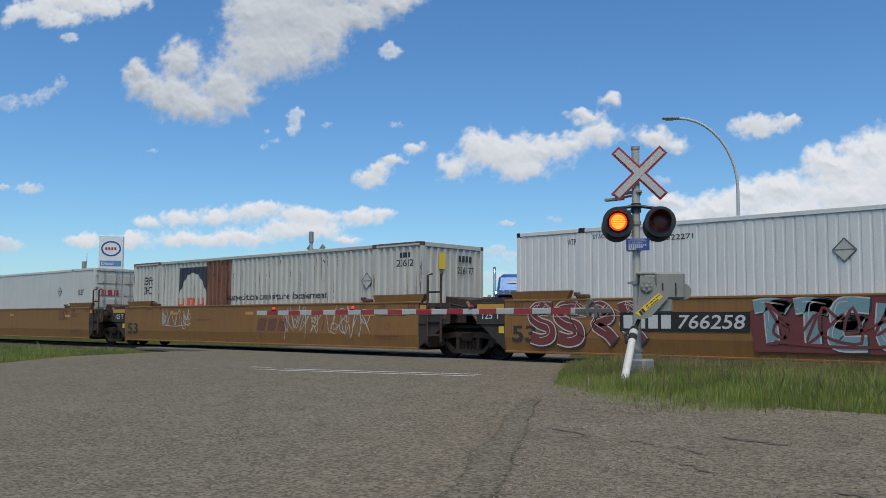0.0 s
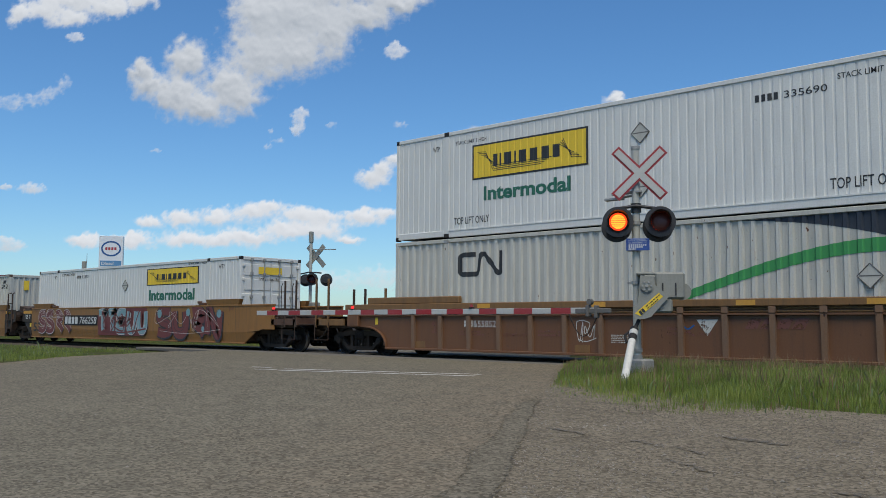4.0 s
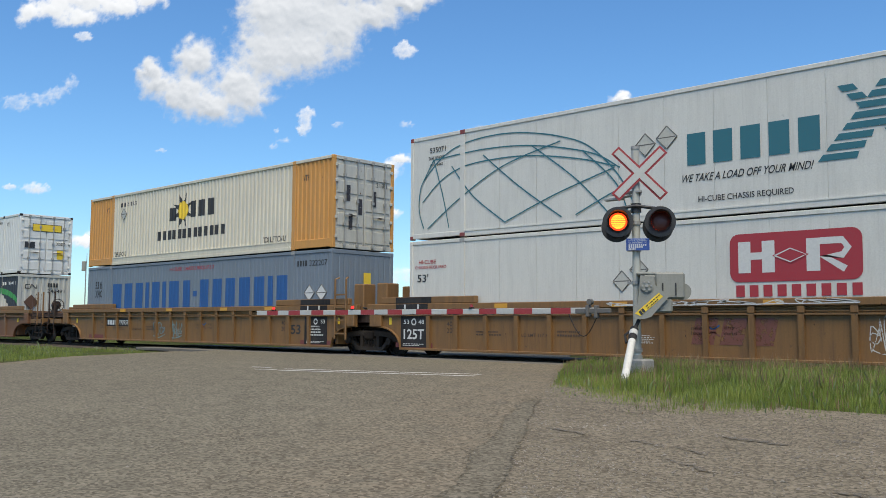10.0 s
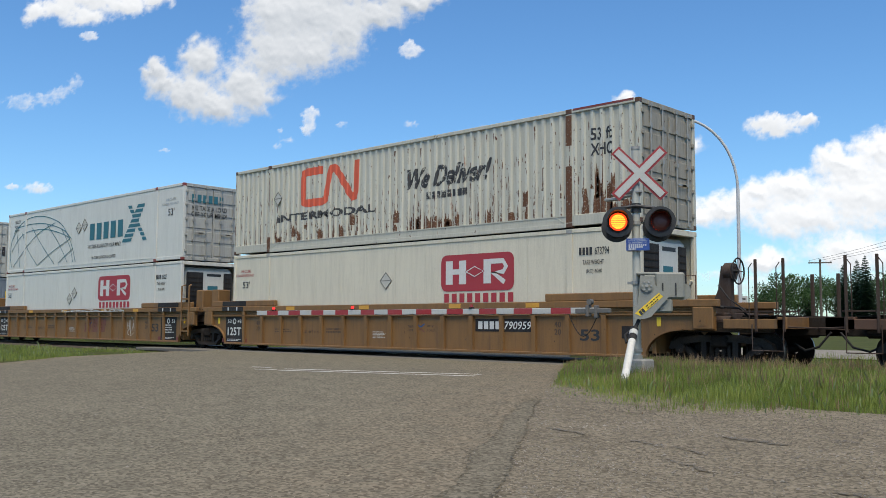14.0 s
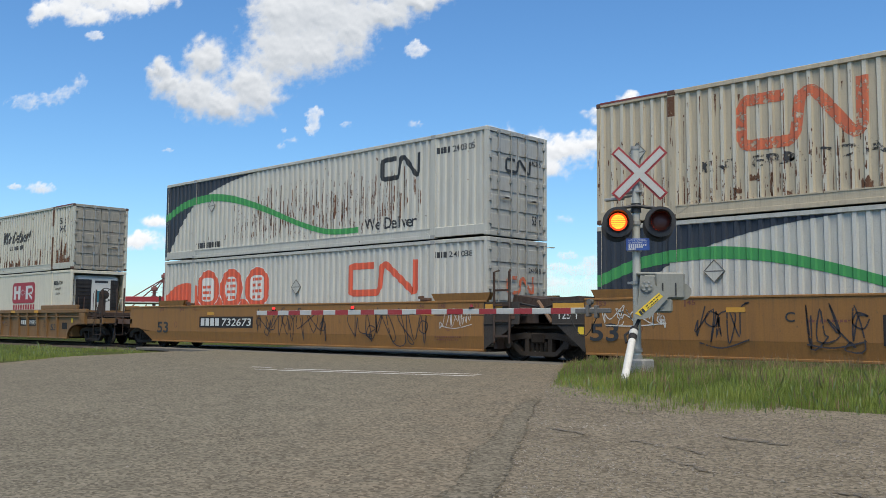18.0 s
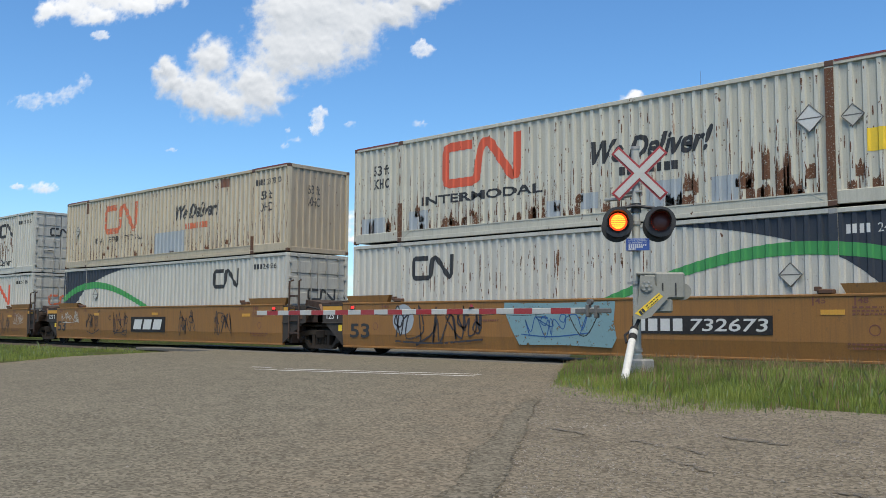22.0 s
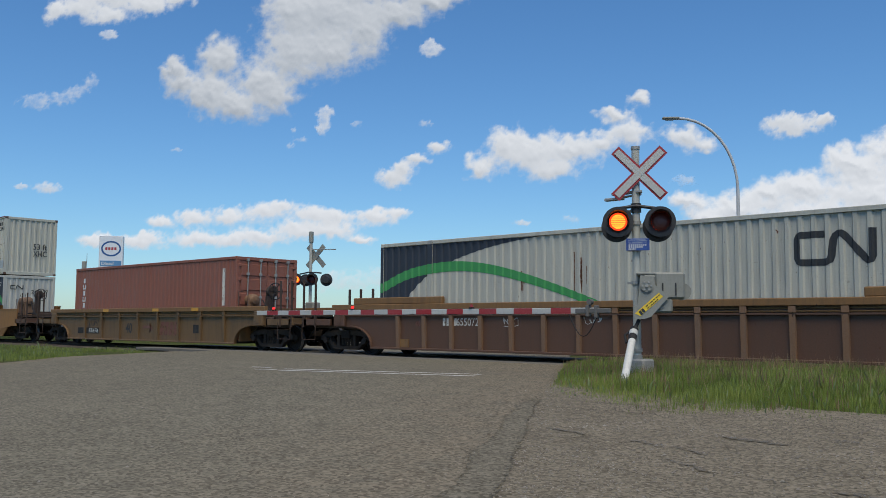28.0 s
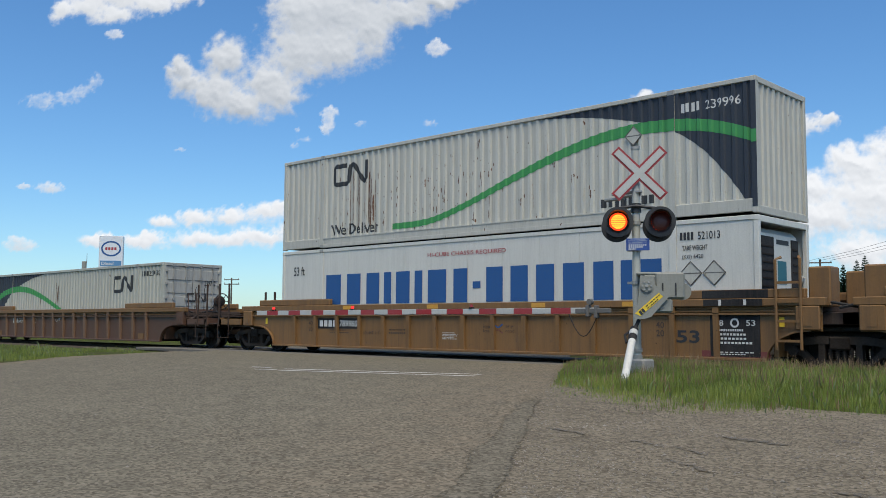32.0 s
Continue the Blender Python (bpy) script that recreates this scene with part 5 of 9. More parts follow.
# ================= track =================
def track():
    prof = [(-2.6, -0.14), (-1.75, -0.09), (1.75, -0.09), (2.6, -0.14)]
    xs = [-4000, -400, -120] + [-80 + 2 * i for i in range(60)] + [60, 120, 400, 4000]
    pts = [(x, TRACK_Y + y, z - (0.0 if abs(x + 23) > 9 else 0.03)) for x in xs for y, z in prof]
    fcs = [(i * 4 + j, (i + 1) * 4 + j, (i + 1) * 4 + j + 1, i * 4 + j + 1) for i in range(len(xs) - 1) for j in range(3)]
    tagged(part("ballast_bed", Build().add(pts, fcs), BALLAST), "grey crushed-stone ballast under the track", kind="structure")
    head = [(-0.07, -0.16), (0.07, -0.16), (0.065, -0.14), (0.012, -0.12), (0.012, -0.04), (0.036, -0.03), (0.036, 0.0), (-0.036, 0.0), (-0.036, -0.03), (-0.012, -0.04), (-0.012, -0.12), (-0.065, -0.14)]
    for s in (-0.753, 0.753):
        k = len(head)
        b = Build().add([(x, TRACK_Y + s + y, z) for x in (-4000, 4000) for y, z in head], [(j, (j + 1) % k, k + (j + 1) % k, k + j) for j in range(k)])
        tagged(part("rail", b, paint("rail steel" if s < 0 else "rail steel far", (0.07, 0.045, 0.033), rough=0.85, grime=0.3, gloss=0.1)), "worn steel rail with a bright top", "rail", "rails of the track")
    me = Build().box(-0.11, 0.11, -1.3, 1.3, -0.2, -0.085, 0.012).mesh("tie", WOOD_TIE)
    for i in range(130):
        x = -75 + 0.53 * i
        if -33.5 < x < -13.8:
            continue
        t = tagged(new("tie", me), "dark creosoted wooden railway tie", "railway tie", "ties of the track")
        t.matrix_basis = pose(x, TRACK_Y + 0.02 * math.sin(i * 7.1), 0, 0, 0, 0.6 * math.sin(i * 3.3))
    for y0, y1 in ((-2.1, -0.84), (-0.66, 0.66), (0.84, 2.1)):
        b = Build()
        for i in range(8):
            x = -33.4 + i * 2.44
            sh = -(y0 + y1) / 2 * 0.68
            b.box(x + sh, x + sh + 2.41, TRACK_Y + y0, TRACK_Y + y1, -0.1, 0.006, 0.015)
        tagged(part("crossing_panel", b, PANEL), "grey crossing panels between the rails", kind="structure")


track()
# ================= level-crossing signal =================
GREY_PAINT = paint("pale grey signal paint", (0.265, 0.265, 0.23), rough=0.5, grime=0.2)
CLAMP_STEEL = paint("weathered clamp steel", (0.13, 0.125, 0.115), rough=0.6, grime=0.4)
MAST_PAINT = paint("aluminium mast paint", (0.46, 0.455, 0.4), rough=0.45, grime=0.2)
WHITE_SIGN = paint("white reflective sheet", (0.5, 0.5, 0.47), rough=0.45, grime=0.1)
RED_SIGN = paint("red reflective sheet", (0.33, 0.018, 0.022), rough=0.45, grime=0.1)
SIGNAL_BLACK = paint("matt black signal paint", (0.012, 0.012, 0.013), rough=0.5, grime=0.1)
LENS_DARK = glass("dark red lens", (0.1, 0.018, 0.013), 0.45)
LENS_LIT = glow("lit red lens", (1.0, 0.06, 0.008), 1.6)
LENS_CORE = glow("lit lamp core", (1.0, 0.3, 0.025), 2.6)
BLUE_SIGN = paint("blue sign sheet", (0.02, 0.07, 0.3), rough=0.4, grime=0.05)
TIP_GLOW = glow("lit red arm lamp", (1.0, 0.025, 0.02), 1.5)
RED_LENS = paint("red plastic", (0.3, 0.02, 0.02), rough=0.3, grime=0.1)


def cross_blade(th, c, ang, face, lift=0.0, name="blade"):
    """One blade of the crossbuck, white with a red border, turned in its own plane."""
    m = Matrix.Translation(c) @ face @ pose(0, 0, 0, 0, ang, 0)
    b = part(name, Build().box(-0.565, 0.565, -0.004, 0.004, -0.09, 0.09).moved(m), RED_SIGN, th)
    part("white_field", Build().box(-0.53, 0.53, -0.018 - lift, -0.0045, -0.055, 0.055).moved(m), WHITE_SIGN, b)


FLASH = []


def flasher(th, c, aim, lit):
    """Round crossing lamp: backing disc, housing, visor and lens, facing along aim (degrees about z; 0 faces -y)."""
    m = Matrix.Translation(c) @ pose(0, 0, 0, 0, 0, aim)
    h = part("lamp_housing", Build().cyl((0, 0.2, 0), (0, 0.02, 0), 0.14, 20, 0.19).moved(m), SIGNAL_BLACK, th, smooth=True)
    part("backing_disc", Build().cyl((0, 0.03, 0), (0, 0.02, 0), 0.255, 32).moved(m), SIGNAL_BLACK, h)
    vis = Build()
    n = 22
    for i in range(n + 1):
        a = math.pi * (-0.12 + 1.24 * i / n)
        dpt = 0.03 + 0.26 * max(0.12, math.sin(max(0, min(math.pi, a)))) ** 0.6
        for r in (0.172, 0.18):
            vis.v += [tuple(m @ Vector((r * math.cos(a), 0.02, r * math.sin(a)))), tuple(m @ Vector((r * math.cos(a), 0.02 - dpt, r * math.sin(a))))]
    for i in range(n):
        k = i * 4
        vis.f += [(k, k + 4, k + 5, k + 1), (k + 2, k + 3, k + 7, k + 6), (k + 1, k + 5, k + 7, k + 3)]
    part("visor", vis, SIGNAL_BLACK, h)
    ls = Build()
    rings = [(0.0, -0.04), (0.05, -0.037), (0.1, -0.025), (0.15, 0.0)]
    for r, y in rings[1:]:
        ls.v += [(r * math.cos(2 * math.pi * i / 24), y, r * math.sin(2 * math.pi * i / 24)) for i in range(24)]
    ls.v.append((0, -0.04, 0))
    for q in range(2):
        ls.f += [(q * 24 + i, q * 24 + (i + 1) % 24, (q + 1) * 24 + (i + 1) % 24, (q + 1) * 24 + i) for i in range(24)]
    ls.f += [(72, (i + 1) % 24, i) for i in range(24)]
    dark = Build().add([(x, -y, z) for x, y, z in ls.v], ls.f)
    lens = part("lens", dark, LENS_DARK, h, "red lens, one face glowing")
    lens.matrix_basis = m
    lens.data.materials.append(LENS_LIT)
    lens.data.materials.append(LENS_CORE)
    bm = bmesh.new()
    bm.from_mesh(lens.data)
    for ring, mi in (((0.15, 0.135), 1), ((0.135, 0.12), 1), ((0.12, 0.0), 2)):
        vs = [[bm.verts.new((r * math.cos(2 * math.pi * i / 24), -0.006 - 0.03 * (1 - r / 0.15), r * math.sin(2 * math.pi * i / 24))) for i in range(24)] for r in ring]
        for i in range(24):
            f = bm.faces.new((vs[0][i], vs[0][(i + 1) % 24], vs[1][(i + 1) % 24], vs[1][i]) if ring[1] > 0 else (vs[0][i], vs[0][(i + 1) % 24], vs[1][0]))
            f.material_index = mi
    bm.to_mesh(lens.data)
    bm.free()
    for q in (-0.075, -0.045, -0.015, 0.015, 0.045, 0.075):
        w = math.sqrt(0.12 ** 2 - q * q)
        ob = part("lens_rib", Build().box(-w, w, -0.044, -0.036, q - 0.003, q + 0.003), RED_LENS, lens)
    FLASH.append((lens, m, lit))


def back_lamp(th, c, aim):
    """The matching lamp that faces the other way, seen from behind."""
    m = Matrix.Translation(c) @ pose(0, 0, 0, 0, 0, aim)
    h = part("lamp_housing", Build().cyl((0, 0.2, 0), (0, 0.02, 0), 0.14, 20, 0.19).moved(m), SIGNAL_BLACK, th)
    part("backing_disc", Build().cyl((0, 0.03, 0), (0, 0.02, 0), 0.255, 32).moved(m), SIGNAL_BLACK, h)


def signal():
    x, y = -8.275, 13.44
    th = tagged(empty("crossing_signal", pose(x, y, 0)), "grey crossing signal mast with crossbuck, red lamps and a lowered gate", "railway signal")
    part("foundation", Build().box(-0.16, 0.22, -0.16, 0.18, -0.1, 0.36, 0.03), CONCRETE, th)
    mast = part("mast", Build().cyl((0, 0, 0.2), (0, 0, 3.88), 0.066, 20), MAST_PAINT, th, smooth=True)
    part("mast_cap", Build().cyl((0, 0, 3.87), (0, 0, 3.92), 0.075, 16), STEEL, mast)
    part("mast_base", Build().cyl((0, 0, 0.2), (0, 0, 0.42), 0.1, 16, 0.08), GREY_PAINT, mast)
    for z in (0.5, 1.62, 2.17, 2.83, 2.62):
        part("clamp", Build().cyl((0, 0, z - 0.03), (0, 0, z + 0.03), 0.085, 12).box(-0.16, 0.02, -0.03, 0.03, z - 0.02, z + 0.02), STEEL, mast)
    face = pose(0, 0, 0, 0, 0, 34)
    c = Vector((0.098, -0.04, 3.45))
    cross_blade(th, c, 45, face)
    cross_blade(th, c + Vector((0.006, -0.009, 0)), -45, face, -0.006)
    arm = part("lamp_arm", Build().tube([tuple(face @ Vector((-0.36, -0.03, 2.86))), tuple(face @ Vector((0, -0.1, 2.9))), tuple(face @ Vector((0.36, -0.03, 2.86)))], 0.028, 8).cyl((0, 0, 2.8), (0, 0, 2.95), 0.09, 12), SIGNAL_BLACK, th)
    for s, lit in ((-0.3, True), (0.385, False)):
        flasher(th, face @ Vector((s, -0.2, 2.625)), 34, lit)
        back_lamp(th, face @ Vector((s - 0.02, 0.14, 2.565)), 34 + 180)
    part("side_lamp_bracket", Build().tube([(0.1, 0, 3.1), (-0.6, 0.1, 3.08)], 0.02, 6).box(-0.66, -0.3, 0.04, 0.14, 3.05, 3.1, 0.01).box(-0.45, 0.12, -0.06, 0.02, 3.12, 3.17, 0.01), STEEL, th)
    sg = part("notice", Build().box(-0.19, 0.19, -0.004, 0.004, -0.1, 0.1, 0.003).moved(Matrix.Translation((0.09, -0.1, 2.25)) @ face), BLUE_SIGN, th, "blue notice with white lettering")
    mm = Matrix.Translation((0.09, -0.1, 2.25)) @ face
    part("lettering", lettering("REPORT PROBLEM", -0.15, 0.15, 0.055, 0.082, -0.006).moved(mm), D_WHITE, sg)
    part("lettering", lettering("OR EMERGENCY TO", -0.15, 0.15, 0.018, 0.044, -0.006).moved(mm), D_WHITE, sg)
    for i, wd in enumerate((0.15, 0.12, 0.06)):
        part("lettering", bars(-0.15, -0.15 + 2 * wd, -0.02 - i * 0.034, 0.003 - i * 0.034, -0.006, 9 - 2 * i).moved(mm), D_WHITE, sg)
    gate_machine(th)


def gate_machine(th):
    f = pose(0, 0, 0, 0, 0, 34) @ Matrix.Translation((0.14, 0, 1.55)) @ Matrix.Diagonal((0.86, 1, 0.86, 1)) @ Matrix.Translation((-0.12, 0, -1.6))
    g = part("gate_machine", Build().box(0.05, 0.75, -0.3, 0.16, 1.36, 1.82, 0.04).moved(f), GREY_PAINT, th, "grey gate machine housing")
    part("cover", Build().box(0.28, 0.83, -0.36, -0.29, 1.36, 1.86, 0.05).moved(f), GREY_PAINT, g)
    for q in (0.42, 0.66):
        part("latch", Build().box(q - 0.012, q + 0.012, -0.385, -0.36, 1.42, 1.66, 0.004).moved(f), SIGNAL_BLACK, g)
    part("counterweight", Build().cyl((0.8, -0.24, 1.5), (0.8, -0.04, 1.5), 0.16, 18).moved(f), GREY_PAINT, g)
    ap = [(-0.12, 0.98), (0.08, 0.98), (0.2, 1.02), (0.55, 1.42), (0.42, 1.5), (0.28, 1.62), (0.26, 1.78), (0.0, 1.8), (-0.02, 1.45), (-0.05, 1.24), (-0.12, 1.2)]
    part("gate_arm_bracket", Build().prism(ap, -0.42, -0.385).moved(f), GREY_PAINT, g)
    part("pivot", Build().cyl((0.12, -0.42, 1.6), (0.12, -0.45, 1.6), 0.115, 20).moved(f), GREY_PAINT, g)
    bl = Build()
    for i in range(6):
        a = math.pi * i / 3
        bl.cyl((0.12 + 0.08 * math.cos(a), -0.45, 1.6 + 0.08 * math.sin(a)), (0.12 + 0.08 * math.cos(a), -0.465, 1.6 + 0.08 * math.sin(a)), 0.018, 8)
    part("bolt_ring", bl.cyl((0.12, -0.45, 1.6), (0.12, -0.48, 1.6), 0.03, 8).moved(f), STEEL, g)
    st = part("warning_strip", Build().add([(-0.1, -0.424, 1.08), (0.0, -0.424, 1.03), (0.42, -0.424, 1.4), (0.34, -0.424, 1.47)], [(0, 1, 2, 3)]).moved(f), D_YELLOW, g)
    fm = f @ Matrix.Translation((0.16, 0, 1.235)) @ pose(0, 0, 0, 0, -41, 0)
    for i, (q0, q1) in enumerate(((-0.06, 0.28), (-0.06, 0.2))):
        for q in each_bar(q0, q1, 0.012 - 0.045 * i, 0.03 - 0.045 * i, -0.428, [0.9, 0.3, 1.0, 0.6, 0.9, 0.5], 0.3, 0.0):
            part("marking", q.moved(fm), D_BLACK, st)
    part("emblem", bars(-0.23, -0.11, -0.045, 0.035, -0.428, 2, 0.2).moved(fm), D_BLACK, st)
    part("junction_box", Build().box(0.22, 0.6, -0.36, -0.05, 1.1, 1.36, 0.03).moved(f), GREY_PAINT, g)
    part("top_plate", Build().box(-0.05, 0.4, -0.28, 0.1, 1.82, 1.87, 0.01).moved(f), GREY_PAINT, g)
    # arm reaches across the road, along the track's line
    a = part("gate_arm", Build().box(-10.2, -0.55, -0.4, -0.37, 1.1, 1.205, 0.008), WHITE_SIGN, th, "red and white striped gate arm")
    for q in range(11):
        part("red_stripe", Build().box(-9.78 + 0.83 * q, -9.36 + 0.83 * q, -0.404, -0.3995, 1.102, 1.203), RED_SIGN, a)
    for q, lit in ((-9.55, True), (-6.75, True), (-3.35, False)):
        lp = part("arm_lamp", Build().box(q - 0.045, q + 0.045, -0.42, -0.34, 1.206, 1.235, 0.008), UNDER, a)
        part("lens", Build().cyl((q, -0.38, 1.235), (q, -0.38, 1.285), 0.036, 12, 0.03), TIP_GLOW if lit else RED_LENS, lp, smooth=True)
    part("arm_clamp", Build().box(-0.95, -0.25, -0.43, -0.37, 1.11, 1.19, 0.01).box(-0.72, -0.66, -0.46, -0.35, 1.05, 1.25, 0.01).box(-0.55, -0.5, -0.46, -0.35, 1.03, 1.24, 0.01).cyl((-0.66, -0.44, 1.3), (-0.66, -0.36, 1.3), 0.05, 12), CLAMP_STEEL, a)
    part("cable", Build().tube([(-1.1 + 0.6 * i / 10, -0.4, 1.1 - 0.38 * math.sin(math.pi * i / 10)) for i in range(11)], 0.008, 5), BLACK, a)
    part("cable", Build().tube([(-6.0 + 4.4 * i / 24, -0.405, 1.105 - 0.03 * abs(math.sin(math.pi * i / 6))) for i in range(25)], 0.006, 4), BLACK, a)


signal()


def white_tube():
    base, top = Vector((-7.56, 11.86, -0.04)), Vector((-8.05, 12.95, 0.75))
    th = tagged(empty("cable_guard", Matrix.Translation(base)), "white plastic tube over a leaning cable, with a dark collar", "cable guard")
    v = top - base
    ln, d = v.length, v.normalized()
    part("tube", Build().cyl(d * -0.05, d * (ln - 0.16), 0.062, 14), WHITE_PLATE, th, smooth=True)
    part("collar", Build().cyl(d * (ln - 0.16), d * (ln + 0.18), 0.068, 14), BLACK, th, smooth=True)
    part("sticker", Build().cyl(d * (ln - 0.02), d * (ln + 0.1), 0.0695, 14), WHITE_SIGN, th)
    part("cable", Build().tube([d * (ln + 0.16), d * (ln + 0.24) + Vector((0.03, 0, 0.02)), d * (ln + 0.3) + Vector((0.06, 0.02, 0.08))], 0.032, 8), BLACK, th)
    part("cable", Build().tube([d * (ln + 0.16) + Vector((-0.05, 0, 0)), d * ln + Vector((-0.14, -0.02, 0.0)), d * (ln - 0.1) + Vector((-0.1, -0.02, -0.06)), d * (ln - 0.16)], 0.022, 8), BLACK, th)
    part("strap", Build().cyl(d * 0.18, d * 0.21, 0.066, 12), STEEL, th)


white_tube()


# ================= grass, stones =================
def foliage(name, color_a, color_b, rough=0.6):
    m, n, l, b = nodes_of(name)
    g = n.new("ShaderNodeNewGeometry")
    c = mixed(n, l, g.outputs["Random Per Island"], color_a, color_b)
    c = mixed(n, l, ramp_of(n, l, noise_of(n, l, coords(n, l), 0.7, 3), 0.3, 0.7), c, tuple(x * 0.7 for x in color_a))
    l.new(c, b.inputs["Base Color"])
    b.inputs["Roughness"].default_value = rough
    b.inputs["Specular IOR Level"].default_value = 0.2
    b.inputs["Transmission Weight"].default_value = 0.0
    return m


GRASS = foliage("green grass", (0.14, 0.2, 0.035), (0.3, 0.33, 0.085))
GRASS_DRY = foliage("dry seed heads", (0.2, 0.13, 0.075), (0.32, 0.24, 0.14))
LEAF = foliage("broad leaves", (0.025, 0.06, 0.015), (0.06, 0.11, 0.03))
NEEDLE = foliage("spruce needles", (0.012, 0.035, 0.018), (0.03, 0.06, 0.03))
WEED = foliage("pale weeds", (0.14, 0.19, 0.08), (0.24, 0.27, 0.15))


def blades(name, label, spots, mat, seed, wide=0.0036, lean=0.4):
    """Tapered bent blades; spots: (x, y, z, height)."""
    rnd = np.random.RandomState(seed)
    n = len(spots)
    s = np.array(spots)
    a = rnd.uniform(0, 2 * np.pi, n)
    w = wide * rnd.uniform(0.7, 1.5, n)
    ln = lean * rnd.uniform(0.2, 1.2, n) * s[:, 3]
    d = rnd.uniform(0, 2 * np.pi, n)
    dx, dy = np.cos(a) * w, np.sin(a) * w
    lx, ly = np.cos(d) * ln, np.sin(d) * ln
    x, y, z, h = s.T
    v = np.empty((n, 5, 3))
    v[:, 0] = np.stack([x - dx, y - dy, z - 0.02], 1)
    v[:, 1] = np.stack([x + dx, y + dy, z - 0.02], 1)
    v[:, 2] = np.stack([x + dx * 0.7 + lx * 0.35, y + dy * 0.7 + ly * 0.35, z + h * 0.6], 1)
    v[:, 3] = np.stack([x - dx * 0.7 + lx * 0.35, y - dy * 0.7 + ly * 0.35, z + h * 0.6], 1)
    v[:, 4] = np.stack([x + lx, y + ly, z + h * 0.97], 1)
    me = bpy.data.meshes.new(name)
    k = np.arange(n) * 5
    q = np.stack([k, k + 1, k + 2, k + 3], 1)
    t = np.stack([k + 3, k + 2, k + 4], 1)
    me.from_pydata(v.reshape(-1, 3).tolist(), [], q.tolist() + t.tolist())
    me.materials.append(mat)
    return tagged(new(name, me), label, kind="stuff")


def grass_edge(x):
    """Nearest reach of the grass towards the viewer."""
    if x < -8.0:
        return 10.6 + (-8.0 - x) * 0.55
    if x < -5.7:
        return 9.2 + (-5.7 - x) * 0.58
    return 9.13 + (x + 5.7) * 0.43


def plant_grass():
    rnd = random.Random(5)
    spots, dry, weeds = [], [], []
    while len(spots) < 165000:
        x, y = rnd.uniform(-17, 3), rnd.uniform(8.6, 17.5)
        ahead = y - grass_edge(x) - 0.55 * noise.noise(Vector((x * 1.3, y, 2))) - 0.3 * noise.noise(Vector((x * 4.1, y * 3, 6)))
        if x < edge_x(y, True) + 0.1 or ahead < -0.45:
            continue
        near = min(1.0, max(0.0, ahead) / 1.9)
        side = min(1.0, (x - edge_x(y, True)) / 1.5)
        clump = 0.8 + 0.45 * noise.noise(Vector((x * 1.4, y * 1.4, 0))) + 0.3 * noise.noise(Vector((x * 4.5, y * 4.5, 5)))
        h = (0.05 + 0.26 * near * (0.3 + 0.7 * side)) * clump * rnd.uniform(0.5, 1.15)
        if rnd.random() > 0.03 + 0.97 * near ** 1.15:
            continue
        spots.append((x, y, ground_z(x, y) - 0.03, h))
        brown = noise.noise(Vector((x * 0.8, y * 1.2, 8)))
        if rnd.random() < (0.1 if y > 15.9 and side > 0.8 else 0.05 if brown > 0.12 else 0.008):
            dry.append((x, y, ground_z(x, y) - 0.02, h * 1.05 + (0.1 if near > 0.9 else 0.02)))
        if rnd.random() < 0.02:
            weeds.append((x, y, ground_z(x, y) - 0.02, h * 0.95))
    while len(spots) < 185000:
        y = rnd.uniform(8.0, 15.3)
        x = edge_x(y, False) - 0.75 - rnd.random() ** 1.5 * 34
        h = 0.16 * (0.7 + 0.7 * noise.noise(Vector((x * 0.5, y * 0.5, 1)))) * rnd.uniform(0.4, 1.2)
        if h < 0.03 or noise.noise(Vector((x * 0.35, y * 0.5, 4))) < -0.28:
            continue
        spots.append((x, y, -0.03, h))
        if rnd.random() < 0.03:
            weeds.append((x, y, -0.03, h * 1.3))
    while len(spots) < 198000:
        x, y = rnd.uniform(-60, 0), rnd.uniform(22.6, 27.5)
        if edge_x(y, False) - 0.5 < x < edge_x(y, True) + 0.5:
            continue
        spots.append((x, y, -0.03, rnd.uniform(0.1, 0.35)))
    blades("grass", "tall green grass beside the track", spots, GRASS, 1, 0.0029, 0.36)
    blades("seed_heads", "brown grass seed heads beside the track", dry, GRASS_DRY, 2, 0.006, 0.2)
    blades("weeds", "pale weeds among the grass", weeds, WEED, 3, 0.014, 0.5)


plant_grass()


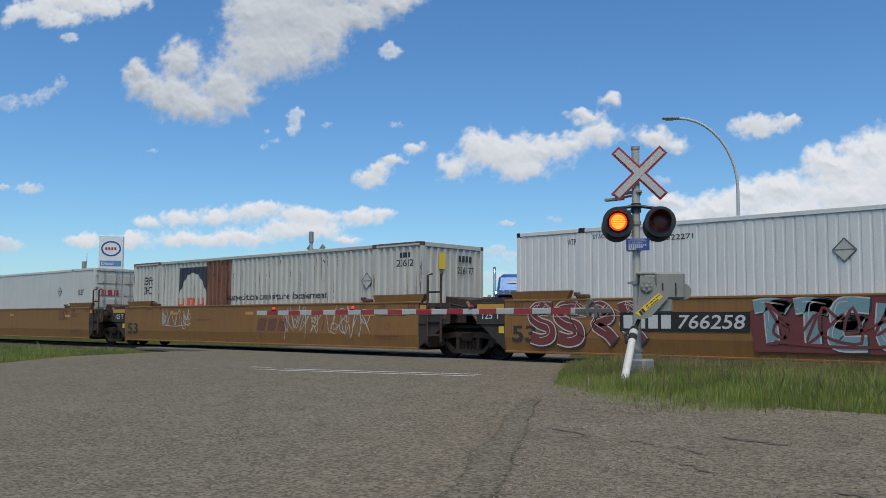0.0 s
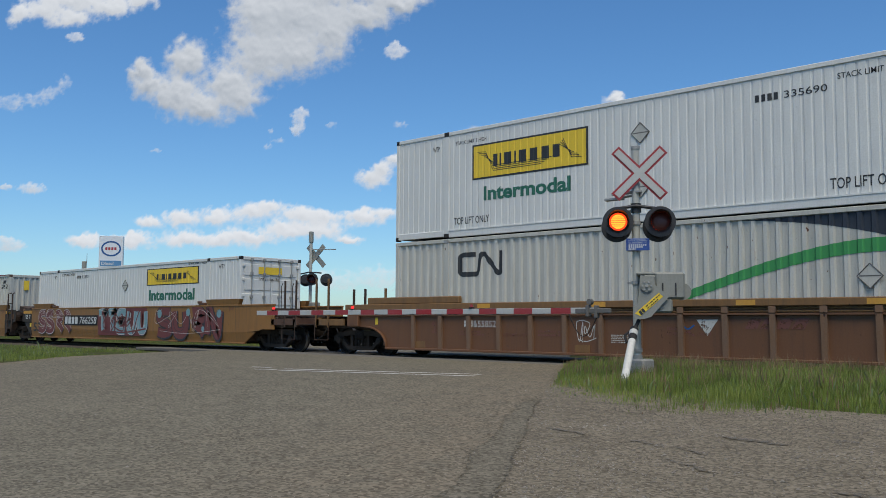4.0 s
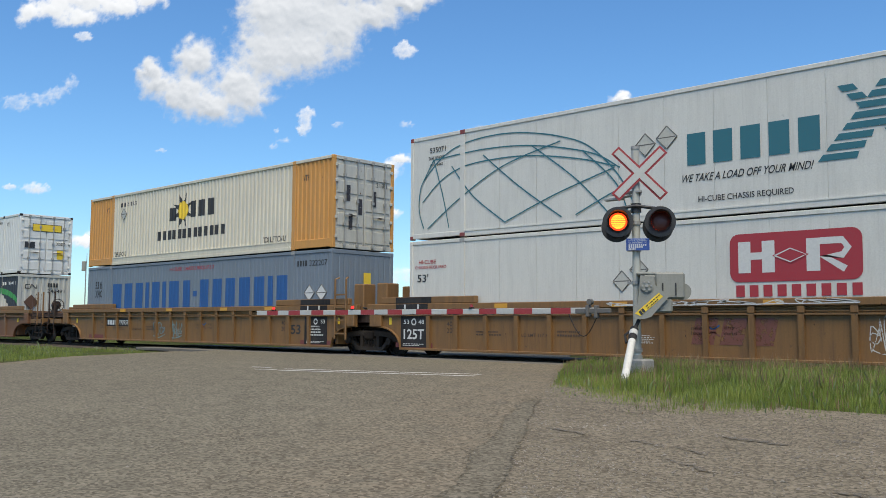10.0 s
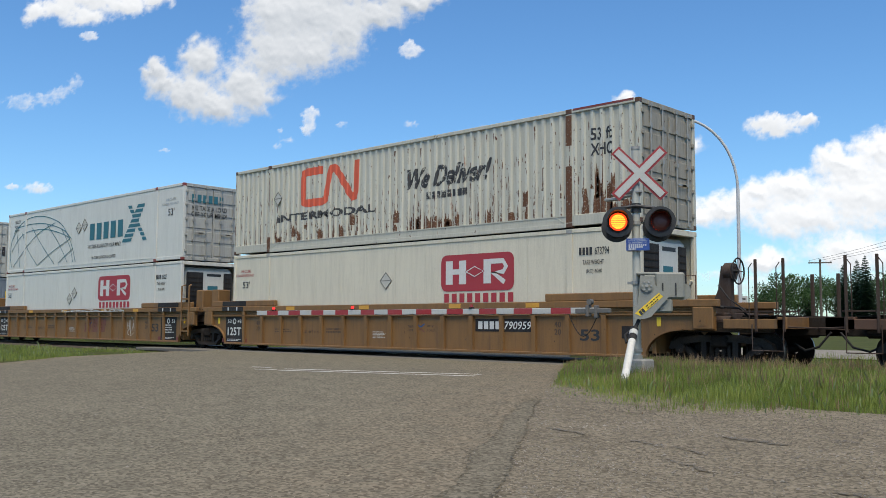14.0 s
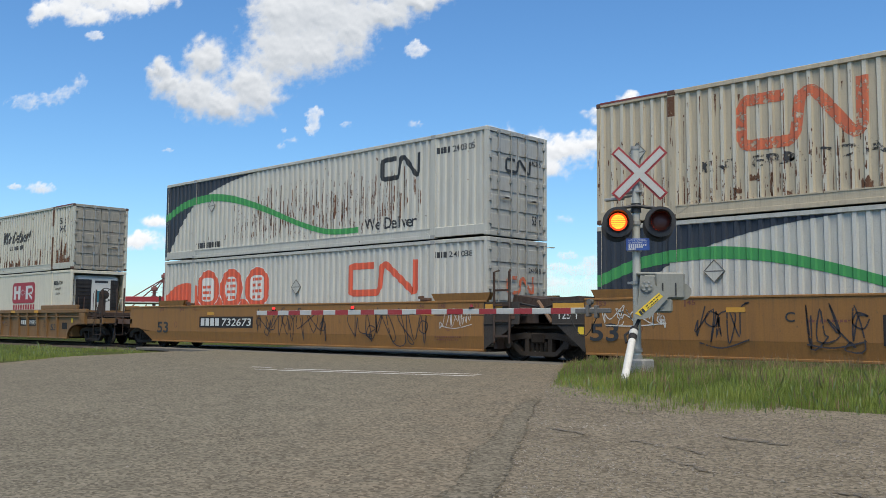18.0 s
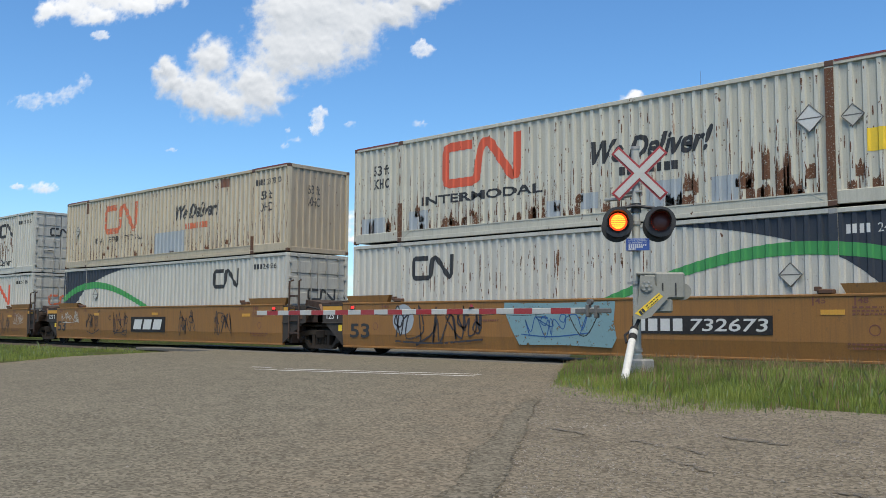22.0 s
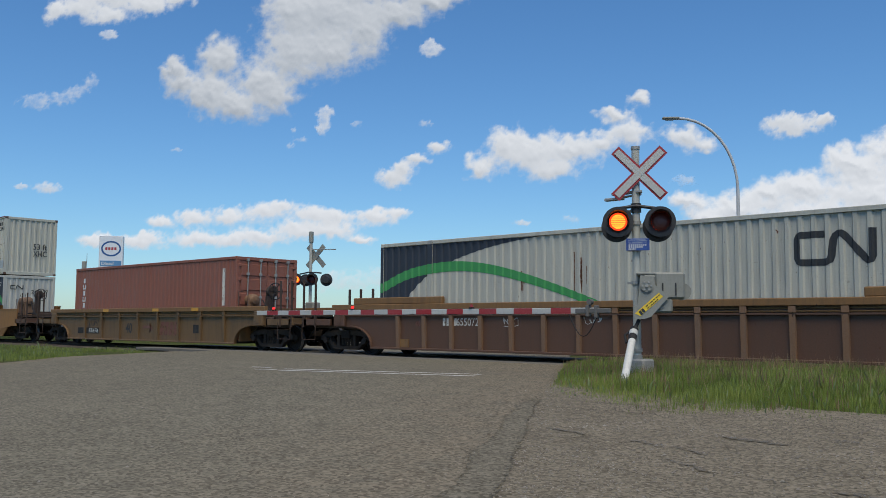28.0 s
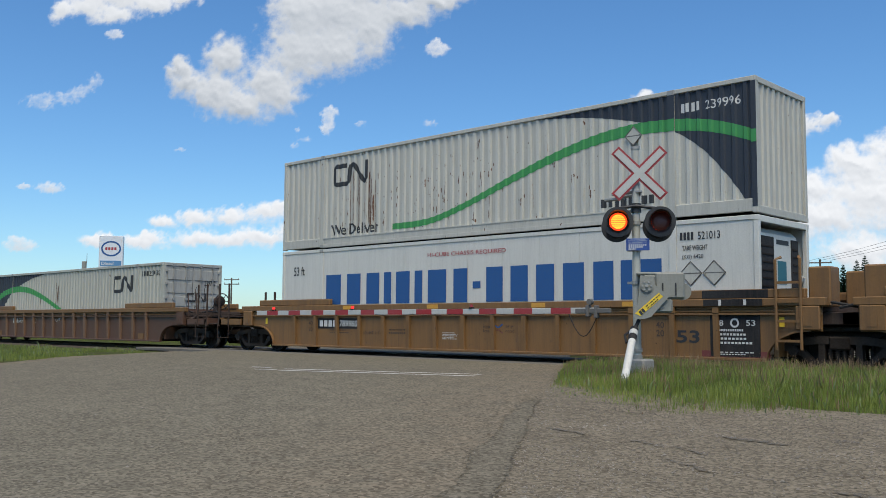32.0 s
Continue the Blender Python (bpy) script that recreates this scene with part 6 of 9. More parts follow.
def scatter_stones():
    """Loose stones on the gravel and the road's edge."""
    rnd = random.Random(11)
    STONE = foliage("loose stones", (0.16, 0.14, 0.112), (0.38, 0.345, 0.295), 0.9)
    b = Build()
    base = [(1, 0, 0), (-1, 0, 0), (0, 1, 0), (0, -1, 0), (0, 0, 0.75), (0, 0, -0.5)]
    fc = [(0, 2, 4), (2, 1, 4), (1, 3, 4), (3, 0, 4), (2, 0, 5), (1, 2, 5), (3, 1, 5), (0, 3, 5)]
    n = 0
    while n < 26000:
        y = 2.5 + 9 * rnd.random() ** 1.3
        x = rnd.uniform(-16, 2)
        off = x - edge_x(y, True)
        if y > grass_edge(max(x, -8)) + 0.3 and off > 0.3:
            continue
        if off < 0 and rnd.random() > 0.05 + 0.5 * math.exp(off / 0.7):
            continue
        r = rnd.uniform(0.004, 0.012) * (1.9 if rnd.random() < 0.04 else 1)
        a = rnd.uniform(0, 6.28)
        z = ground_z(x, y) - 0.003
        pts = []
        for p in base:
            q = [c * r * rnd.uniform(0.6, 1.2) for c in p]
            pts.append((x + q[0] * math.cos(a) - q[1] * math.sin(a), y + q[0] * math.sin(a) + q[1] * math.cos(a), z + q[2]))
        k = len(b.v)
        b.v += pts
        b.f += [tuple(i + k for i in f) for f in fc]
        n += 1
    me = bpy.data.meshes.new("stones")
    me.from_pydata(b.v, [], b.f)
    me.materials.append(STONE)
    tagged(new("stones", me), "loose grey stones on gravel and asphalt edge", kind="stuff")


scatter_stones()


def ruts():
    """Dark skid marks and crumbs pressed into the gravel."""
    RUT = decal("damp dark gravel", (0.125, 0.107, 0.08), wear=0.5, rough=0.95, flake=16.0)
    for x0, y0, x1, y1, w in ((-5.77, 7.62, -5.16, 7.48, 0.05), (-4.73, 7.4, -4.14, 7.28, 0.035), (-4.17, 7.33, -3.72, 7.09, 0.04), (-3.9, 6.76, -3.36, 6.44, 0.06), (-4.13, 8.08, -3.38, 7.94, 0.1), (-3.18, 8.43, -2.88, 8.41, 0.06), (-2.41, 6.31, -2.05, 6.24, 0.06), (-2.98, 6.41, -2.73, 6.4, 0.03)):
        pts = []
        for i in range(13):
            q = i / 12
            ww = 2.0 * w * math.sin(math.pi * min(max(q, 0.03), 0.97)) ** 0.5 * (0.7 + 0.6 * noise.noise(Vector((q * 5 + x0, y0, 1))))
            xx, yy = x0 + (x1 - x0) * q, y0 + (y1 - y0) * q + 0.05 * noise.noise(Vector((q * 4, x0, 0)))
            pts += [(xx, yy - ww / 2, ground_z(xx, yy - ww / 2) + 0.004), (xx, yy + ww / 2, ground_z(xx, yy + ww / 2) + 0.004)]
        tagged(part("rut", Build().add(pts, [(2 * i, 2 * i + 2, 2 * i + 3, 2 * i + 1) for i in range(12)]), RUT), "dark skid mark in the gravel", kind="structure")


ruts()

# ================= across the track =================
strip("service_road", [27.5 + 0.5 * i for i in range(22)], lambda y: (-300.0, 60.0), earth("pale packed gravel", (0.24, 0.22, 0.19), (0.27, 0.25, 0.22), (0.2, 0.18, 0.16), 20, 0.4), "pale gravel service road across the track", 0.002, 40)


LAMP_STEEL = paint("pale galvanised lamp steel", (0.5, 0.51, 0.52), rough=0.6, grime=0.08, bump=0.0)


def street_lamp(x, y, h, reach, turn, label):
    th = tagged(empty("street_lamp", pose(x, y, 0, 0, 0, turn)), label, "street lamp", "street lamps")
    bend = [(0, 0, h * 0.68)] + [(-reach * (1 - math.cos(math.pi / 2 * i / 10)) ** 1.0, 0, h * 0.68 + h * 0.315 * math.sin(math.pi / 2 * i / 10)) for i in range(1, 11)]
    part("pole", Build().cyl((0, 0, 0), (0, 0, h * 0.68), 0.1 * h / 10, 14, 0.07 * h / 10), LAMP_STEEL, th, smooth=True)
    part("base", Build().cyl((0, 0, 0), (0, 0, 0.3), 0.2, 12), CONCRETE, th)
    part("arm", Build().tube(bend, 0.06 * h / 10, 12), LAMP_STEEL, th, smooth=True)
    e = bend[-1]
    part("lamp_head", Build().box(e[0] - 0.75, e[0] + 0.05, -0.14, 0.14, e[2] - 0.05, e[2] + 0.06, 0.04).box(e[0] - 0.6, e[0] - 0.2, -0.1, 0.1, e[2] - 0.09, e[2] - 0.04, 0.02), GREY_PAINT, th)


street_lamp(-19.8, 41.2, 10.9, 2.75, 40, "tall galvanised street lamp with a curved arm")
street_lamp(-73.4, 92.8, 10.9, 3.0, 40 + 180, "distant street lamp with a curved arm")
street_lamp(-72.0, 180.0, 10.9, 3.0, 40, "far street lamp beyond the trees")
street_lamp(-112.0, 280.0, 10.9, 3.0, 40, "far street lamp on the highway")

WOOD = earth("weathered pole wood", (0.12, 0.1, 0.08), (0.16, 0.13, 0.11), (0.08, 0.07, 0.06), 12, 0.4)


def utility_pole(x, y, h, turn, arms, label):
    th = tagged(empty("utility_pole", pose(x, y, 0, 0, 0, turn)), label, "utility pole", "utility poles")
    part("pole", Build().cyl((0, 0, -0.2), (0, 0, h), 0.17, 12, 0.11), WOOD, th, smooth=True)
    for z in arms:
        a = part("crossarm", Build().box(-1.3, 1.3, -0.06, 0.06, z - 0.07, z + 0.07, 0.01), WOOD, th)
        for q in (-1.2, 0.0, 1.2):
            part("insulator", Build().cyl((q, 0, z + 0.07), (q, 0, z + 0.28), 0.05, 8, 0.03), GREY_PAINT, a)
    return th


utility_pole(-43.0, 110.6, 9.0, 22, (8.6,), "weathered wooden utility pole with one crossarm")
utility_pole(-126.0, 84.0, 8.2, 30, (7.2, 7.9), "distant wooden utility pole with two crossarms")
utility_pole(4.0, 44.0, 11.5, 22, (11.0,), "wooden utility pole that carries the wires onward")


def wires():
    th = tagged(empty("power_lines", pose(0, 0, 0)), "three thin power lines strung between wooden poles", "power line")
    for q in (-1.2, 0.0, 1.2):
        c, s = math.cos(radians(22)), math.sin(radians(22))
        a, e = Vector((-43.0 + q * c, 110.6 + q * s, 8.88)), Vector((4.0 + q * c, 44.0 + q * s, 11.28))
        part("wire", Build().tube([a.lerp(e, i / 24) - Vector((0, 0, 1.2 * math.sin(math.pi * i / 24))) for i in range(25)], 0.014, 5), BLACK, th)


wires()


# ---- trees ----
def leafy_crown(b, c, r, rnd, n, size):
    for _ in range(n):
        d = Vector((rnd.gauss(0, 1), rnd.gauss(0, 1), rnd.gauss(0, 0.9))).normalized() * r * rnd.uniform(0.55, 1.05)
        p = Vector(c) + d
        u = Vector((rnd.gauss(0, 1), rnd.gauss(0, 1), rnd.gauss(0, 1))).normalized() * size * rnd.uniform(0.6, 1.3)
        v = u.orthogonal().normalized() * size * 0.6
        b.add([p - u, p + v, p + u, p - v], [(0, 1, 2, 3)])


def broad_tree(x, y, h, seed):
    rnd = random.Random(seed)
    th = tagged(empty("tree", pose(x, y, 0)), "leafy green poplar in the tree belt beyond the track", "tree", "trees beyond the track")
    tb = Build().cyl((0, 0, -0.2), (0, 0, h * 0.55), 0.17, 8, 0.07)
    cb = Build()
    for i in range(11):
        a, z = rnd.uniform(0, 6.28), h * rnd.uniform(0.25, 0.72)
        q = h * rnd.uniform(0.12, 0.24)
        e = (math.cos(a) * q, math.sin(a) * q, z + q * 0.9)
        tb.cyl((0, 0, z * 0.8), e, 0.05, 6, 0.02)
        leafy_crown(cb, e, h * rnd.uniform(0.1, 0.17), rnd, 130, 0.15)
    leafy_crown(cb, (0, 0, h * 0.82), h * 0.14, rnd, 170, 0.15)
    leafy_crown(cb, (0, 0, h * 0.6), h * 0.22, rnd, 170, 0.16)
    part("trunk", tb, WOOD, th)
    me = bpy.data.meshes.new("crown")
    me.from_pydata(cb.v, [], cb.f)
    me.materials.append(LEAF)
    o = new("crown", me)
    o.parent = th


def spruce(x, y, h, seed):
    rnd = random.Random(seed)
    th = tagged(empty("tree", pose(x, y, 0)), "dark pointed spruce in the tree belt beyond the track", "tree", "trees beyond the track")
    part("trunk", Build().cyl((0, 0, -0.2), (0, 0, h), 0.16, 8, 0.02), WOOD, th)
    b = Build()
    z = h * 0.08
    while z < h * 0.99:
        f = 1 - z / h
        for i in range(int(11 + 9 * f)):
            a = rnd.uniform(0, 6.28)
            ln = h * 0.24 * f ** 0.85 * rnd.uniform(0.7, 1.15) + 0.1
            d = Vector((math.cos(a), math.sin(a), 0))
            t = Vector((-d.y, d.x, 0))
            for k in range(5):
                p = d * ln * (0.2 + 0.2 * k) + Vector((0, 0, z - ln * 0.32 * (0.2 + 0.2 * k)))
                w = ln * 0.2 * (1.1 - 0.17 * k)
                dn = Vector((0, 0, -rnd.uniform(0.08, 0.2)))
                b.add([p - t * w + dn, p + d * ln * 0.16, p + t * w + dn, p - d * ln * 0.14], [(0, 1, 2, 3)])
        z += h * 0.021
    me = bpy.data.meshes.new("crown")
    me.from_pydata(b.v, [], b.f)
    me.materials.append(NEEDLE)
    o = new("crown", me)
    o.parent = th


def right_of(px, dist):
    """Plan place at a bearing (thousandths to the right of straight ahead) and distance."""
    k = px / 1000
    return (dist * (math.sin(YAW) + k * math.cos(YAW)), dist * (math.cos(YAW) - k * math.sin(YAW)))


for i, (px, dist, h, kind) in enumerate([(352, 150, 8.0, 0), (362, 138, 9.5, 0), (374, 146, 8.2, 0), (384, 140, 9.3, 0), (394, 150, 9.0, 1), (404, 142, 9.0, 0), (414, 150, 9.8, 0), (424, 146, 9.0, 0), (433, 140, 10.6, 1), (440, 150, 10.0, 0),
                                         (448, 143, 11.5, 1), (457, 138, 11.8, 1), (466, 148, 9.0, 0), (475, 142, 9.0, 0), (485, 138, 9.6, 0), (497, 132, 9.8, 0), (509, 140, 9.5, 0), (520, 136, 9.2, 0), (343, 160, 7.0, 0), (532, 130, 9.8, 0)]):
    tx, ty = right_of(px, dist)
    (spruce if kind else broad_tree)(tx, ty, h, 100 + i)


# ---- road sign, gas station, grain legs ----
def route_sign():
    x, y = right_of(322, 45)
    th = tagged(empty("route_sign", pose(x, y, 0, 0, 0, 40)), "white route marker on a wooden post", "road sign")
    part("post", Build().box(-0.06, 0.06, -0.05, 0.05, -0.1, 2.5, 0.01), WOOD, th)
    part("board", Build().box(-0.3, 0.3, -0.075, -0.05, 1.75, 2.4, 0.015), WHITE_SIGN, th)
    part("lettering", lettering("619", -0.2, 0.2, 1.85, 2.1, -0.079), D_BLACK, th)
    part("marking", bars(-0.22, 0.22, 2.2, 2.3, -0.079, 5), D_BLACK, th)


route_sign()
SIGN_BLUE = paint("blue sign panel", (0.1, 0.25, 0.45), rough=0.3, grime=0.05)
SIGN_WHITE = paint("white sign panel", (0.75, 0.77, 0.8), rough=0.3, grime=0.05)
SIGN_NAVY = paint("navy sign panel", (0.02, 0.06, 0.2), rough=0.3, grime=0.05)


def station_sign():
    x, y = right_of(-359, 100)
    th = tagged(empty("station_sign", pose(x, y, 0, 0, 0, 52)), "tall white fuel-station pylon with blue panels", "pylon sign")
    part("pylon", Build().box(-1.25, 1.25, -0.3, 0.3, 0, 10.3, 0.05), SIGN_WHITE, th)
    ring = [(0.95 * math.cos(2 * math.pi * i / 40), 8.9 + 0.75 * math.sin(2 * math.pi * i / 40)) for i in range(41)]
    part("emblem_ring", ribbon(ring, 0.17, -0.31), D_BLUE, th)
    part("emblem_band", bars(-0.6, 0.65, 8.75, 9.05, -0.31, 4, 0.3), D_RED, th)
    for z0, z1, mat, txt in ((7.0, 7.6, SIGN_BLUE, "Diesel"), (5.85, 6.75, SIGN_BLUE, ""), (4.65, 5.65, SIGN_NAVY, ""), (3.8, 4.5, SIGN_NAVY, ""), (2.9, 3.6, SIGN_BLUE, "KEY")):
        p = part("panel", Build().box(-1.1, 1.1, -0.32, -0.295, z0, z1, 0.01), mat, th)
        if txt:
            part("lettering", lettering(txt, -0.95, 0.3, z0 + 0.13, z1 - 0.13, -0.325, 0.02), D_WHITE, p)
        else:
            for q in each_bar(-0.9, 0.8, z0 + 0.3, z1 - 0.28, -0.325, [0.3, 0.5, 0.4, 0.5, 0.3], 0.2, 0.0):
                part("marking", q, D_WHITE, p)


station_sign()


def camera_pole():
    x, y = right_of(-386, 95)
    th = tagged(empty("antenna_pole", pose(x, y, 0, 0, 0, 45)), "thin grey pole with a small box and whip aerial", "pole")
    part("pole", Build().cyl((0, 0, 0), (0, 0, 7.1), 0.06, 8), STEEL, th)
    part("box", Build().box(-0.4, 0.0, -0.15, 0.15, 6.2, 7.2, 0.03), GREY_PAINT, th)
    part("aerial", Build().cyl((0.05, 0, 7.0), (0.05, 0, 8.0), 0.03, 6), STEEL, th)


camera_pole()


def fuel_canopy():
    x, y = right_of(-322, 112)
    th = tagged(empty("fuel_canopy", pose(x, y, 0, 0, 0, 48)), "flat fuel-station canopy with a red fascia", "canopy")
    part("roof", Build().box(-5, 5.5, -4, 4, 3.35, 4.0, 0.05), RED_SIGN, th)
    part("fascia_trim", Build().box(-5.02, 5.52, -4.02, 4.02, 3.25, 3.4, 0.02), WHITE_SIGN, th)
    for q in (-3.5, 3.5):
        for w in (-2, 2):
            part("column", Build().box(q - 0.15, q + 0.15, w - 0.15, w + 0.15, 0, 3.3, 0.02), WHITE_SIGN, th)


fuel_canopy()


def grain_legs():
    x, y = right_of(-303, 260)
    th = tagged(empty("grain_elevator_leg", pose(x, y, 0, 0, 0, 40)), "distant red-brown grain leg with sloping spouts", "grain elevator")
    RUSTY = paint("rusty steelwork", (0.2, 0.06, 0.05), grime=0.3)
    for q, h in ((0.6, 15.0), (-2.2, 11.5)):
        t = part("tower", Build().box(q - 0.35, q + 0.35, -0.35, 0.35, 0, h, 0.05).box(q - 0.8, q + 0.8, -0.6, 0.6, h - 1.6, h - 0.4, 0.2), RUSTY, th)
        for i in range(9):
            part("landing", Build().box(q - 0.7, q + 0.7, -0.7, 0.7, h * (0.1 + 0.09 * i), h * (0.1 + 0.09 * i) + 0.12), RUSTY, t)
    for dx, dz in ((-16, 4.0), (-12, 3.0), (-7, 3.0), (5.5, 5.0), (3.5, 4.0), (8, 8.5)):
        part("spout", Build().cyl((0.6, 0, 13.5), (0.6 + dx, 0, dz), 0.16, 8), RUSTY, th)


grain_legs()


# ---- blue truck waiting at the crossing ----
TRUCK_BLUE = paint("metallic blue truck paint", (0.05, 0.14, 0.36), rough=0.3, metal=0.3, grime=0.1)
CHROME = paint("polished chrome", (0.6, 0.62, 0.65), rough=0.15, metal=0.95, grime=0.1)
SCREEN = glass("tinted windscreen")
TANK = paint("cream tank paint", (0.6, 0.6, 0.52), grime=0.2)
TYRE = paint("tyre rubber", (0.02, 0.02, 0.02), rough=0.85, grime=0.3)


def waiting_truck():
    """Long-nosed tractor facing the crossing; local -y is its front."""
    th = tagged(empty("truck", pose(-32.3, 40.0, 0, 0, 0, 33)), "blue long-nosed truck with chrome visor waiting across the track", "truck")
    cab = Build().add([(-1.15, 0, 0.9), (1.15, 0, 0.9), (1.2, 0, 2.0), (-1.2, 0, 2.0), (-1.1, 0.55, 2.75), (1.1, 0.55, 2.75), (1.2, 1.0, 2.78), (-1.2, 1.0, 2.78), (-1.15, 1.5, 3.75), (1.15, 1.5, 3.75), (-1.2, 3.4, 3.95), (1.2, 3.4, 3.95), (-1.2, 3.4, 0.9), (1.2, 3.4, 0.9)],
                      [(0, 1, 2, 3), (3, 2, 5, 4), (4, 5, 6, 7), (7, 6, 9, 8), (8, 9, 11, 10), (10, 11, 13, 12), (0, 3, 4, 7, 8, 10, 12), (1, 13, 11, 9, 6, 5, 2), (0, 12, 13, 1)])
    c = part("cab", cab, TRUCK_BLUE, th, smooth=True)
    bm = bmesh.new()
    bm.from_mesh(c.data)
    bmesh.ops.bevel(bm, geom=[e for e in bm.edges if min(v.co.z for v in e.verts) > 2.0], offset=0.13, segments=3, affect="EDGES")
    bm.to_mesh(c.data)
    bm.free()
    part("windscreen", Build().add([(-1.02, 0.09, 2.12), (1.02, 0.09, 2.12), (0.98, 0.46, 2.66), (-0.98, 0.46, 2.66)], [(0, 1, 2, 3)]), SCREEN, c)
    part("roof_window", Build().add([(-0.6, 1.22, 3.3), (0.6, 1.22, 3.3), (0.55, 1.27, 3.4), (-0.55, 1.27, 3.4)], [(0, 1, 2, 3)]), SCREEN, c)
    v = part("visor", Build().add([(-1.22, 0.1, 2.62), (1.22, 0.1, 2.62), (1.2, 0.5, 2.86), (-1.2, 0.5, 2.86), (-1.22, 0.15, 2.58), (1.22, 0.15, 2.58), (1.2, 0.55, 2.82), (-1.2, 0.55, 2.82)], [(0, 1, 2, 3), (4, 7, 6, 5), (0, 4, 5, 1), (2, 6, 7, 3), (0, 3, 7, 4), (1, 5, 6, 2)]), CHROME, c)
    for q in (-0.75, -0.38, 0.0, 0.38, 0.75):
        part("marker_lamp", Build().box(q - 0.05, q + 0.05, 0.28, 0.36, 2.78, 2.84), SAFETY, v)
    part("hood", Build().add([(-0.75, -2.0, 0.8), (0.75, -2.0, 0.8), (0.75, -2.0, 1.7), (-0.75, -2.0, 1.7), (-1.1, 0.02, 0.8), (1.1, 0.02, 0.8), (1.05, 0.02, 2.05), (-1.05, 0.02, 2.05)], [(0, 1, 2, 3), (4, 7, 6, 5), (3, 2, 6, 7), (0, 4, 5, 1), (0, 3, 7, 4), (1, 5, 6, 2)]), TRUCK_BLUE, th)
    g = part("grille", Build().box(-0.6, 0.6, -2.05, -1.99, 0.85, 1.6, 0.02), CHROME, th)
    part("bumper", Build().box(-1.2, 1.2, -2.3, -2.0, 0.4, 0.8, 0.05), CHROME, th)
    for s in (-1, 1):
        part("fender", Build().box(s * 0.95 - 0.25, s * 0.95 + 0.25, -1.9, -0.4, 0.95, 1.25, 0.12), TRUCK_BLUE, th)
        part("headlamp", Build().box(s * 0.95 - 0.15, s * 0.95 + 0.15, -2.0, -1.85, 1.0, 1.2, 0.04), CHROME, th)
        part("exhaust_stack", Build().tube([(s * 1.32, 0.9, 1.0), (s * 1.32, 0.9, 3.85), (s * 1.34, 0.98, 4.05), (s * 1.36, 1.12, 4.15)], 0.09, 10), CHROME, th)
        part("mirror", Build().box(s * 1.5 - 0.1, s * 1.5 + 0.1, 0.0, 0.1, 1.9, 2.6, 0.03), CHROME, th)
        part("side_window", Build().box(s * 1.2 - 0.012, s * 1.2 + 0.012, 0.75, 1.3, 2.0, 2.6), SCREEN, c)
        part("side_fairing", Build().box(s * 1.22 - 0.05, s * 1.22 + 0.05, 3.3, 3.9, 1.2, 3.8, 0.03), TRUCK_BLUE, th)
        for q in (-1.2, 4.6, 5.9):
            w = part("wheel", Build().cyl((s * 0.8, q, 0.52), (s * 1.12, q, 0.52), 0.52, 22), TYRE, th)
            part("rim", Build().cyl((s * 1.1, q, 0.52), (s * 1.14, q, 0.52), 0.28, 16), CHROME, w)
    part("chassis", Build().box(-0.45, 0.45, -1.8, 6.6, 0.6, 0.9, 0.02), BLACK, th)
    tr = tagged(empty("tank_trailer", pose(-32.3 + 0.55 * -5.2, 40.0 + 0.84 * 5.2, 0, 0, 0, 33)), "cream tank trailer behind the blue truck", "trailer")
    part("tank", Build().cyl((0, 0.6, 2.1), (0, 10.5, 2.1), 1.15, 24).cyl((0, 0.6, 2.1), (0, 0.2, 2.1), 1.15, 24, 0.7), TANK, tr, smooth=True)
    part("frame", Build().box(-0.5, 0.5, 0.6, 10.5, 0.75, 1.0, 0.02), BLACK, tr)
    for s in (-1, 1):
        for q in (8.2, 9.5):
            part("wheel", Build().cyl((s * 0.8, q, 0.52), (s * 1.12, q, 0.52), 0.52, 20), TYRE, tr)
        part("landing_leg", Build().box(s * 0.7 - 0.08, s * 0.7 + 0.08, 2.4, 2.6, 0.0, 1.0, 0.01), BLACK, tr)
    for i in range(3):
        part("hose", Build().tube([(0.9 + 0.25 * i, -0.4, 2.9 - 0.15 * i), (1.3 + 0.3 * i, 0.2, 2.6), (1.5 + 0.3 * i, 0.8, 2.1), (1.3 + 0.2 * i, 1.2, 1.4)], 0.05, 6), BLACK, tr)


waiting_truck()


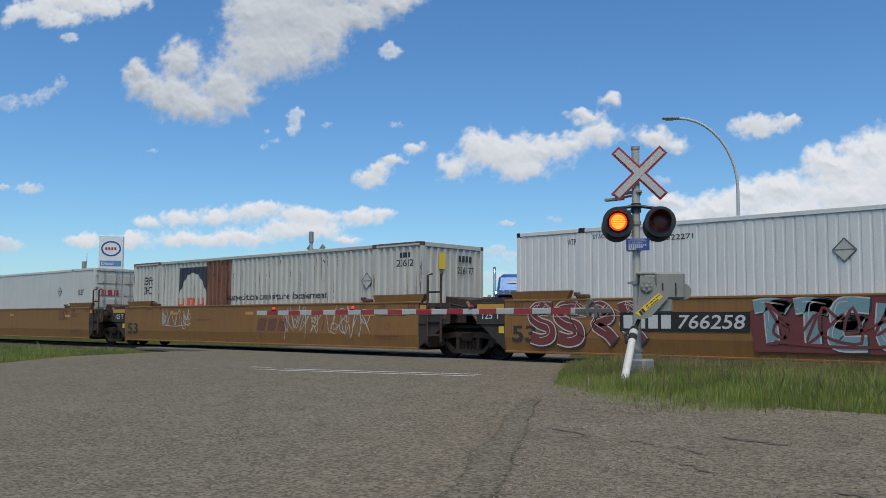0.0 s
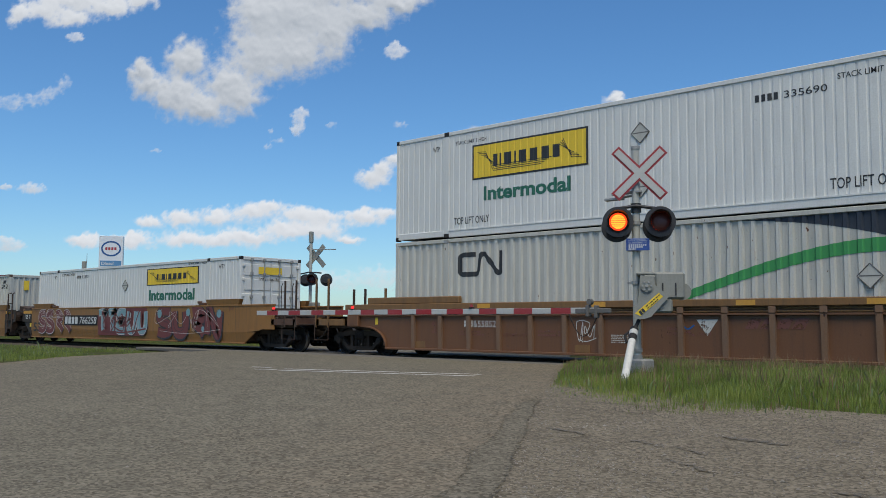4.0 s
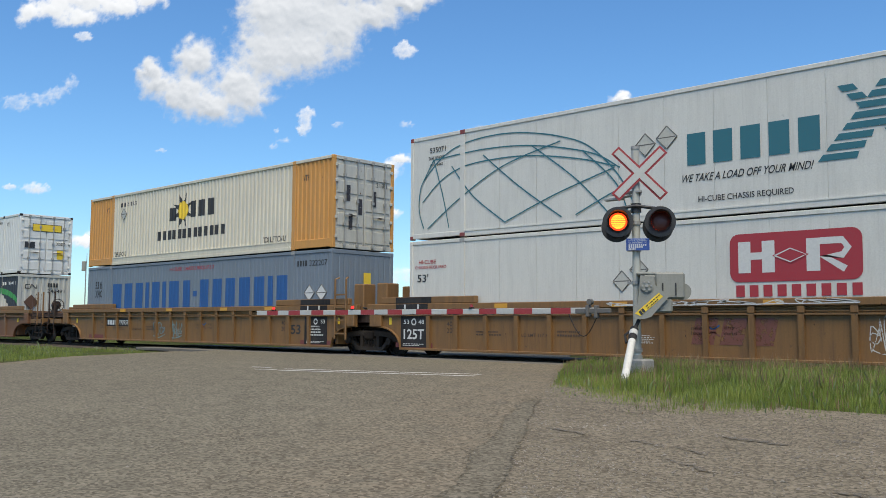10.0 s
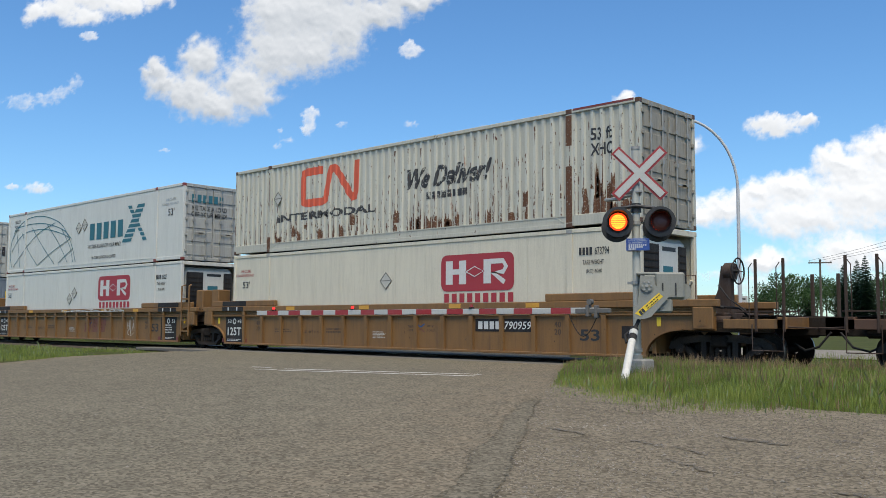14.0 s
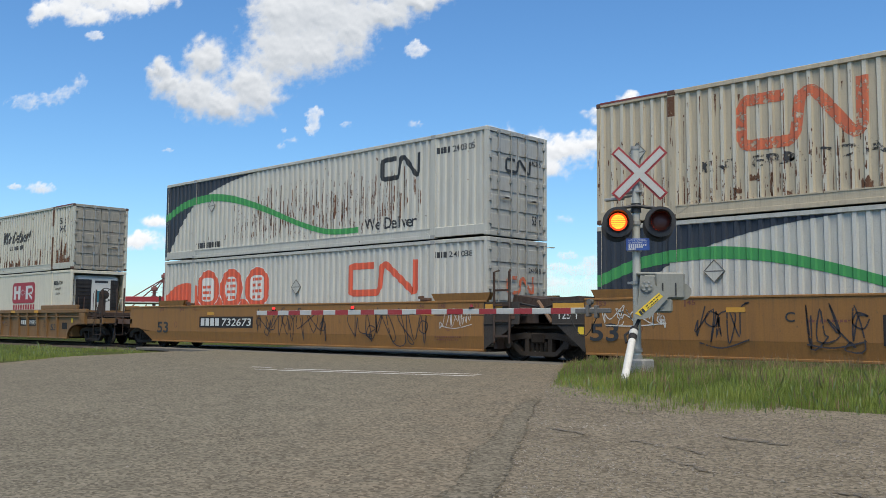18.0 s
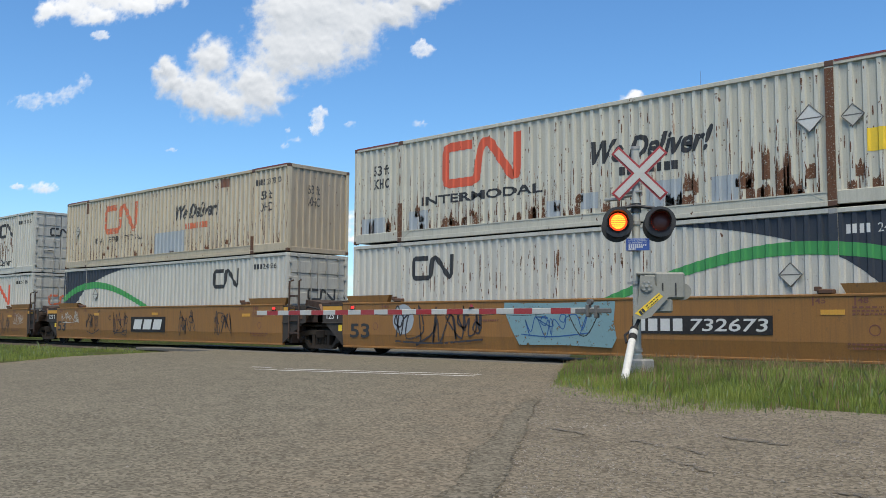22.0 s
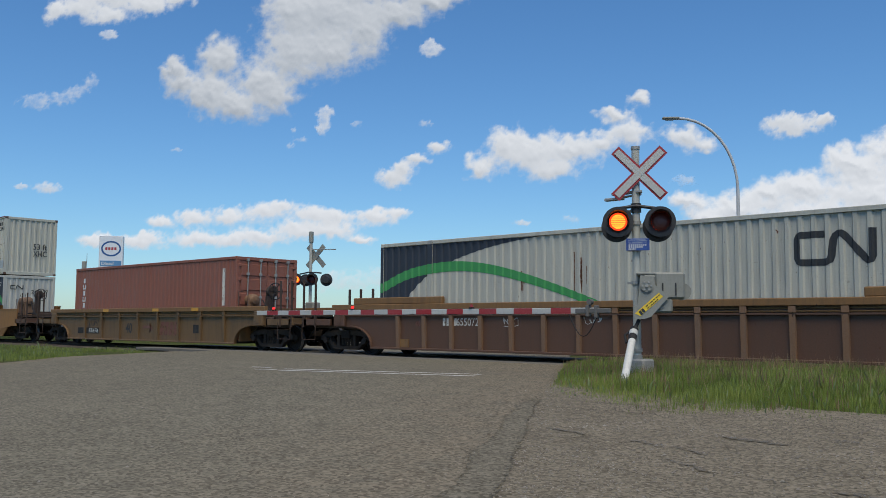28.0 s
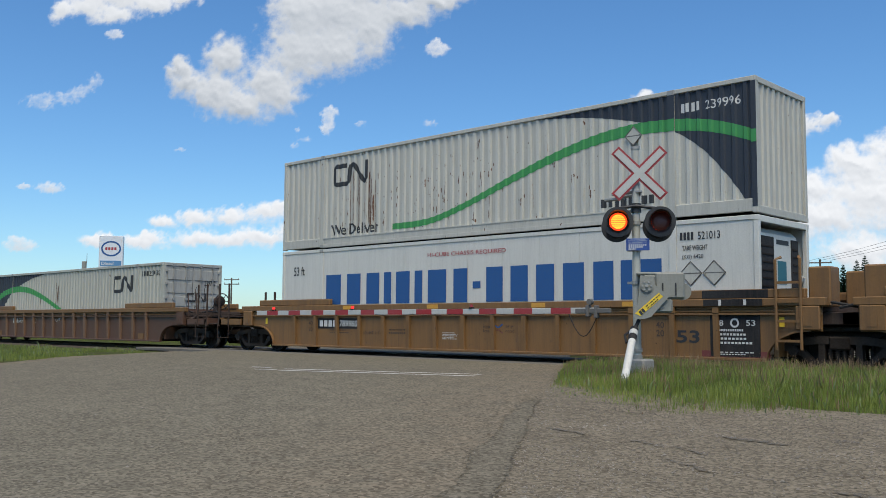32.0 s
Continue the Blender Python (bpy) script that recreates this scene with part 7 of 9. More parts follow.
# ---- signal on the far side ----
def far_signal():
    x, y = right_of(-143, 38.5)
    th = tagged(empty("crossing_signal", pose(x, y, 0)), "grey crossing signal across the track, seen from behind", "railway signal")
    part("foundation", Build().box(-0.3, 0.3, -0.3, 0.3, -0.1, 0.25, 0.02), CONCRETE, th)
    part("mast", Build().cyl((0, 0, 0.2), (0, 0, 4.6), 0.066, 16), MAST_PAINT, th, smooth=True)
    part("mast_tip", Build().cyl((0, 0, 4.3), (0, 0, 4.75), 0.1, 12), GREY_PAINT, th)
    face = pose(0, 0, 0, 0, 0, 15)
    for ang in (45, -45):
        m = Matrix.Translation((0.18, 0.12 + ang * 0.0003, 3.72)) @ face @ pose(0, 0, 0, 0, ang, 0)
        part("blade", Build().box(-0.6, 0.6, -0.004, 0.004, -0.11, 0.11).moved(m), GREY_PAINT, th)
    part("bracket", Build().tube([(0, 0, 4.0), (0.9, 0.2, 3.98), (1.35, 0.2, 3.95)], 0.02, 6), STEEL, th)
    part("lamp_arm", Build().tube([(-0.7, 0, 3.0), (0, -0.1, 3.05), (0.7, 0, 3.0)], 0.03, 8), SIGNAL_BLACK, th)
    for s, lit in ((-0.55, True), (0.25, False)):
        flasher(th, face @ Vector((s, -0.25, 2.75)), 38, lit)
    for s in (-0.2, 0.85):
        back_lamp(th, face @ Vector((s, -0.05, 2.72)), 38 + 180)
    part("gate_machine", Build().box(-0.1, 0.45, -0.2, 0.2, 1.3, 1.8, 0.04), GREY_PAINT, th)


far_signal()


# ================= the train, front to rear =================
LOWZ, UPZ = 0.33, 3.266


def hunt_plate(k, x0, x1, z0, z1):
    """Yellow emblem plate, dark-edged, with plain bars in place of its wording."""
    w, h = x1 - x0, z1 - z0
    mark(k, plate(x0, x1, z0, z1, FACE), D_BLACK, 1, "emblem_border")
    p = drape(plate(x0 + w * 0.016, x1 - w * 0.016, z0 + h * 0.05, z1 - h * 0.05, FACE), POSTS[0] + 0.09, FACE + 0.022, 0.009)
    part("emblem_plate", p, D_YELLOW, k)
    for q in each_bar(x0 + w * 0.2, x1 - w * 0.22, z0 + h * 0.32, z1 - h * 0.34, FACE, [0.5, 0.2, 1, 0.2, 1, 1, 1, 0.9], 0.25):
        part("emblem_bar", drape(q, POSTS[0] + 0.09, FACE + 0.022, 0.012), D_BLACK, k)
    scroll = Build()
    for i in range(4):
        zz = z0 + h * (0.2 + 0.05 * i)
        ribbon([(x0 + w * (0.05 + 0.02 * i), z1 - h * (0.22 + 0.05 * i)), (x0 + w * 0.13, z1 - h * (0.24 + 0.05 * i)), (x0 + w * (0.2 + 0.01 * i), zz), (x0 + w * (0.62 + 0.03 * i), zz)], h * 0.018, FACE, scroll)
        ribbon([(x1 - w * (0.05 + 0.02 * i), z0 + h * (0.24 + 0.05 * i)), (x1 - w * 0.13, z0 + h * (0.26 + 0.05 * i)), (x1 - w * (0.2 + 0.01 * i), z1 - h * (0.2 + 0.05 * i))], h * 0.018, FACE, scroll)
    part("emblem_scroll", drape(scroll, POSTS[0] + 0.09, FACE + 0.022, 0.0125), D_BLACK, k)


def number(k, x0, x1, z0, z1, body, mat=None, seg=2, marks=4):
    """Owner code as bars, then the number itself."""
    m = x0 + (x1 - x0) * 0.36
    mark(k, bars(x0, m, z0, z1, FACE, marks, 0.35), mat or D_BLACK, seg, "owner_code")
    words(k, body, m + 0.08, x1, z0, z1, mat or D_BLACK, seg, 0.004)


def car_number(c, x0, x1, z0, z1, body, y, back=True, split=0.36, slant=0.2):
    if back:
        part("number_plate_patch", plate(x0 - 0.1, x1 + 0.1, z0 - 0.06, z1 + 0.06, y), BLACK, c)
    m = x0 + (x1 - x0) * split
    part("marking", bars(x0, m, z0, z1, y - 0.004, 4, 0.25), D_WHITE, c)
    part("lettering", lettering(body, m + 0.1, x1, z0, z1, y - 0.004, 0.012, slant), D_WHITE, c)


def car_word(c, body, x0, x1, z0, z1, mat, y, bold=0.012, slant=0.0):
    part("lettering", lettering(body, x0, x1, z0, z1, y, bold, slant), mat, c)


def small_print(c, x0, x1, z0, z1, y, mat, rows=3, seed=1):
    rnd = random.Random(seed)
    b = Build()
    h = (z1 - z0) / rows
    for i in range(rows):
        bars(x0, x0 + (x1 - x0) * rnd.uniform(0.7, 1), z1 - h * (i + 0.5), z1 - h * i, y, rnd.randint(7, 12), 0.3, 0, b)
    tagged(part("small_print", b, mat, c), kind="stuff")


def yellow_tabs(c, spots, y=None):
    for u, z, w, h in spots:
        part("reflector", Build().box(u, u + w, (y or CY) - 0.004, (y or CY) + 0.004, z, z + h), SAFETY, c)


def smooth_common(c, length=LONG, dark=D_BLACK):
    """Stencils that every smooth-sided car carries."""
    for u, t in ((0.15, "53"), (1.55, "48"), (2.4, "45"), (length - 2.3, "45"), (length - 1.5, "48"), (length - 0.3, "53")):
        car_word(c, t, u, u + 0.2, 1.36, 1.47, D_FADED, CY)
        part("mark_line", plate(u - 0.06, u - 0.03, 1.32, 1.5, CY), D_FADED, c)
    yellow_tabs(c, [(3.3, 1.2, 0.42, 0.1), (8.0, 1.2, 0.42, 0.1), (length - 2.2, 1.14, 0.46, 0.1)])
    small_print(c, 5.0, 6.1, 0.95, 1.05, CY, D_FADED, 1, 3)
    small_print(c, length - 1.7, length - 0.6, 0.45, 0.6, CY, D_FADED, 2, 5)
    small_print(c, length - 1.6, length - 0.7, 1.1, 1.3, CY, D_FADED, 3, 6)
    for u in (1.2, length - 1.2):
        part("round_stencil", ribbon([(u + 0.1 * math.cos(a), 0.85 + 0.1 * math.sin(a)) for a in [2 * math.pi * i / 16 for i in range(17)]], 0.02, CY), D_FADED, c)
    for u in (-0.05, length + 0.02):
        part("weld_bead", plate(u, u + 0.03, 0.66, 1.45, CY), YELLOW_CAR, c)


SOOT = paint("sooty black paint", (0.042, 0.036, 0.031), rough=0.8, grime=0.4, grime_color=(0.075, 0.058, 0.045), gloss=0.2)


def black_ends(c, length, left, right):
    """Black-painted ends over the shared trucks of the smooth-sided cars."""
    for s, yes in ((-1, left), (1, right)):
        if not yes:
            continue
        b = -0.25 if s < 0 else length + 0.05
        far = b + s * (0.95 if s < 0 else 1.15)
        lo, hi = sorted((b, far))
        part("black_end_panel", Build().box(lo, hi, SIDE + 0.022, SIDE + 0.07, 0.94, 1.49, 0.008), SOOT, c)
        part("gusset", Build().prism([(b, 0.28), (b, 0.942), (far - s * 0.1, 0.942)], SIDE + 0.03, SIDE + 0.065), SOOT, c)
        part("end_flange", Build().box(lo, hi, SIDE + 0.0, SIDE + 0.05, 0.925, 0.955, 0.004), SOOT, c)
        tab = (lo + 0.03, hi - 0.02) if s < 0 else (lo + 0.05, lo + 0.62)
        part("reflector", Build().box(tab[0], tab[1], SIDE + 0.012, SIDE + 0.02, 1.3, 1.44), SAFETY, c)
        if s > 0:
            part("socket", Build().box(far - s * 0.22 - 0.09, far - s * 0.22 + 0.09, SIDE + 0.005, SIDE + 0.03, 1.05, 1.28, 0.01), RUST_CAR, c)
    if left:
        car_word(c, "125 T", -1.0, -0.4, 1.06, 1.24, D_WHITE, SIDE + 0.018)
        part("label_plate", plate(-0.45, -0.28, 0.7, 0.88, SIDE + 0.026), D_YELLOW, c)


D_STENCIL = decal("worn dark stencil", (0.07, 0.042, 0.025), wear=0.12)


def posts_common(c, length=LONG, text=D_FADED):
    small_print(c, 2.6, 3.5, 0.6, 0.75, CYP, text, 2, 11)
    car_word(c, "LD LMT 117100", 4.1, 5.0, 0.62, 0.7, text, CYP, 0.004)
    small_print(c, 5.2, 6.0, 0.6, 0.78, CYP, text, 2, 12)
    small_print(c, 7.3, 7.9, 0.5, 0.7, CYP, D_WHITEW, 5, 13)
    car_word(c, "next", 8.75, 9.05, 0.82, 0.9, text, CYP, 0.004)
    car_word(c, "load", 8.75, 9.05, 0.72, 0.8, text, CYP, 0.004)
    car_word(c, "any", 9.5, 9.75, 0.82, 0.9, text, CYP, 0.004)
    car_word(c, "road", 9.5, 9.78, 0.72, 0.8, text, CYP, 0.004)
    part("crossed_arrows", ribbon([(9.1, 0.7), (9.22, 0.78), (9.28, 0.78), (9.4, 0.7)], 0.035, CYP), D_FADED, c)
    part("crossed_arrows", ribbon([(9.1, 0.93), (9.22, 0.85), (9.28, 0.85), (9.4, 0.93)], 0.035, CYP), D_BLUE, c)
    for u in (1.55, length - 2.35):
        car_word(c, "40", u, u + 0.2, 0.86, 1.0, text, CYP)
        car_word(c, "20", u, u + 0.2, 0.68, 0.82, text, CYP)
    for i, u in enumerate((3.3, 6.8, 10.4, 13.0)):
        if u < length - 1:
            part("reflector", Build().box(u, u + 0.42, SIDE - 0.016, SIDE - 0.006, 1.34, 1.45), SAFETY, c)
    for u in (-0.7, length + 0.45):
        part("reflector", Build().box(u, u + 0.1, SIDE + 0.078, SIDE + 0.088, 0.9, 1.1), D_YELLOW, c)


def black_plate(c, u0, u1, big, y=None):
    """Black stencil panel between the end posts, with white figures."""
    y = CYP if y is None else y
    part("stencil_panel", Build().box(u0, u1, y - 0.004, y + 0.004, 0.28, 1.14), BLACK, c)
    part("stencil_panel", Build().box(u0 - 0.1, u1 + 0.1, SIDE - 0.02, SIDE - 0.008, 1.33, 1.47), BLACK, c)
    part("stencil_panel", Build().box(u0 - 0.15, u1 + 0.2, SIDE + 0.022, SIDE + 0.032, 1.49, 1.66), BLACK, c)
    for q in (0.25, 0.75):
        part("mark_line", Build().box(u0 + (u1 - u0) * q - 0.03, u0 + (u1 - u0) * q + 0.03, SIDE - 0.024, SIDE - 0.02, 1.34, 1.46), D_WHITE, c)
    if big:
        car_word(c, "125T", u0 + 0.12, u1 - 0.12, 0.5, 0.78, D_WHITE, y - 0.008, 0.02)
        car_word(c, "53", u0 + 0.12, u0 + 0.34, 0.92, 1.04, D_WHITE, y - 0.008)
        car_word(c, "48", u1 - 0.34, u1 - 0.12, 0.92, 1.04, D_WHITE, y - 0.008)
    else:
        car_word(c, "48", u0 + 0.1, u0 + 0.3, 0.92, 1.04, D_WHITE, y - 0.008)
        car_word(c, "53", u1 - 0.3, u1 - 0.1, 0.92, 1.04, D_WHITE, y - 0.008)
        small_print(c, u0 + 0.15, u1 - 0.15, 0.5, 0.85, y - 0.008, D_WHITE, 4, 21)
    um = (u0 + u1) / 2
    part("round_stencil", ribbon([(um + 0.08 * math.cos(a), 0.98 + 0.08 * math.sin(a)) for a in [2 * math.pi * i / 16 for i in range(17)]], 0.04, y - 0.008), D_WHITE, c)
    part("red_notice", Build().box(u0 - 0.2, u1 + 0.2, y - 0.003, y + 0.001, 0.27, 0.4), D_GRAF_RED, c)
    small_print(c, u0 + 0.1, u1 - 0.1, 0.3, 0.38, y - 0.008, D_WHITE, 2, 22)


def truck_emblem(k, x0, x1, z0, z1):
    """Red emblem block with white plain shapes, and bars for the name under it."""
    w, h = x1 - x0, z1 - z0
    part("emblem_plate", poly(rounded(x0, x1, z0 + h * 0.04, z1, 0.2), YM), D_RED, k)
    b = Build()
    for a, e in ((0.07, 0.17), (0.26, 0.36), (0.6, 0.7)):
        b.add([(x0 + w * a, YM - 0.003, z0 + h * 0.22), (x0 + w * e, YM - 0.003, z0 + h * 0.22), (x0 + w * e, YM - 0.003, z1 - h * 0.16), (x0 + w * a, YM - 0.003, z1 - h * 0.16)], [(0, 1, 2, 3)])
    b.add([(x0 + w * 0.17, YM - 0.003, z0 + h * 0.48), (x0 + w * 0.26, YM - 0.003, z0 + h * 0.48), (x0 + w * 0.26, YM - 0.003, z0 + h * 0.62), (x0 + w * 0.17, YM - 0.003, z0 + h * 0.62)], [(0, 1, 2, 3)])
    ribbon([(x0 + w * 0.7, z1 - h * 0.22), (x0 + w * 0.86, z1 - h * 0.22), (x0 + w * 0.9, z1 - h * 0.36), (x0 + w * 0.86, z0 + h * 0.5), (x0 + w * 0.72, z0 + h * 0.5), (x0 + w * 0.88, z0 + h * 0.24)], h * 0.13, YM - 0.003, b)
    part("emblem_shapes", b, D_WHITE, k)
    part("emblem_diamond", poly([(x0 + w * 0.34, z0 + h * 0.54), (x0 + w * 0.48, z0 + h * 0.38), (x0 + w * 0.62, z0 + h * 0.54), (x0 + w * 0.48, z0 + h * 0.7)], YM - 0.006), D_RED, k)
    part("emblem_ring", ribbon([(x0 + w * 0.36, z0 + h * 0.54), (x0 + w * 0.48, z0 + h * 0.41), (x0 + w * 0.6, z0 + h * 0.54), (x0 + w * 0.48, z0 + h * 0.67), (x0 + w * 0.36, z0 + h * 0.54)], 0.025, YM - 0.009), D_WHITE, k)
    name_row(k, x0 + w * 0.04, x1, z0 - 0.26, z0 - 0.02, 9, 0.28, D_RED, None)


def slab_row(c, x0, x1, z0, z1, y, mat, n=3, lean=0.12):
    """Leaning plain blocks that stand for an emblem."""
    w = (x1 - x0) / n
    for i in range(n):
        a, e = x0 + i * w, x0 + (i + 0.8) * w
        part("emblem", poly([(a - lean / 2, z0), (e - lean / 2, z0), (e + lean / 2, z1), (a + lean / 2, z1)], y), mat, c)


def rust_belt(k, seg, spots, seed, mat=None, high=False):
    """Rust that eats the ribs from the lower rail upwards: (from, to, height, share) along one wall panel; high: it hangs from the top rail."""
    rnd = random.Random(seed)
    start = (0.11, POSTS[0] + 0.09, POSTS[1] + 0.09)[seg]
    b = Build()
    for x0, x1, tall, share in spots:
        i = int((x0 - start) / RIBS["pitch"])
        while start + i * RIBS["pitch"] < x1:
            for q in (0.06, 0.14, 0.22, 0.55, 0.7):
                x = start + (i + q) * RIBS["pitch"] + rnd.uniform(-0.012, 0.012)
                if x < max(x0, start + 0.04) or x > x1 or rnd.random() > share * (1.0 if q < 0.4 else 0.45):
                    continue
                h = tall * (0.15 + 0.85 * rnd.random() ** 1.8)
                w = rnd.uniform(0.006, 0.024) * (1.25 if h < 0.5 else 0.8)
                gap = rnd.choice((0, 0, rnd.uniform(0.05, 0.5)))
                n = 6
                for m in range(n):
                    za, zb = [RIBS["low"] + gap * tall + h * v / n for v in (m, m + 1)]
                    if rnd.random() < 0.12:
                        continue
                    wa, wb = w * rnd.uniform(0.5, 1.1) * (1.15 - m / n), w * rnd.uniform(0.5, 1.1) * (1.0 - m / n)
                    if high:
                        za, zb = 2.95 - za, 2.95 - zb
                    y = FACE + 0.022 + corrugated(x, start) - 0.0045
                    b.add([(x - wa, y, za), (x + wa, y, za), (x + wb, y, zb), (x - wb, y, zb)], [(0, 1, 2, 3)])
            i += 1
    if b.f:
        tagged(part("rust_stain", b, mat or RUST_RUN, k), "brown rust streaks on the ribs", kind="stuff")


def rust_ticks(k, seg, x0, x1, z0, z1, n, seed, mat=None):
    """Many short rust spots and runs, mostly on the outer faces of the ribs."""
    rnd = random.Random(seed)
    start = (0.11, POSTS[0] + 0.09, POSTS[1] + 0.09)[seg]
    b = Build()
    for _ in range(n):
        i = rnd.randint(0, int((x1 - x0) / RIBS["pitch"]))
        x = start + (math.floor((x0 - start) / RIBS["pitch"]) + i) * RIBS["pitch"] + (rnd.uniform(0.03, RIBS["out"]) if rnd.random() < 0.75 else rnd.uniform(0.48, 0.82)) * RIBS["pitch"]
        if not x0 < x < x1:
            continue
        z = z0 + (z1 - z0) * rnd.betavariate(1.6, 2.0)
        h, w = rnd.choice((0.02, 0.03, 0.05, 0.09, 0.16)) * rnd.uniform(0.7, 1.5), rnd.uniform(0.006, 0.017)
        y = FACE + 0.022 + corrugated(x, start) - 0.005
        b.add([(x - w * 0.5, y, z), (x + w * 0.4, y, z), (x + w, y, z + h * 0.45), (x + w * 0.6, y, z + h), (x - w * 0.4, y, z + h * 1.05), (x - w, y, z + h * 0.6)], [(0, 1, 2, 3, 4, 5)])
    tagged(part("rust_stain", b, mat or RUST_RUN, k), "brown rust spots on the ribs", kind="stuff")


def rust_blotches(k, seg, x0, x1, n, tall, seed):
    """Ragged patches where the lower wall has rusted through its paint."""
    rnd = random.Random(seed)
    for _ in range(n):
        a = rnd.uniform(x0, x1)
        w, h = rnd.uniform(0.08, 0.24), tall * rnd.uniform(0.3, 1.0)
        z = RIBS["low"] + (0.005 if rnd.random() < 0.7 else rnd.uniform(0.03, 0.4))
        top = [(a + w * (1 - i / 7), z + h * rnd.uniform(0.45, 1.0)) for i in range(8)]
        mark(k, poly([(a, z), (a + w, z)] + top, FACE), RUST_RUN, seg, "rust_patch")


def rusted_post(k, p, z0, z1):
    part("rusted_face", Build().box(p - 0.089, p + 0.089, FACE - 0.0055, FACE - 0.004, z0, z1), RUST_RUN, k)


def post_rust(k, seed, tall=1.6):
    """Rust streaks on the lift posts and corner posts."""
    rnd = random.Random(seed)
    b = Build()
    for p, y in ((POSTS[0], FACE - 0.006), (POSTS[1], FACE - 0.006), (LONG - 0.055, FACE - 0.0045), (0.055, FACE - 0.0045)):
        for _ in range(7):
            x = p + rnd.uniform(-0.035, 0.035)
            z = rnd.uniform(0.15, 2.2)
            h = rnd.uniform(0.15, 0.6)
            w = rnd.uniform(0.006, 0.016)
            b.add([(x - w * 0.4, y, z), (x + w * 0.3, y, z), (x + w, y, z + h * 0.5), (x - w, y, z + h * 0.6), (x, y, z + h)], [(0, 1, 2, 4, 3)])
    tagged(part("rust_stain", b, RUST_RUN, k), "brown rust streaks on the posts", kind="stuff")


def train():
    # front unit
    x = -62.9
    c = well_car("mustard smooth-sided well car with faded markings", x, "smooth", YELLOW_CAR_B, "join", "join")
    smooth_common(c)
    black_ends(c, LONG, True, True)
    tag_strokes(c, 13.2, 14.2, 1.0, 1.4, D_FADED, 3, 4)
    k = container("white sheet-sided container with dirty grey doors", LOWZ, x, WHITE_PLATE, style="sheet", end="doors", end_paint=WHITE_SPOT)
    diamond(k, 12.9, 1.95, 0.2)
    words(k, "53'", 14.7, 15.2, 1.75, 2.0, D_BLACK, None)
    end_bars(k, -0.95, -0.1, 1.75, 1.98, 3, D_RED)
    # second unit
    x = -43.38
    c = well_car("mustard smooth-sided well car tagged with white graffiti", x, "smooth", YELLOW_CAR_B, "join", "join")
    smooth_common(c)
    black_ends(c, LONG, True, True)
    car_word(c, "53", 0.0, 0.8, 0.5, 0.9, D_BLACK, CY, 0.02)
    tag_strokes(c, 2.6, 4.6, 0.75, 1.45, D_WHITEW, 8, 7, 0.025)
    slab_row(c, 8.7, 10.4, 0.68, 1.08, CY, D_FADED)
    tag_strokes(c, 10.0, 14.2, 0.4, 1.5, D_WHITEW, 12, 9, 0.022)
    k = container("white ribbed container with a large rust patch beside a dark arch", LOWZ, x, WHITE_SPOT, end="ribbed", casting=RUST_CAR)
    part("rust_patch", drape(plate(5.2, 6.75, 1.1, 2.78, FACE), POSTS[0] + 0.09, FACE + 0.022), paint("flaking rust", (0.2, 0.07, 0.03), grime=0.4, rust=0.9, rust_color=(0.08, 0.03, 0.015)), k)
    arch = [(3.35, 1.6), (3.35, 2.62), (5.25, 2.62), (5.25, 1.6), (5.05, 1.95), (4.7, 2.32), (4.3, 2.42), (3.9, 2.32), (3.6, 1.95)]
    mark(k, poly(arch, FACE), NAVY, 1, "dark_arch")
    mark(k, bars(3.3, 5.3, 1.2, 1.5, FACE, 3, 0.3, 0.35), D_ORANGE, 1, "emblem")
    words(k, "l'expedition transitaire localement", 6.5, 12.0, 1.3, 1.6, D_BLACKW, 1, 0.02)
    rust_belt(k, 1, [(2.1, 14.0, 2.2, 0.4)], 61)
    rust_belt(k, 1, [(2.1, 14.0, 0.9, 0.2)], 62, None, True)
    rust_belt(k, 2, [(14.3, 16.0, 2.2, 0.3)], 63)
    post_rust(k, 64)
    for a, e in ((0.1, 1.88), (14.27, 16.05)):
        part("red_top_edge", Build().box(a, e, FACE - 0.004, FACE + 0.08, 2.86, 2.902), RUST_RED, k)
    words(k, "53 ft", 0.75, 1.4, 2.05, 2.35, D_BLACK, 0, 0.02)
    words(k, "XHC", 0.75, 1.35, 1.68, 1.98, D_BLACK, 0, 0.02)
    words(k, "23612", 15.1, 15.75, 2.22, 2.42, D_BLACK, 2)
    mark(k, bars(15.2, 15.7, 2.47, 2.62, FACE, 3), D_BLACK, 2, "owner_code")
    diamond(k, 13.85, 1.85, 0.24)
    end_bars(k, 0.2, 0.8, 2.4, 2.58, 4, D_BLACK)
    end_word(k, "236177", 0.15, 0.85, 2.05, 2.25, D_BLACK)
    end_bars(k, -0.62, -0.36, 2.15, 2.62, 1, D_YELLOW, gap=0.0)
    # third unit: large painted graffiti
    x = -23.86
    c = well_car("mustard smooth-sided well car covered in large red and cyan graffiti", x, "smooth", YELLOW_CAR_B, "join", "end")
    smooth_common(c)
    black_ends(c, LONG, True, False)
    car_word(c, "53", 0.0, 0.75, 0.5, 0.9, D_BLACK, CY, 0.02)
    piece_graffiti(c, 0.55, 3.8, 0.4, 1.48, D_GRAF_RED, D_GRAF_PALE, 4, 4)
    tag_strokes(c, 0.7, 3.7, 1.1, 1.5, D_GRAF_PALE, 14, 5, 0.014, CY - 0.008)
    car_number(c, 3.25, 6.15, 0.85, 1.15, "766258", CY - 0.009, True, 0.44)
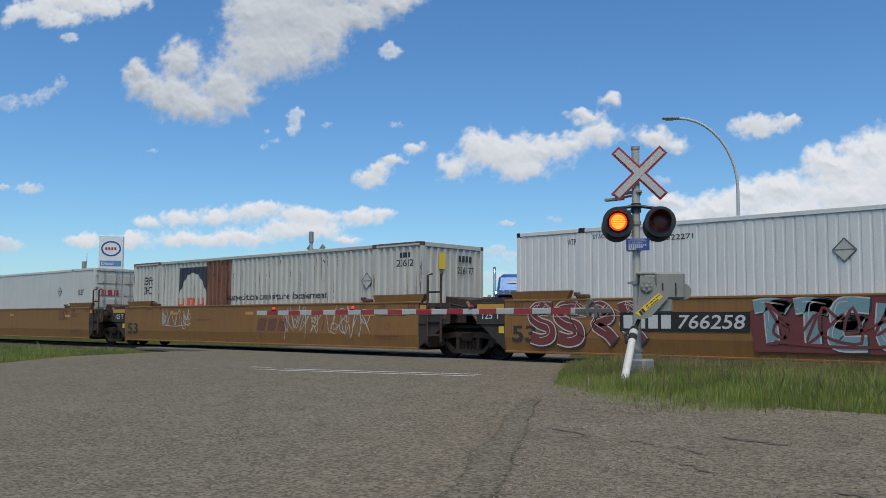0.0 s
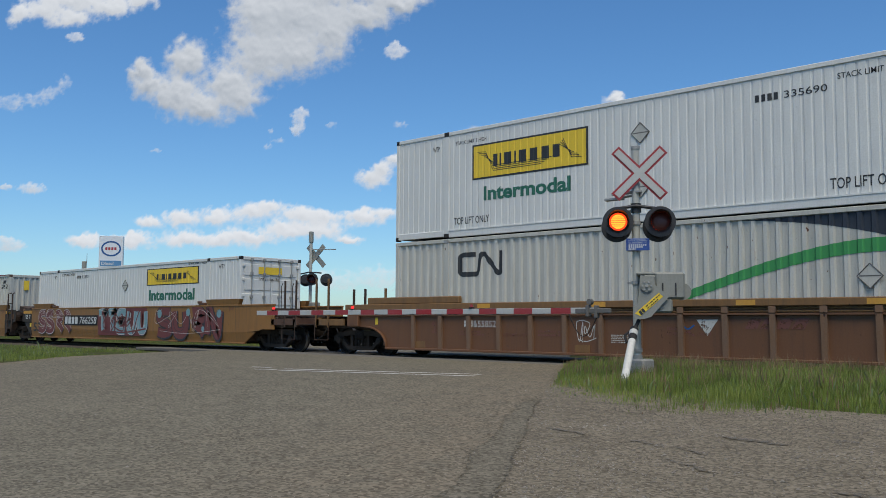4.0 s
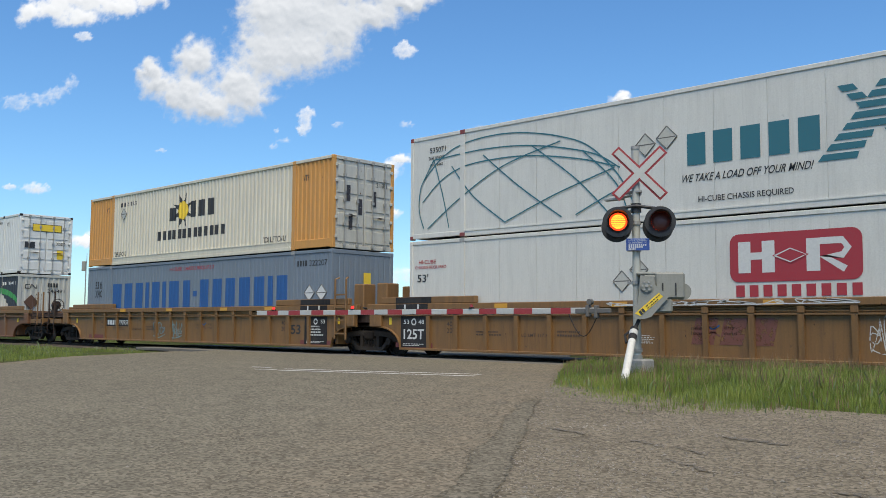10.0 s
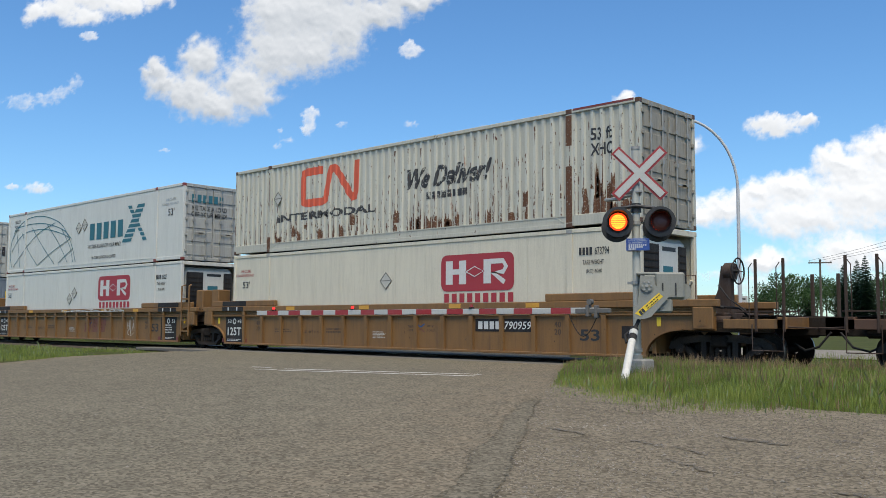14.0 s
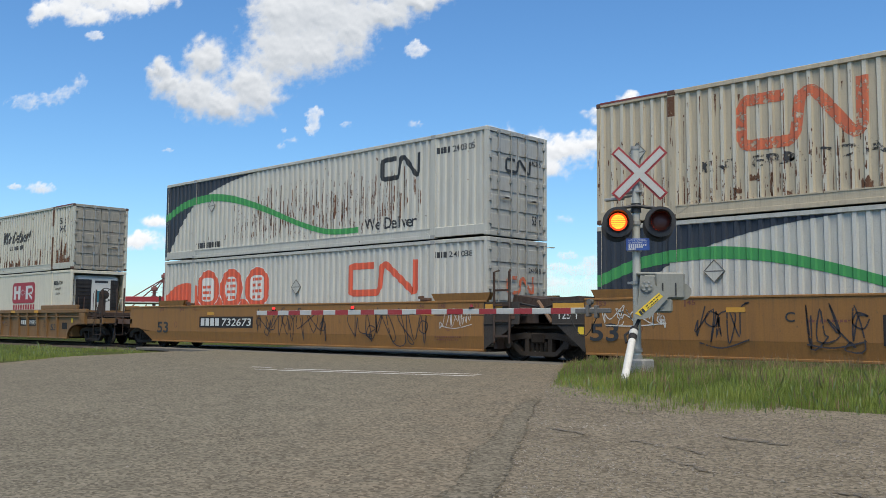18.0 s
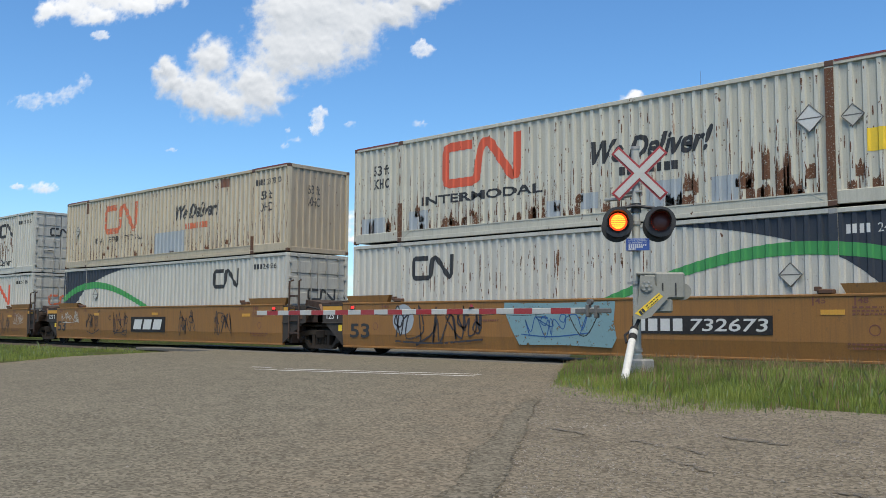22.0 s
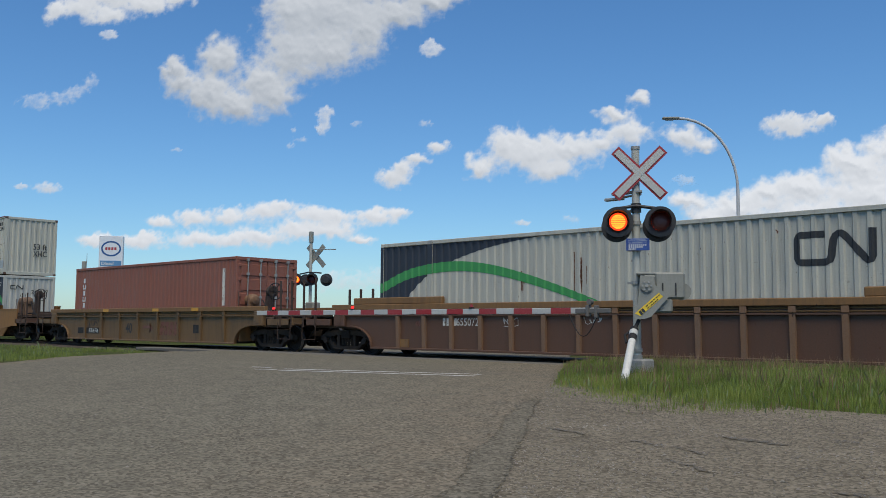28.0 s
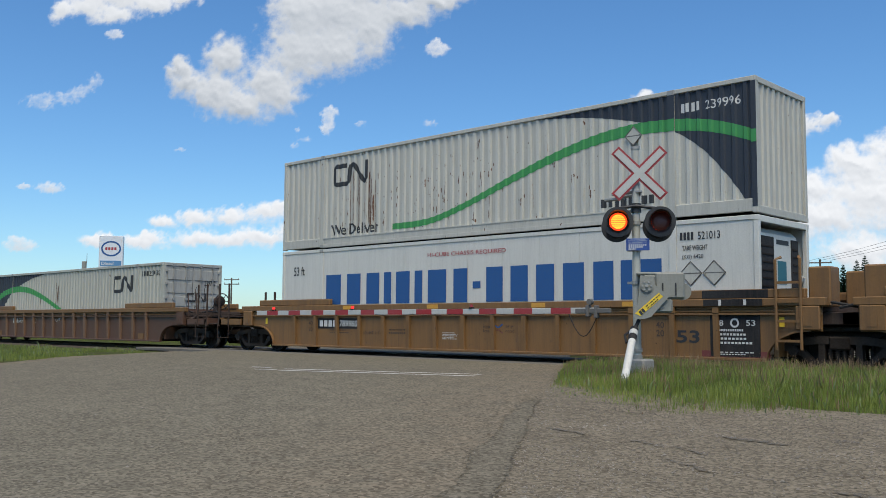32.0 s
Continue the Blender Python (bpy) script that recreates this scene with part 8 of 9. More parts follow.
    part("graffiti", poly([(6.35, 0.4), (6.2, 1.2), (6.9, 1.5), (10.2, 1.5), (10.4, 0.7), (9.8, 0.4)], CY - 0.002), D_GRAF_RED, c)
    piece_graffiti(c, 6.3, 10.3, 0.42, 1.5, D_GRAF_CYAN, D_GRAF_PALE, 9, 5, CY - 0.006)
    tag_strokes(c, 6.6, 10.2, 0.5, 1.4, D_GRAF_RED, 31, 7, 0.06, CY - 0.012)
    piece_graffiti(c, 10.9, 15.5, 0.36, 1.5, D_GRAF_RED, D_GRAF_DARK, 15, 4)
    tag_strokes(c, 11.0, 15.3, 0.5, 1.45, D_GRAF_PALE, 41, 5, 0.014, CY - 0.01)
    for u, z, r in ((11.2, 1.25, 0.16), (13.2, 1.3, 0.14), (15.2, 1.25, 0.15), (14.2, 0.7, 0.1)):
        part("graffiti", poly([(u + r * math.cos(a), z + r * math.sin(a)) for a in [2 * math.pi * i / 14 for i in range(14)]], CY - 0.011), D_GRAF_CYAN, c)
    k = container("white ribbed container with a yellow emblem and green lettering", LOWZ, x, WHITE_CLEAN, end="doors", casting=BLACK, ribs=FINE_RIBS)
    hunt_plate(k, 9.8, 13.5, 2.02, 2.66)
    words(k, "Intermodal", 10.0, 13.25, 1.43, 1.85, D_DKGREEN, 1, 0.035)
    words(k, "STACK LIMIT 3 HIGH", 2.3, 3.5, 2.62, 2.72, D_BLACK, 1, 0.004)
    words(k, "STACK LIMIT 3 HIGH", 12.8, 14.0, 2.72, 2.8, D_BLACK, 1, 0.004)
    number(k, 3.75, 4.9, 2.48, 2.6, "322271", seg=1)
    diamond(k, 8.1, 2.07, 0.23)
    words(k, "WTP", 14.8, 15.15, 2.5, 2.65, D_BLACK, 2, 0.004)
    words(k, "WTP", 1.55, 1.8, 2.5, 2.65, D_BLACK, 0, 0.004)
    end_bars(k, -0.55, 0.45, 2.3, 2.55, 1, D_YELLOW, gap=0.0)
    end_word(k, "Intermodal", -0.5, 0.35, 2.08, 2.2, D_BLACK)
    # single rust-brown car, two containers
    x = 0.0
    c = well_car("rust-brown well car with upright side posts", x, "posts", RUST_ORANGE, "end", "end", chord=YELLOW_CAR, post_mat=RUST_TAN, stake_mat=YELLOW_CAR)
    hand_brake(c, 19.0, 0.5, False)
    posts_common(c, LONG, D_FADED)
    part("lettering", lettering("655852", 3.1, 3.85, 0.85, 1.02, CYP, 0.006), D_WHITEW, c)
    part("marking", bars(2.75, 3.2, 0.85, 1.02, CYP, 4), D_WHITEW, c)
    tag_strokes(c, 6.35, 6.9, 0.5, 1.1, D_WHITEW, 7, 3, 0.02, CYP)
    car_word(c, "53", 13.4, 13.85, 0.88, 1.12, D_BLACK, CYP)
    slab_row(c, 10.6, 11.9, 0.86, 1.08, CYP, D_FADED, 4)
    part("emblem", poly([(9.45, 1.05), (9.95, 1.05), (9.7, 0.7)], CYP), D_WHITEW, c)
    for u in (0.9, 6.3, 13.2):
        part("repair_plate", Build().box(u, u + 0.42, SIDE + 0.07, SIDE + 0.086, 0.27, 0.45), YELLOW_CAR, c)
    k = container("off-white container with a dark wave and green stripe", LOWZ, x, WHITE_SPOT, end="ribbed")
    swoosh(k, mirror=True)
    emblem(k, 2.4, 3.95, 1.85, 2.5, D_BLACK)
    number(k, 14.3, 15.75, 2.38, 2.55, "240491", D_WHITE)
    diamond(k, 13.0, 1.55, 0.24)
    end_emblem(k, -0.95, -0.35, 2.2, 2.42, D_BLACK)
    end_word(k, "240491", 0.15, 1.0, 2.02, 2.2, D_BLACK)
    end_bars(k, 0.15, 0.7, 2.3, 2.5, 4, D_BLACK)
    part("placard", Build().box(LONG - 0.01, LONG + 0.006, -0.26, 0.26, -0.26, 0.26).moved(Matrix.Translation((0, -0.62, 1.55)) @ Matrix.Translation((LONG, 0, 0)) @ pose(0, 0, 0, 45) @ Matrix.Translation((-LONG, 0, 0))), RUST_CAR, k)
    k = container("white ribbed container with yellow emblem plates", UPZ, x, WHITE_CLEAN, end="doors", casting=BLACK, ribs=FINE_RIBS)
    hunt_plate(k, 2.9, 6.62, 1.48, 2.42)
    words(k, "Intermodal", 3.3, 6.1, 0.9, 1.28, D_DKGREEN, 1, 0.035)
    words(k, "TOP LIFT ONLY", 2.25, 3.5, 0.33, 0.52, D_BLACK, 1, 0.006)
    words(k, "TOP LIFT ONLY", 12.3, 13.75, 0.33, 0.55, D_BLACK, 1, 0.006)
    words(k, "STACK LIMIT 3 HIGH", 2.3, 3.4, 2.5, 2.6, D_BLACK, 1, 0.004)
    words(k, "STACK LIMIT 3 HIGH", 12.5, 13.9, 2.5, 2.62, D_BLACK, 1, 0.004)
    number(k, 10.8, 12.3, 2.3, 2.45, "335690", seg=1)
    for q in (2.05, 0.8):
        diamond(k, 8.05, q, 0.24)
    words(k, "WTP", 14.5, 14.8, 2.35, 2.55, D_BLACK, 2, 0.004)
    words(k, "WTP", 1.45, 1.7, 2.4, 2.55, D_BLACK, 0, 0.004)
    end_bars(k, -0.7, 0.75, 2.08, 2.45, 1, D_BLACK, gap=0.0)
    part("emblem_plate", Build().box(LONG + 0.0065, LONG + 0.009, -0.67, 0.72, 2.11, 2.42), D_YELLOW, k)
    end_bars(k, 0.55, 0.92, 0.75, 1.2, 1, D_YELLOW, gap=0.0)
    end_bars(k, -1.05, -0.55, 1.25, 1.55, 1, D_BLACK, gap=0.0)
    end_word(k, "335690", 0.5, 0.95, 1.45, 1.6, D_BLACK)
    # three-unit mustard car with posts
    x = 23.48
    c = well_car("mustard well car with upright side posts", x, "posts", YELLOW_CAR, "end", "join")
    posts_common(c, LONG, D_STENCIL)
    car_number(c, 2.1, 3.82, 0.83, 1.02, "790959", CYP, True, 0.48)
    tag_strokes(c, 5.7, 6.6, 0.35, 1.0, D_GRAF_CYAN, 17, 5, 0.025, CYP)
    tag_strokes(c, 6.9, 7.8, 0.3, 1.05, D_GRAF_CYAN, 18, 5, 0.025, CYP)
    car_word(c, "53", 14.3, 14.8, 0.58, 0.88, D_BLACK, CYP, 0.02)
    black_plate(c, 15.0, 16.1, False)
    part("red_notice", plate(0.5, 2.0, 0.28, 0.42, CYP), D_GRAF_RED, c)
    k = container("grey-blue ribbed container with big blue lettering blocks", LOWZ, x, GREYBLUE, end="ribbed", ribs=FINE_RIBS)
    name_row(k, 2.12, 13.95, 1.15, 2.15, [1.25, 1.1, 1, 0.45, 1, 0.45, 1.25, 0.9, -0.4, 1, 1, 1, 1.1, 1, 0.45, 1], 0.2, D_BLUE, 1)
    words(k, "53 ft", 0.65, 1.25, 1.98, 2.28, D_BLACK, 0, 0.02)
    words(k, "XHC", 0.65, 1.25, 1.62, 1.92, D_BLACK, 0, 0.02)
    words(k, "HI-CUBE CHASSIS REQUIRED", 6.6, 9.6, 2.5, 2.66, D_RED, 1, 0.006)
    number(k, 14.4, 15.9, 2.4, 2.58, "322207")
    diamond(k, 15.05, 1.55, 0.26, D_WHITE, 2)
    diamond(k, 15.65, 1.55, 0.26, D_WHITE, 2)
    end_bars(k, 0.0, 0.3, 1.7, 2.2, 1, D_YELLOW, gap=0.0)
    k = container("cream ribbed container with orange-yellow ends", UPZ, x, CREAM, ends=ORANGE, end="doors", end_paint=WHITE_SPOT, ribs=CLOSE_RIBS)
    name_row(k, 6.35, 7.0, 1.5, 2.0, 1, 0.1, D_BLACK, 1)
    name_row(k, 7.85, 9.5, 1.55, 2.15, 3, 0.18, D_BLACK, 1)
    for i in range(8):
        a = math.pi * i / 4 + 0.4
        mark(k, Build().add([(7.38 + 0.34 * math.cos(a - 0.28), FACE, 1.85 + 0.34 * math.sin(a - 0.28)), (7.38 + 0.72 * math.cos(a), FACE, 1.85 + 0.72 * math.sin(a)), (7.38 + 0.34 * math.cos(a + 0.28), FACE, 1.85 + 0.34 * math.sin(a + 0.28))], [(0, 1, 2)]), D_BLACK, 1, "sun_ray")
    mark(k, poly([(7.38 + 0.36 * math.cos(math.pi * i / 10), 1.85 + 0.36 * math.sin(math.pi * i / 10)) for i in range(20)], FACE), D_YELLOW, 1, "sun_disc")
    name_row(k, 5.6, 10.2, 0.8, 1.15, 13, 0.25, D_BLACK, 1)
    words(k, "TOP LIFT ONLY", 12.5, 13.8, 0.33, 0.52, D_BLACK, 1, 0.01)
    words(k, "TOP LIFT ONLY", 2.15, 3.2, 0.33, 0.52, D_BLACK, 1, 0.01)
    number(k, 2.6, 3.9, 2.35, 2.52, "211051", seg=1)
    diamond(k, 2.9, 2.05, 0.24)
    words(k, "WTP", 1.4, 1.65, 2.2, 2.4, D_BLACK, 0, 0.006)
    words(k, "WTP", 14.6, 14.9, 2.2, 2.4, D_BLACK, 2, 0.006)
    end_word(k, "211051", 0.5, 0.95, 2.05, 2.2, D_BLACK)
    for yy, zz in ((-0.7, 1.5), (-0.2, 1.1), (0.4, 1.4), (-0.6, 0.6)):
        end_bars(k, yy - 0.06, yy + 0.1, zz, zz + 0.5, 1, D_GRAF_DARK, gap=0.0)
    # middle unit
    x = 43.04
    c = well_car("mustard well car with black end plates", x, "posts", YELLOW_CAR, "join", "join")
    posts_common(c, LONG, D_STENCIL)
    black_plate(c, -0.22, 0.82, True, CYP)
    car_word(c, "53", 14.3, 14.82, 0.58, 0.88, D_BLACK, CYP, 0.02)
    black_plate(c, 15.0, 16.1, False)
    slab_row(c, 8.8, 10.75, 0.52, 1.08, CYP, D_FADED)
    tag_strokes(c, 12.4, 13.0, 0.4, 1.1, D_WHITEW, 19, 3, 0.02, CYP)
    tag_strokes(c, 6.7, 12.3, 1.35, 1.46, D_WHITE, 23, 9, 0.02, SIDE - 0.018)
    k = container("white refrigerated container with a red emblem", LOWZ, x, WHITE_PLATE, style="sheet", end="chiller")
    truck_emblem(k, 9.6, 12.3, 1.45, 2.5)
    diamond(k, 6.95, 1.6, 0.24)
    diamond(k, 7.4, 1.85, 0.24)
    words(k, "53'", 0.3, 0.72, 1.75, 1.97, D_BLACK, None)
    words(k, "HI-CUBE", 0.35, 1.0, 2.25, 2.36, D_RED, None)
    words(k, "CHASSIS REQUIRED", 0.2, 1.4, 2.1, 2.2, D_RED, None)
    words(k, "693227", 14.75, 15.1, 2.25, 2.42, D_BLACK, None)
    part("owner_code", bars(14.3, 14.68, 2.25, 2.42, YM, 4), D_BLACK, k)
    words(k, "TARE WEIGHT", 14.4, 15.0, 2.02, 2.13, D_BLACK, None)
    words(k, "(KG) 6235", 14.5, 14.95, 1.8, 1.91, D_BLACK, None)
    k = container("white sheet-sided container with a globe of teal lines", UPZ, x, WHITE_PLATE, style="sheet", end="doors", end_paint=DOOR_GREY, casting=RUST_RED)
    depth = itertools.count(1)
    for ln in (((0.52, 1.65), (1.18, 2.2), (1.95, 2.5), (3.06, 2.6), (4.12, 2.52), (5.23, 2.27), (6.08, 1.91), (6.88, 1.14), (7.37, 0.28)),
               ((0.91, 2.19), (2.71, 2.27), (4.35, 2.16), (6.08, 1.77), (6.92, 1.31)), ((0.48, 1.04), (1.19, 1.59), (2.09, 1.9), (3.43, 1.96), (4.58, 1.87), (5.87, 1.63), (6.78, 1.36)),
               ((0.91, 2.19), (1.26, 1.15), (1.49, 0.27)), ((1.58, 1.95), (2.36, 1.06), (3.46, 0.28)), ((2.71, 2.12), (3.91, 1.18), (5.25, 0.28)), ((4.35, 2.15), (5.67, 1.18), (6.59, 0.29)),
               ((5.87, 1.85), (6.78, 1.0), (7.12, 0.3)), ((0.69, 0.29), (1.98, 1.09), (3.44, 1.76), (5.23, 2.16)), ((3.46, 0.28), (5.03, 0.84), (6.78, 1.33)), ((5.67, 0.3), (6.49, 0.65), (7.12, 0.89))):
        part("globe_line", ribbon(smooth_line(ln, 8), 0.034, YM - 0.001 * next(depth)), D_TEAL, k)
    part("globe_line", ribbon(smooth_line([(0.55, 0.29), (0.36, 0.8), (0.4, 1.4), (0.6, 1.75), (0.91, 2.19)], 8), 0.034, YM - 0.013), D_TEAL, k)
    name_row(k, 8.6, 11.6, 1.15, 1.85, 5, 0.16, D_TEAL, None)
    for i in range(8):
        z = 0.9 + 0.19 * i
        part("stripe", poly([(11.5 + 0.16 * i, z), (12.25 + 0.14 * i, z), (12.3 + 0.14 * i, z + 0.13), (11.6 + 0.16 * i, z + 0.13)], YM), D_TEAL, k)
        part("stripe", poly([(13.2 - 0.17 * i, z), (13.5 - 0.17 * i, z), (13.4 - 0.17 * i, z + 0.13), (13.1 - 0.17 * i, z + 0.13)], YM - 0.003), D_TEAL, k)
    words(k, "WE TAKE A LOAD OFF YOUR MIND!", 8.5, 11.4, 0.78, 0.95, D_BLACK, None, 0.01, 0.3)
    words(k, "HI-CUBE CHASSIS REQUIRED", 8.9, 11.0, 0.3, 0.45, D_BLACK, None, 0.01)
    diamond(k, 7.6, 1.75, 0.26)
    diamond(k, 8.15, 1.85, 0.26)
    words(k, "53'", 15.05, 15.5, 1.72, 2.0, D_BLACK, None)
    words(k, "HI-CUBE", 14.9, 15.6, 2.3, 2.4, D_GREY, None)
    words(k, "CHASSIS REQUIRED", 14.6, 15.8, 2.12, 2.22, D_GREY, None)
    words(k, "535071", 0.75, 1.35, 2.4, 2.55, D_BLACK, None)
    words(k, "TARE WEIGHT", 0.7, 1.3, 2.2, 2.3, D_BLACK, None)
    words(k, "(KG) 6465", 0.75, 1.25, 2.0, 2.1, D_BLACK, None)
    end_bars(k, -0.95, 0.5, 2.2, 2.5, 6, D_TEAL)
    end_word(k, "WE TAKE A LOAD", -0.95, 0.6, 1.9, 2.08, D_BLACK)
    end_word(k, "OFF YOUR MIND!", -0.95, 0.6, 1.66, 1.84, D_BLACK)
    # rear unit
    x = 62.60
    c = well_car("mustard well car with black end plate and upright posts", x, "posts", YELLOW_CAR, "join", "end")
    hand_brake(c, 17.95, 0.1, False)
    posts_common(c, LONG, D_STENCIL)
    black_plate(c, -0.22, 0.82, True, CYP)
    car_number(c, 11.36, 13.1, 0.8, 1.0, "790959", CYP, True, 0.45)
    car_word(c, "53", 14.55, 15.1, 0.55, 0.82, D_BLACK, CYP, 0.02)
    part("stencil_panel", Build().box(15.7, 16.2, CYP - 0.004, CYP, 0.62, 0.9), BLACK, c)
    k = container("cream refrigerated container with a red emblem", LOWZ, x, CREAM, style="sheet", end="chiller")
    truck_emblem(k, 9.9, 12.45, 1.43, 2.45)
    diamond(k, 7.7, 1.83, 0.24)
    words(k, "53'", 0.55, 0.95, 1.77, 2.0, D_BLACK, None)
    words(k, "HI-CUBE", 0.45, 1.0, 2.3, 2.4, D_RED, None)
    words(k, "CHASSIS REQUIRED", 0.15, 1.2, 2.15, 2.25, D_RED, None)
    part("owner_code", bars(14.45, 14.85, 2.25, 2.43, YM, 4), D_BLACK, k)
    words(k, "673794", 14.9, 15.3, 2.25, 2.43, D_BLACK, None)
    words(k, "TARE WEIGHT", 14.55, 15.15, 2.02, 2.13, D_BLACK, None)
    words(k, "(KG) 6060", 14.65, 15.1, 1.8, 1.91, D_BLACK, None)
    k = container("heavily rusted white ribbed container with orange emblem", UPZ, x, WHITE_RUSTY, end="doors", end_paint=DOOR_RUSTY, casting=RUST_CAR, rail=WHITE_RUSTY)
    emblem(k, 3.6, 6.45, 1.35, 2.6, D_ORANGE)
    words(k, "INTERMODAL", 2.4, 7.2, 0.95, 1.2, D_BLACKW, 1, 0.03)
    words(k, "We Deliver!", 8.45, 11.6, 1.45, 2.05, D_BLACKW, 1, 0.03, 0.3)
    name_row(k, 9.3, 10.8, 1.12, 1.32, [0.5] * 8, 0.22, D_BLACKW, 1, "web_bar")
    words(k, "53 ft", 14.8, 15.4, 2.05, 2.35, D_BLACK, 2, 0.02)
    words(k, "XHC", 14.8, 15.4, 1.68, 1.98, D_BLACK, 2, 0.02)
    diamond(k, 2.45, 1.75, 0.22)
    rust_belt(k, 0, [(0.2, 1.9, 0.8, 0.5)], 31)
    rust_belt(k, 1, [(2.1, 6.5, 0.9, 0.8), (6.5, 10.8, 0.75, 0.75), (10.8, 14.0, 1.5, 0.95), (2.3, 3.4, 2.2, 0.25)], 32)
    rust_belt(k, 1, [(2.1, 14.0, 0.5, 0.16)], 33, None, True)
    rust_belt(k, 2, [(14.3, 16.0, 1.25, 1.0)], 34)
    for a, e, h in ((14.55, 14.7, 0.75), (14.85, 15.05, 0.6), (15.2, 15.4, 0.85), (15.65, 15.85, 0.4), (12.2, 12.45, 0.35)):
        mark(k, poly([(a, 0.18), (e, 0.18), (e - 0.02, 0.18 + h * 0.7), (e - 0.06, 0.18 + h), (a + 0.03, 0.18 + h * 0.9)], FACE), RUST_RUN, 2 if a > 14 else 1, "rust_patch")
    post_rust(k, 35)
    rust_blotches(k, 1, 2.2, 13.8, 26, 0.45, 36)
    rust_blotches(k, 2, 14.4, 15.8, 5, 1.0, 37)
    rust_ticks(k, 0, 0.2, 1.8, 0.32, 2.4, 60, 201)
    rust_ticks(k, 1, 2.1, 14.0, 0.32, 2.2, 420, 202)
    rust_ticks(k, 2, 14.3, 16.0, 0.32, 2.6, 80, 203)
    rusted_post(k, POSTS[1], 0.12, 1.5)
    rusted_post(k, POSTS[1], 2.0, 2.75)
    rusted_post(k, POSTS[0], 0.12, 0.5)
    part("red_top_edge", Build().box(14.3, 16.0, FACE - 0.004, FACE + 0.08, 2.85, 2.9), RUST_RED, k)
    # three-unit smooth-sided car
    x = 86.67
    c = well_car("mustard smooth-sided well car with scrawled black graffiti", x, "smooth", YELLOW_CAR_B, "end", "join")
    smooth_common(c)
    black_ends(c, LONG, False, True)
    car_word(c, "53", -0.1, 0.68, 0.55, 0.96, D_BLACK, CY, 0.02)
    car_number(c, 2.9, 5.95, 0.82, 1.08, "732673", CY, True, 0.4)
    tag_strokes(c, 6.1, 9.9, 0.32, 1.45, D_GRAF_DARK, 51, 8, 0.03)
    tag_strokes(c, 10.8, 14.2, 0.35, 1.45, D_GRAF_DARK, 52, 8, 0.03)
    tag_strokes(c, 14.6, 15.8, 0.8, 1.4, D_WHITEW, 53, 5, 0.018)
    k = container("white container with round orange pictures and an orange emblem", LOWZ, x, WHITE, end="doors", end_paint=DOOR_GREY)
    hill = smooth_line([(0.12, 1.6), (0.8, 1.95), (1.6, 2.05), (2.4, 1.9), (5.5, 1.35), (6.8, 1.2)], 6)
    mark(k, poly([(0.12, 0.2)] + [p for p in hill if p[0] < 1.88] + [(1.88, 0.2)], FACE), D_ORANGE, 0, "orange_hill")
    mark(k, poly([(2.1, 0.2)] + [p for p in hill if p[0] > 2.1] + [(6.9, 0.2)], FACE), D_ORANGE, 1, "orange_hill")
    ring = lambda q, r: [(q + r * math.cos(math.pi * i / 14), 1.78 + r * math.sin(math.pi * i / 14)) for i in range(29)]
    for q, kind in ((2.95, 0), (4.42, 1), (5.95, 2)):
        part("round_picture", drape(poly(ring(q, 0.7)[:-1], FACE), POSTS[0] + 0.09, FACE + 0.022, 0.009), D_ORANGE, k)
        part("white_ring", drape(ribbon(ring(q, 0.71), 0.03, FACE), POSTS[0] + 0.09, FACE + 0.022, 0.0105), D_WHITE, k)
        inner = poly(rounded(q - 0.38, q + 0.38, 1.35, 2.2, 0.2 if kind != 1 else 0.34), FACE)
        part("white_figure", drape(inner, POSTS[0] + 0.09, FACE + 0.022, 0.012), D_WHITE, k)
        det = Build()
        for i in range(3 + kind):
            bars(q - 0.28, q + 0.28, 1.42 + 0.2 * i, 1.52 + 0.2 * i, FACE, 2 + (kind + i) % 2, 0.2, 0, det)
        part("orange_detail", drape(det, POSTS[0] + 0.09, FACE + 0.022, 0.015), D_ORANGE, k)
    emblem(k, 10.6, 13.6, 1.4, 2.4, D_ORANGE)
    number(k, 14.2, 15.6, 2.4, 2.56, "241088")
    diamond(k, 8.1, 1.75, 0.24)
    end_emblem(k, -0.5, 0.7, 1.4, 1.9, D_ORANGEW)
    end_word(k, "241088", 0.45, 1.0, 2.0, 2.15, D_BLACK)
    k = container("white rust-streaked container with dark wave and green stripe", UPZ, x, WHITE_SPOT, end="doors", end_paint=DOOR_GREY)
    swoosh(k)
    emblem(k, 12.0, 13.65, 1.8, 2.5, D_BLACK)
    words(k, "We Deliver", 11.3, 13.5, 0.4, 0.75, D_BLACK, 1, 0.012)
    name_row(k, 2.2, 3.6, 0.35, 0.55, [0.5] * 8, 0.22, D_BLACK, 1, "web_bar")
    number(k, 14.3, 15.7, 2.35, 2.52, "240305")
    diamond(k, 3.1, 1.85, 0.22)
    rust_runs(k, [(5.6 + 0.131 * i, 0.4 + 0.3 * ((i * 5) % 4), 0.75 + 0.36 * ((i * 7) % 5)) for i in range(62)], 3)
    rust_ticks(k, 1, 4.5, 12.8, 0.34, 2.3, 520, 204)
    rust_ticks(k, 1, 2.1, 14.0, 0.32, 0.7, 90, 205)
    end_emblem(k, -0.55, 0.55, 1.75, 2.15, D_BLACK)
    end_word(k, "240305", 0.5, 1.0, 2.05, 2.2, D_BLACK)
    end_word(k, "53 ft", 0.6, 1.0, 0.4, 0.65, D_BLACK)
    # middle unit
    x = 106.25
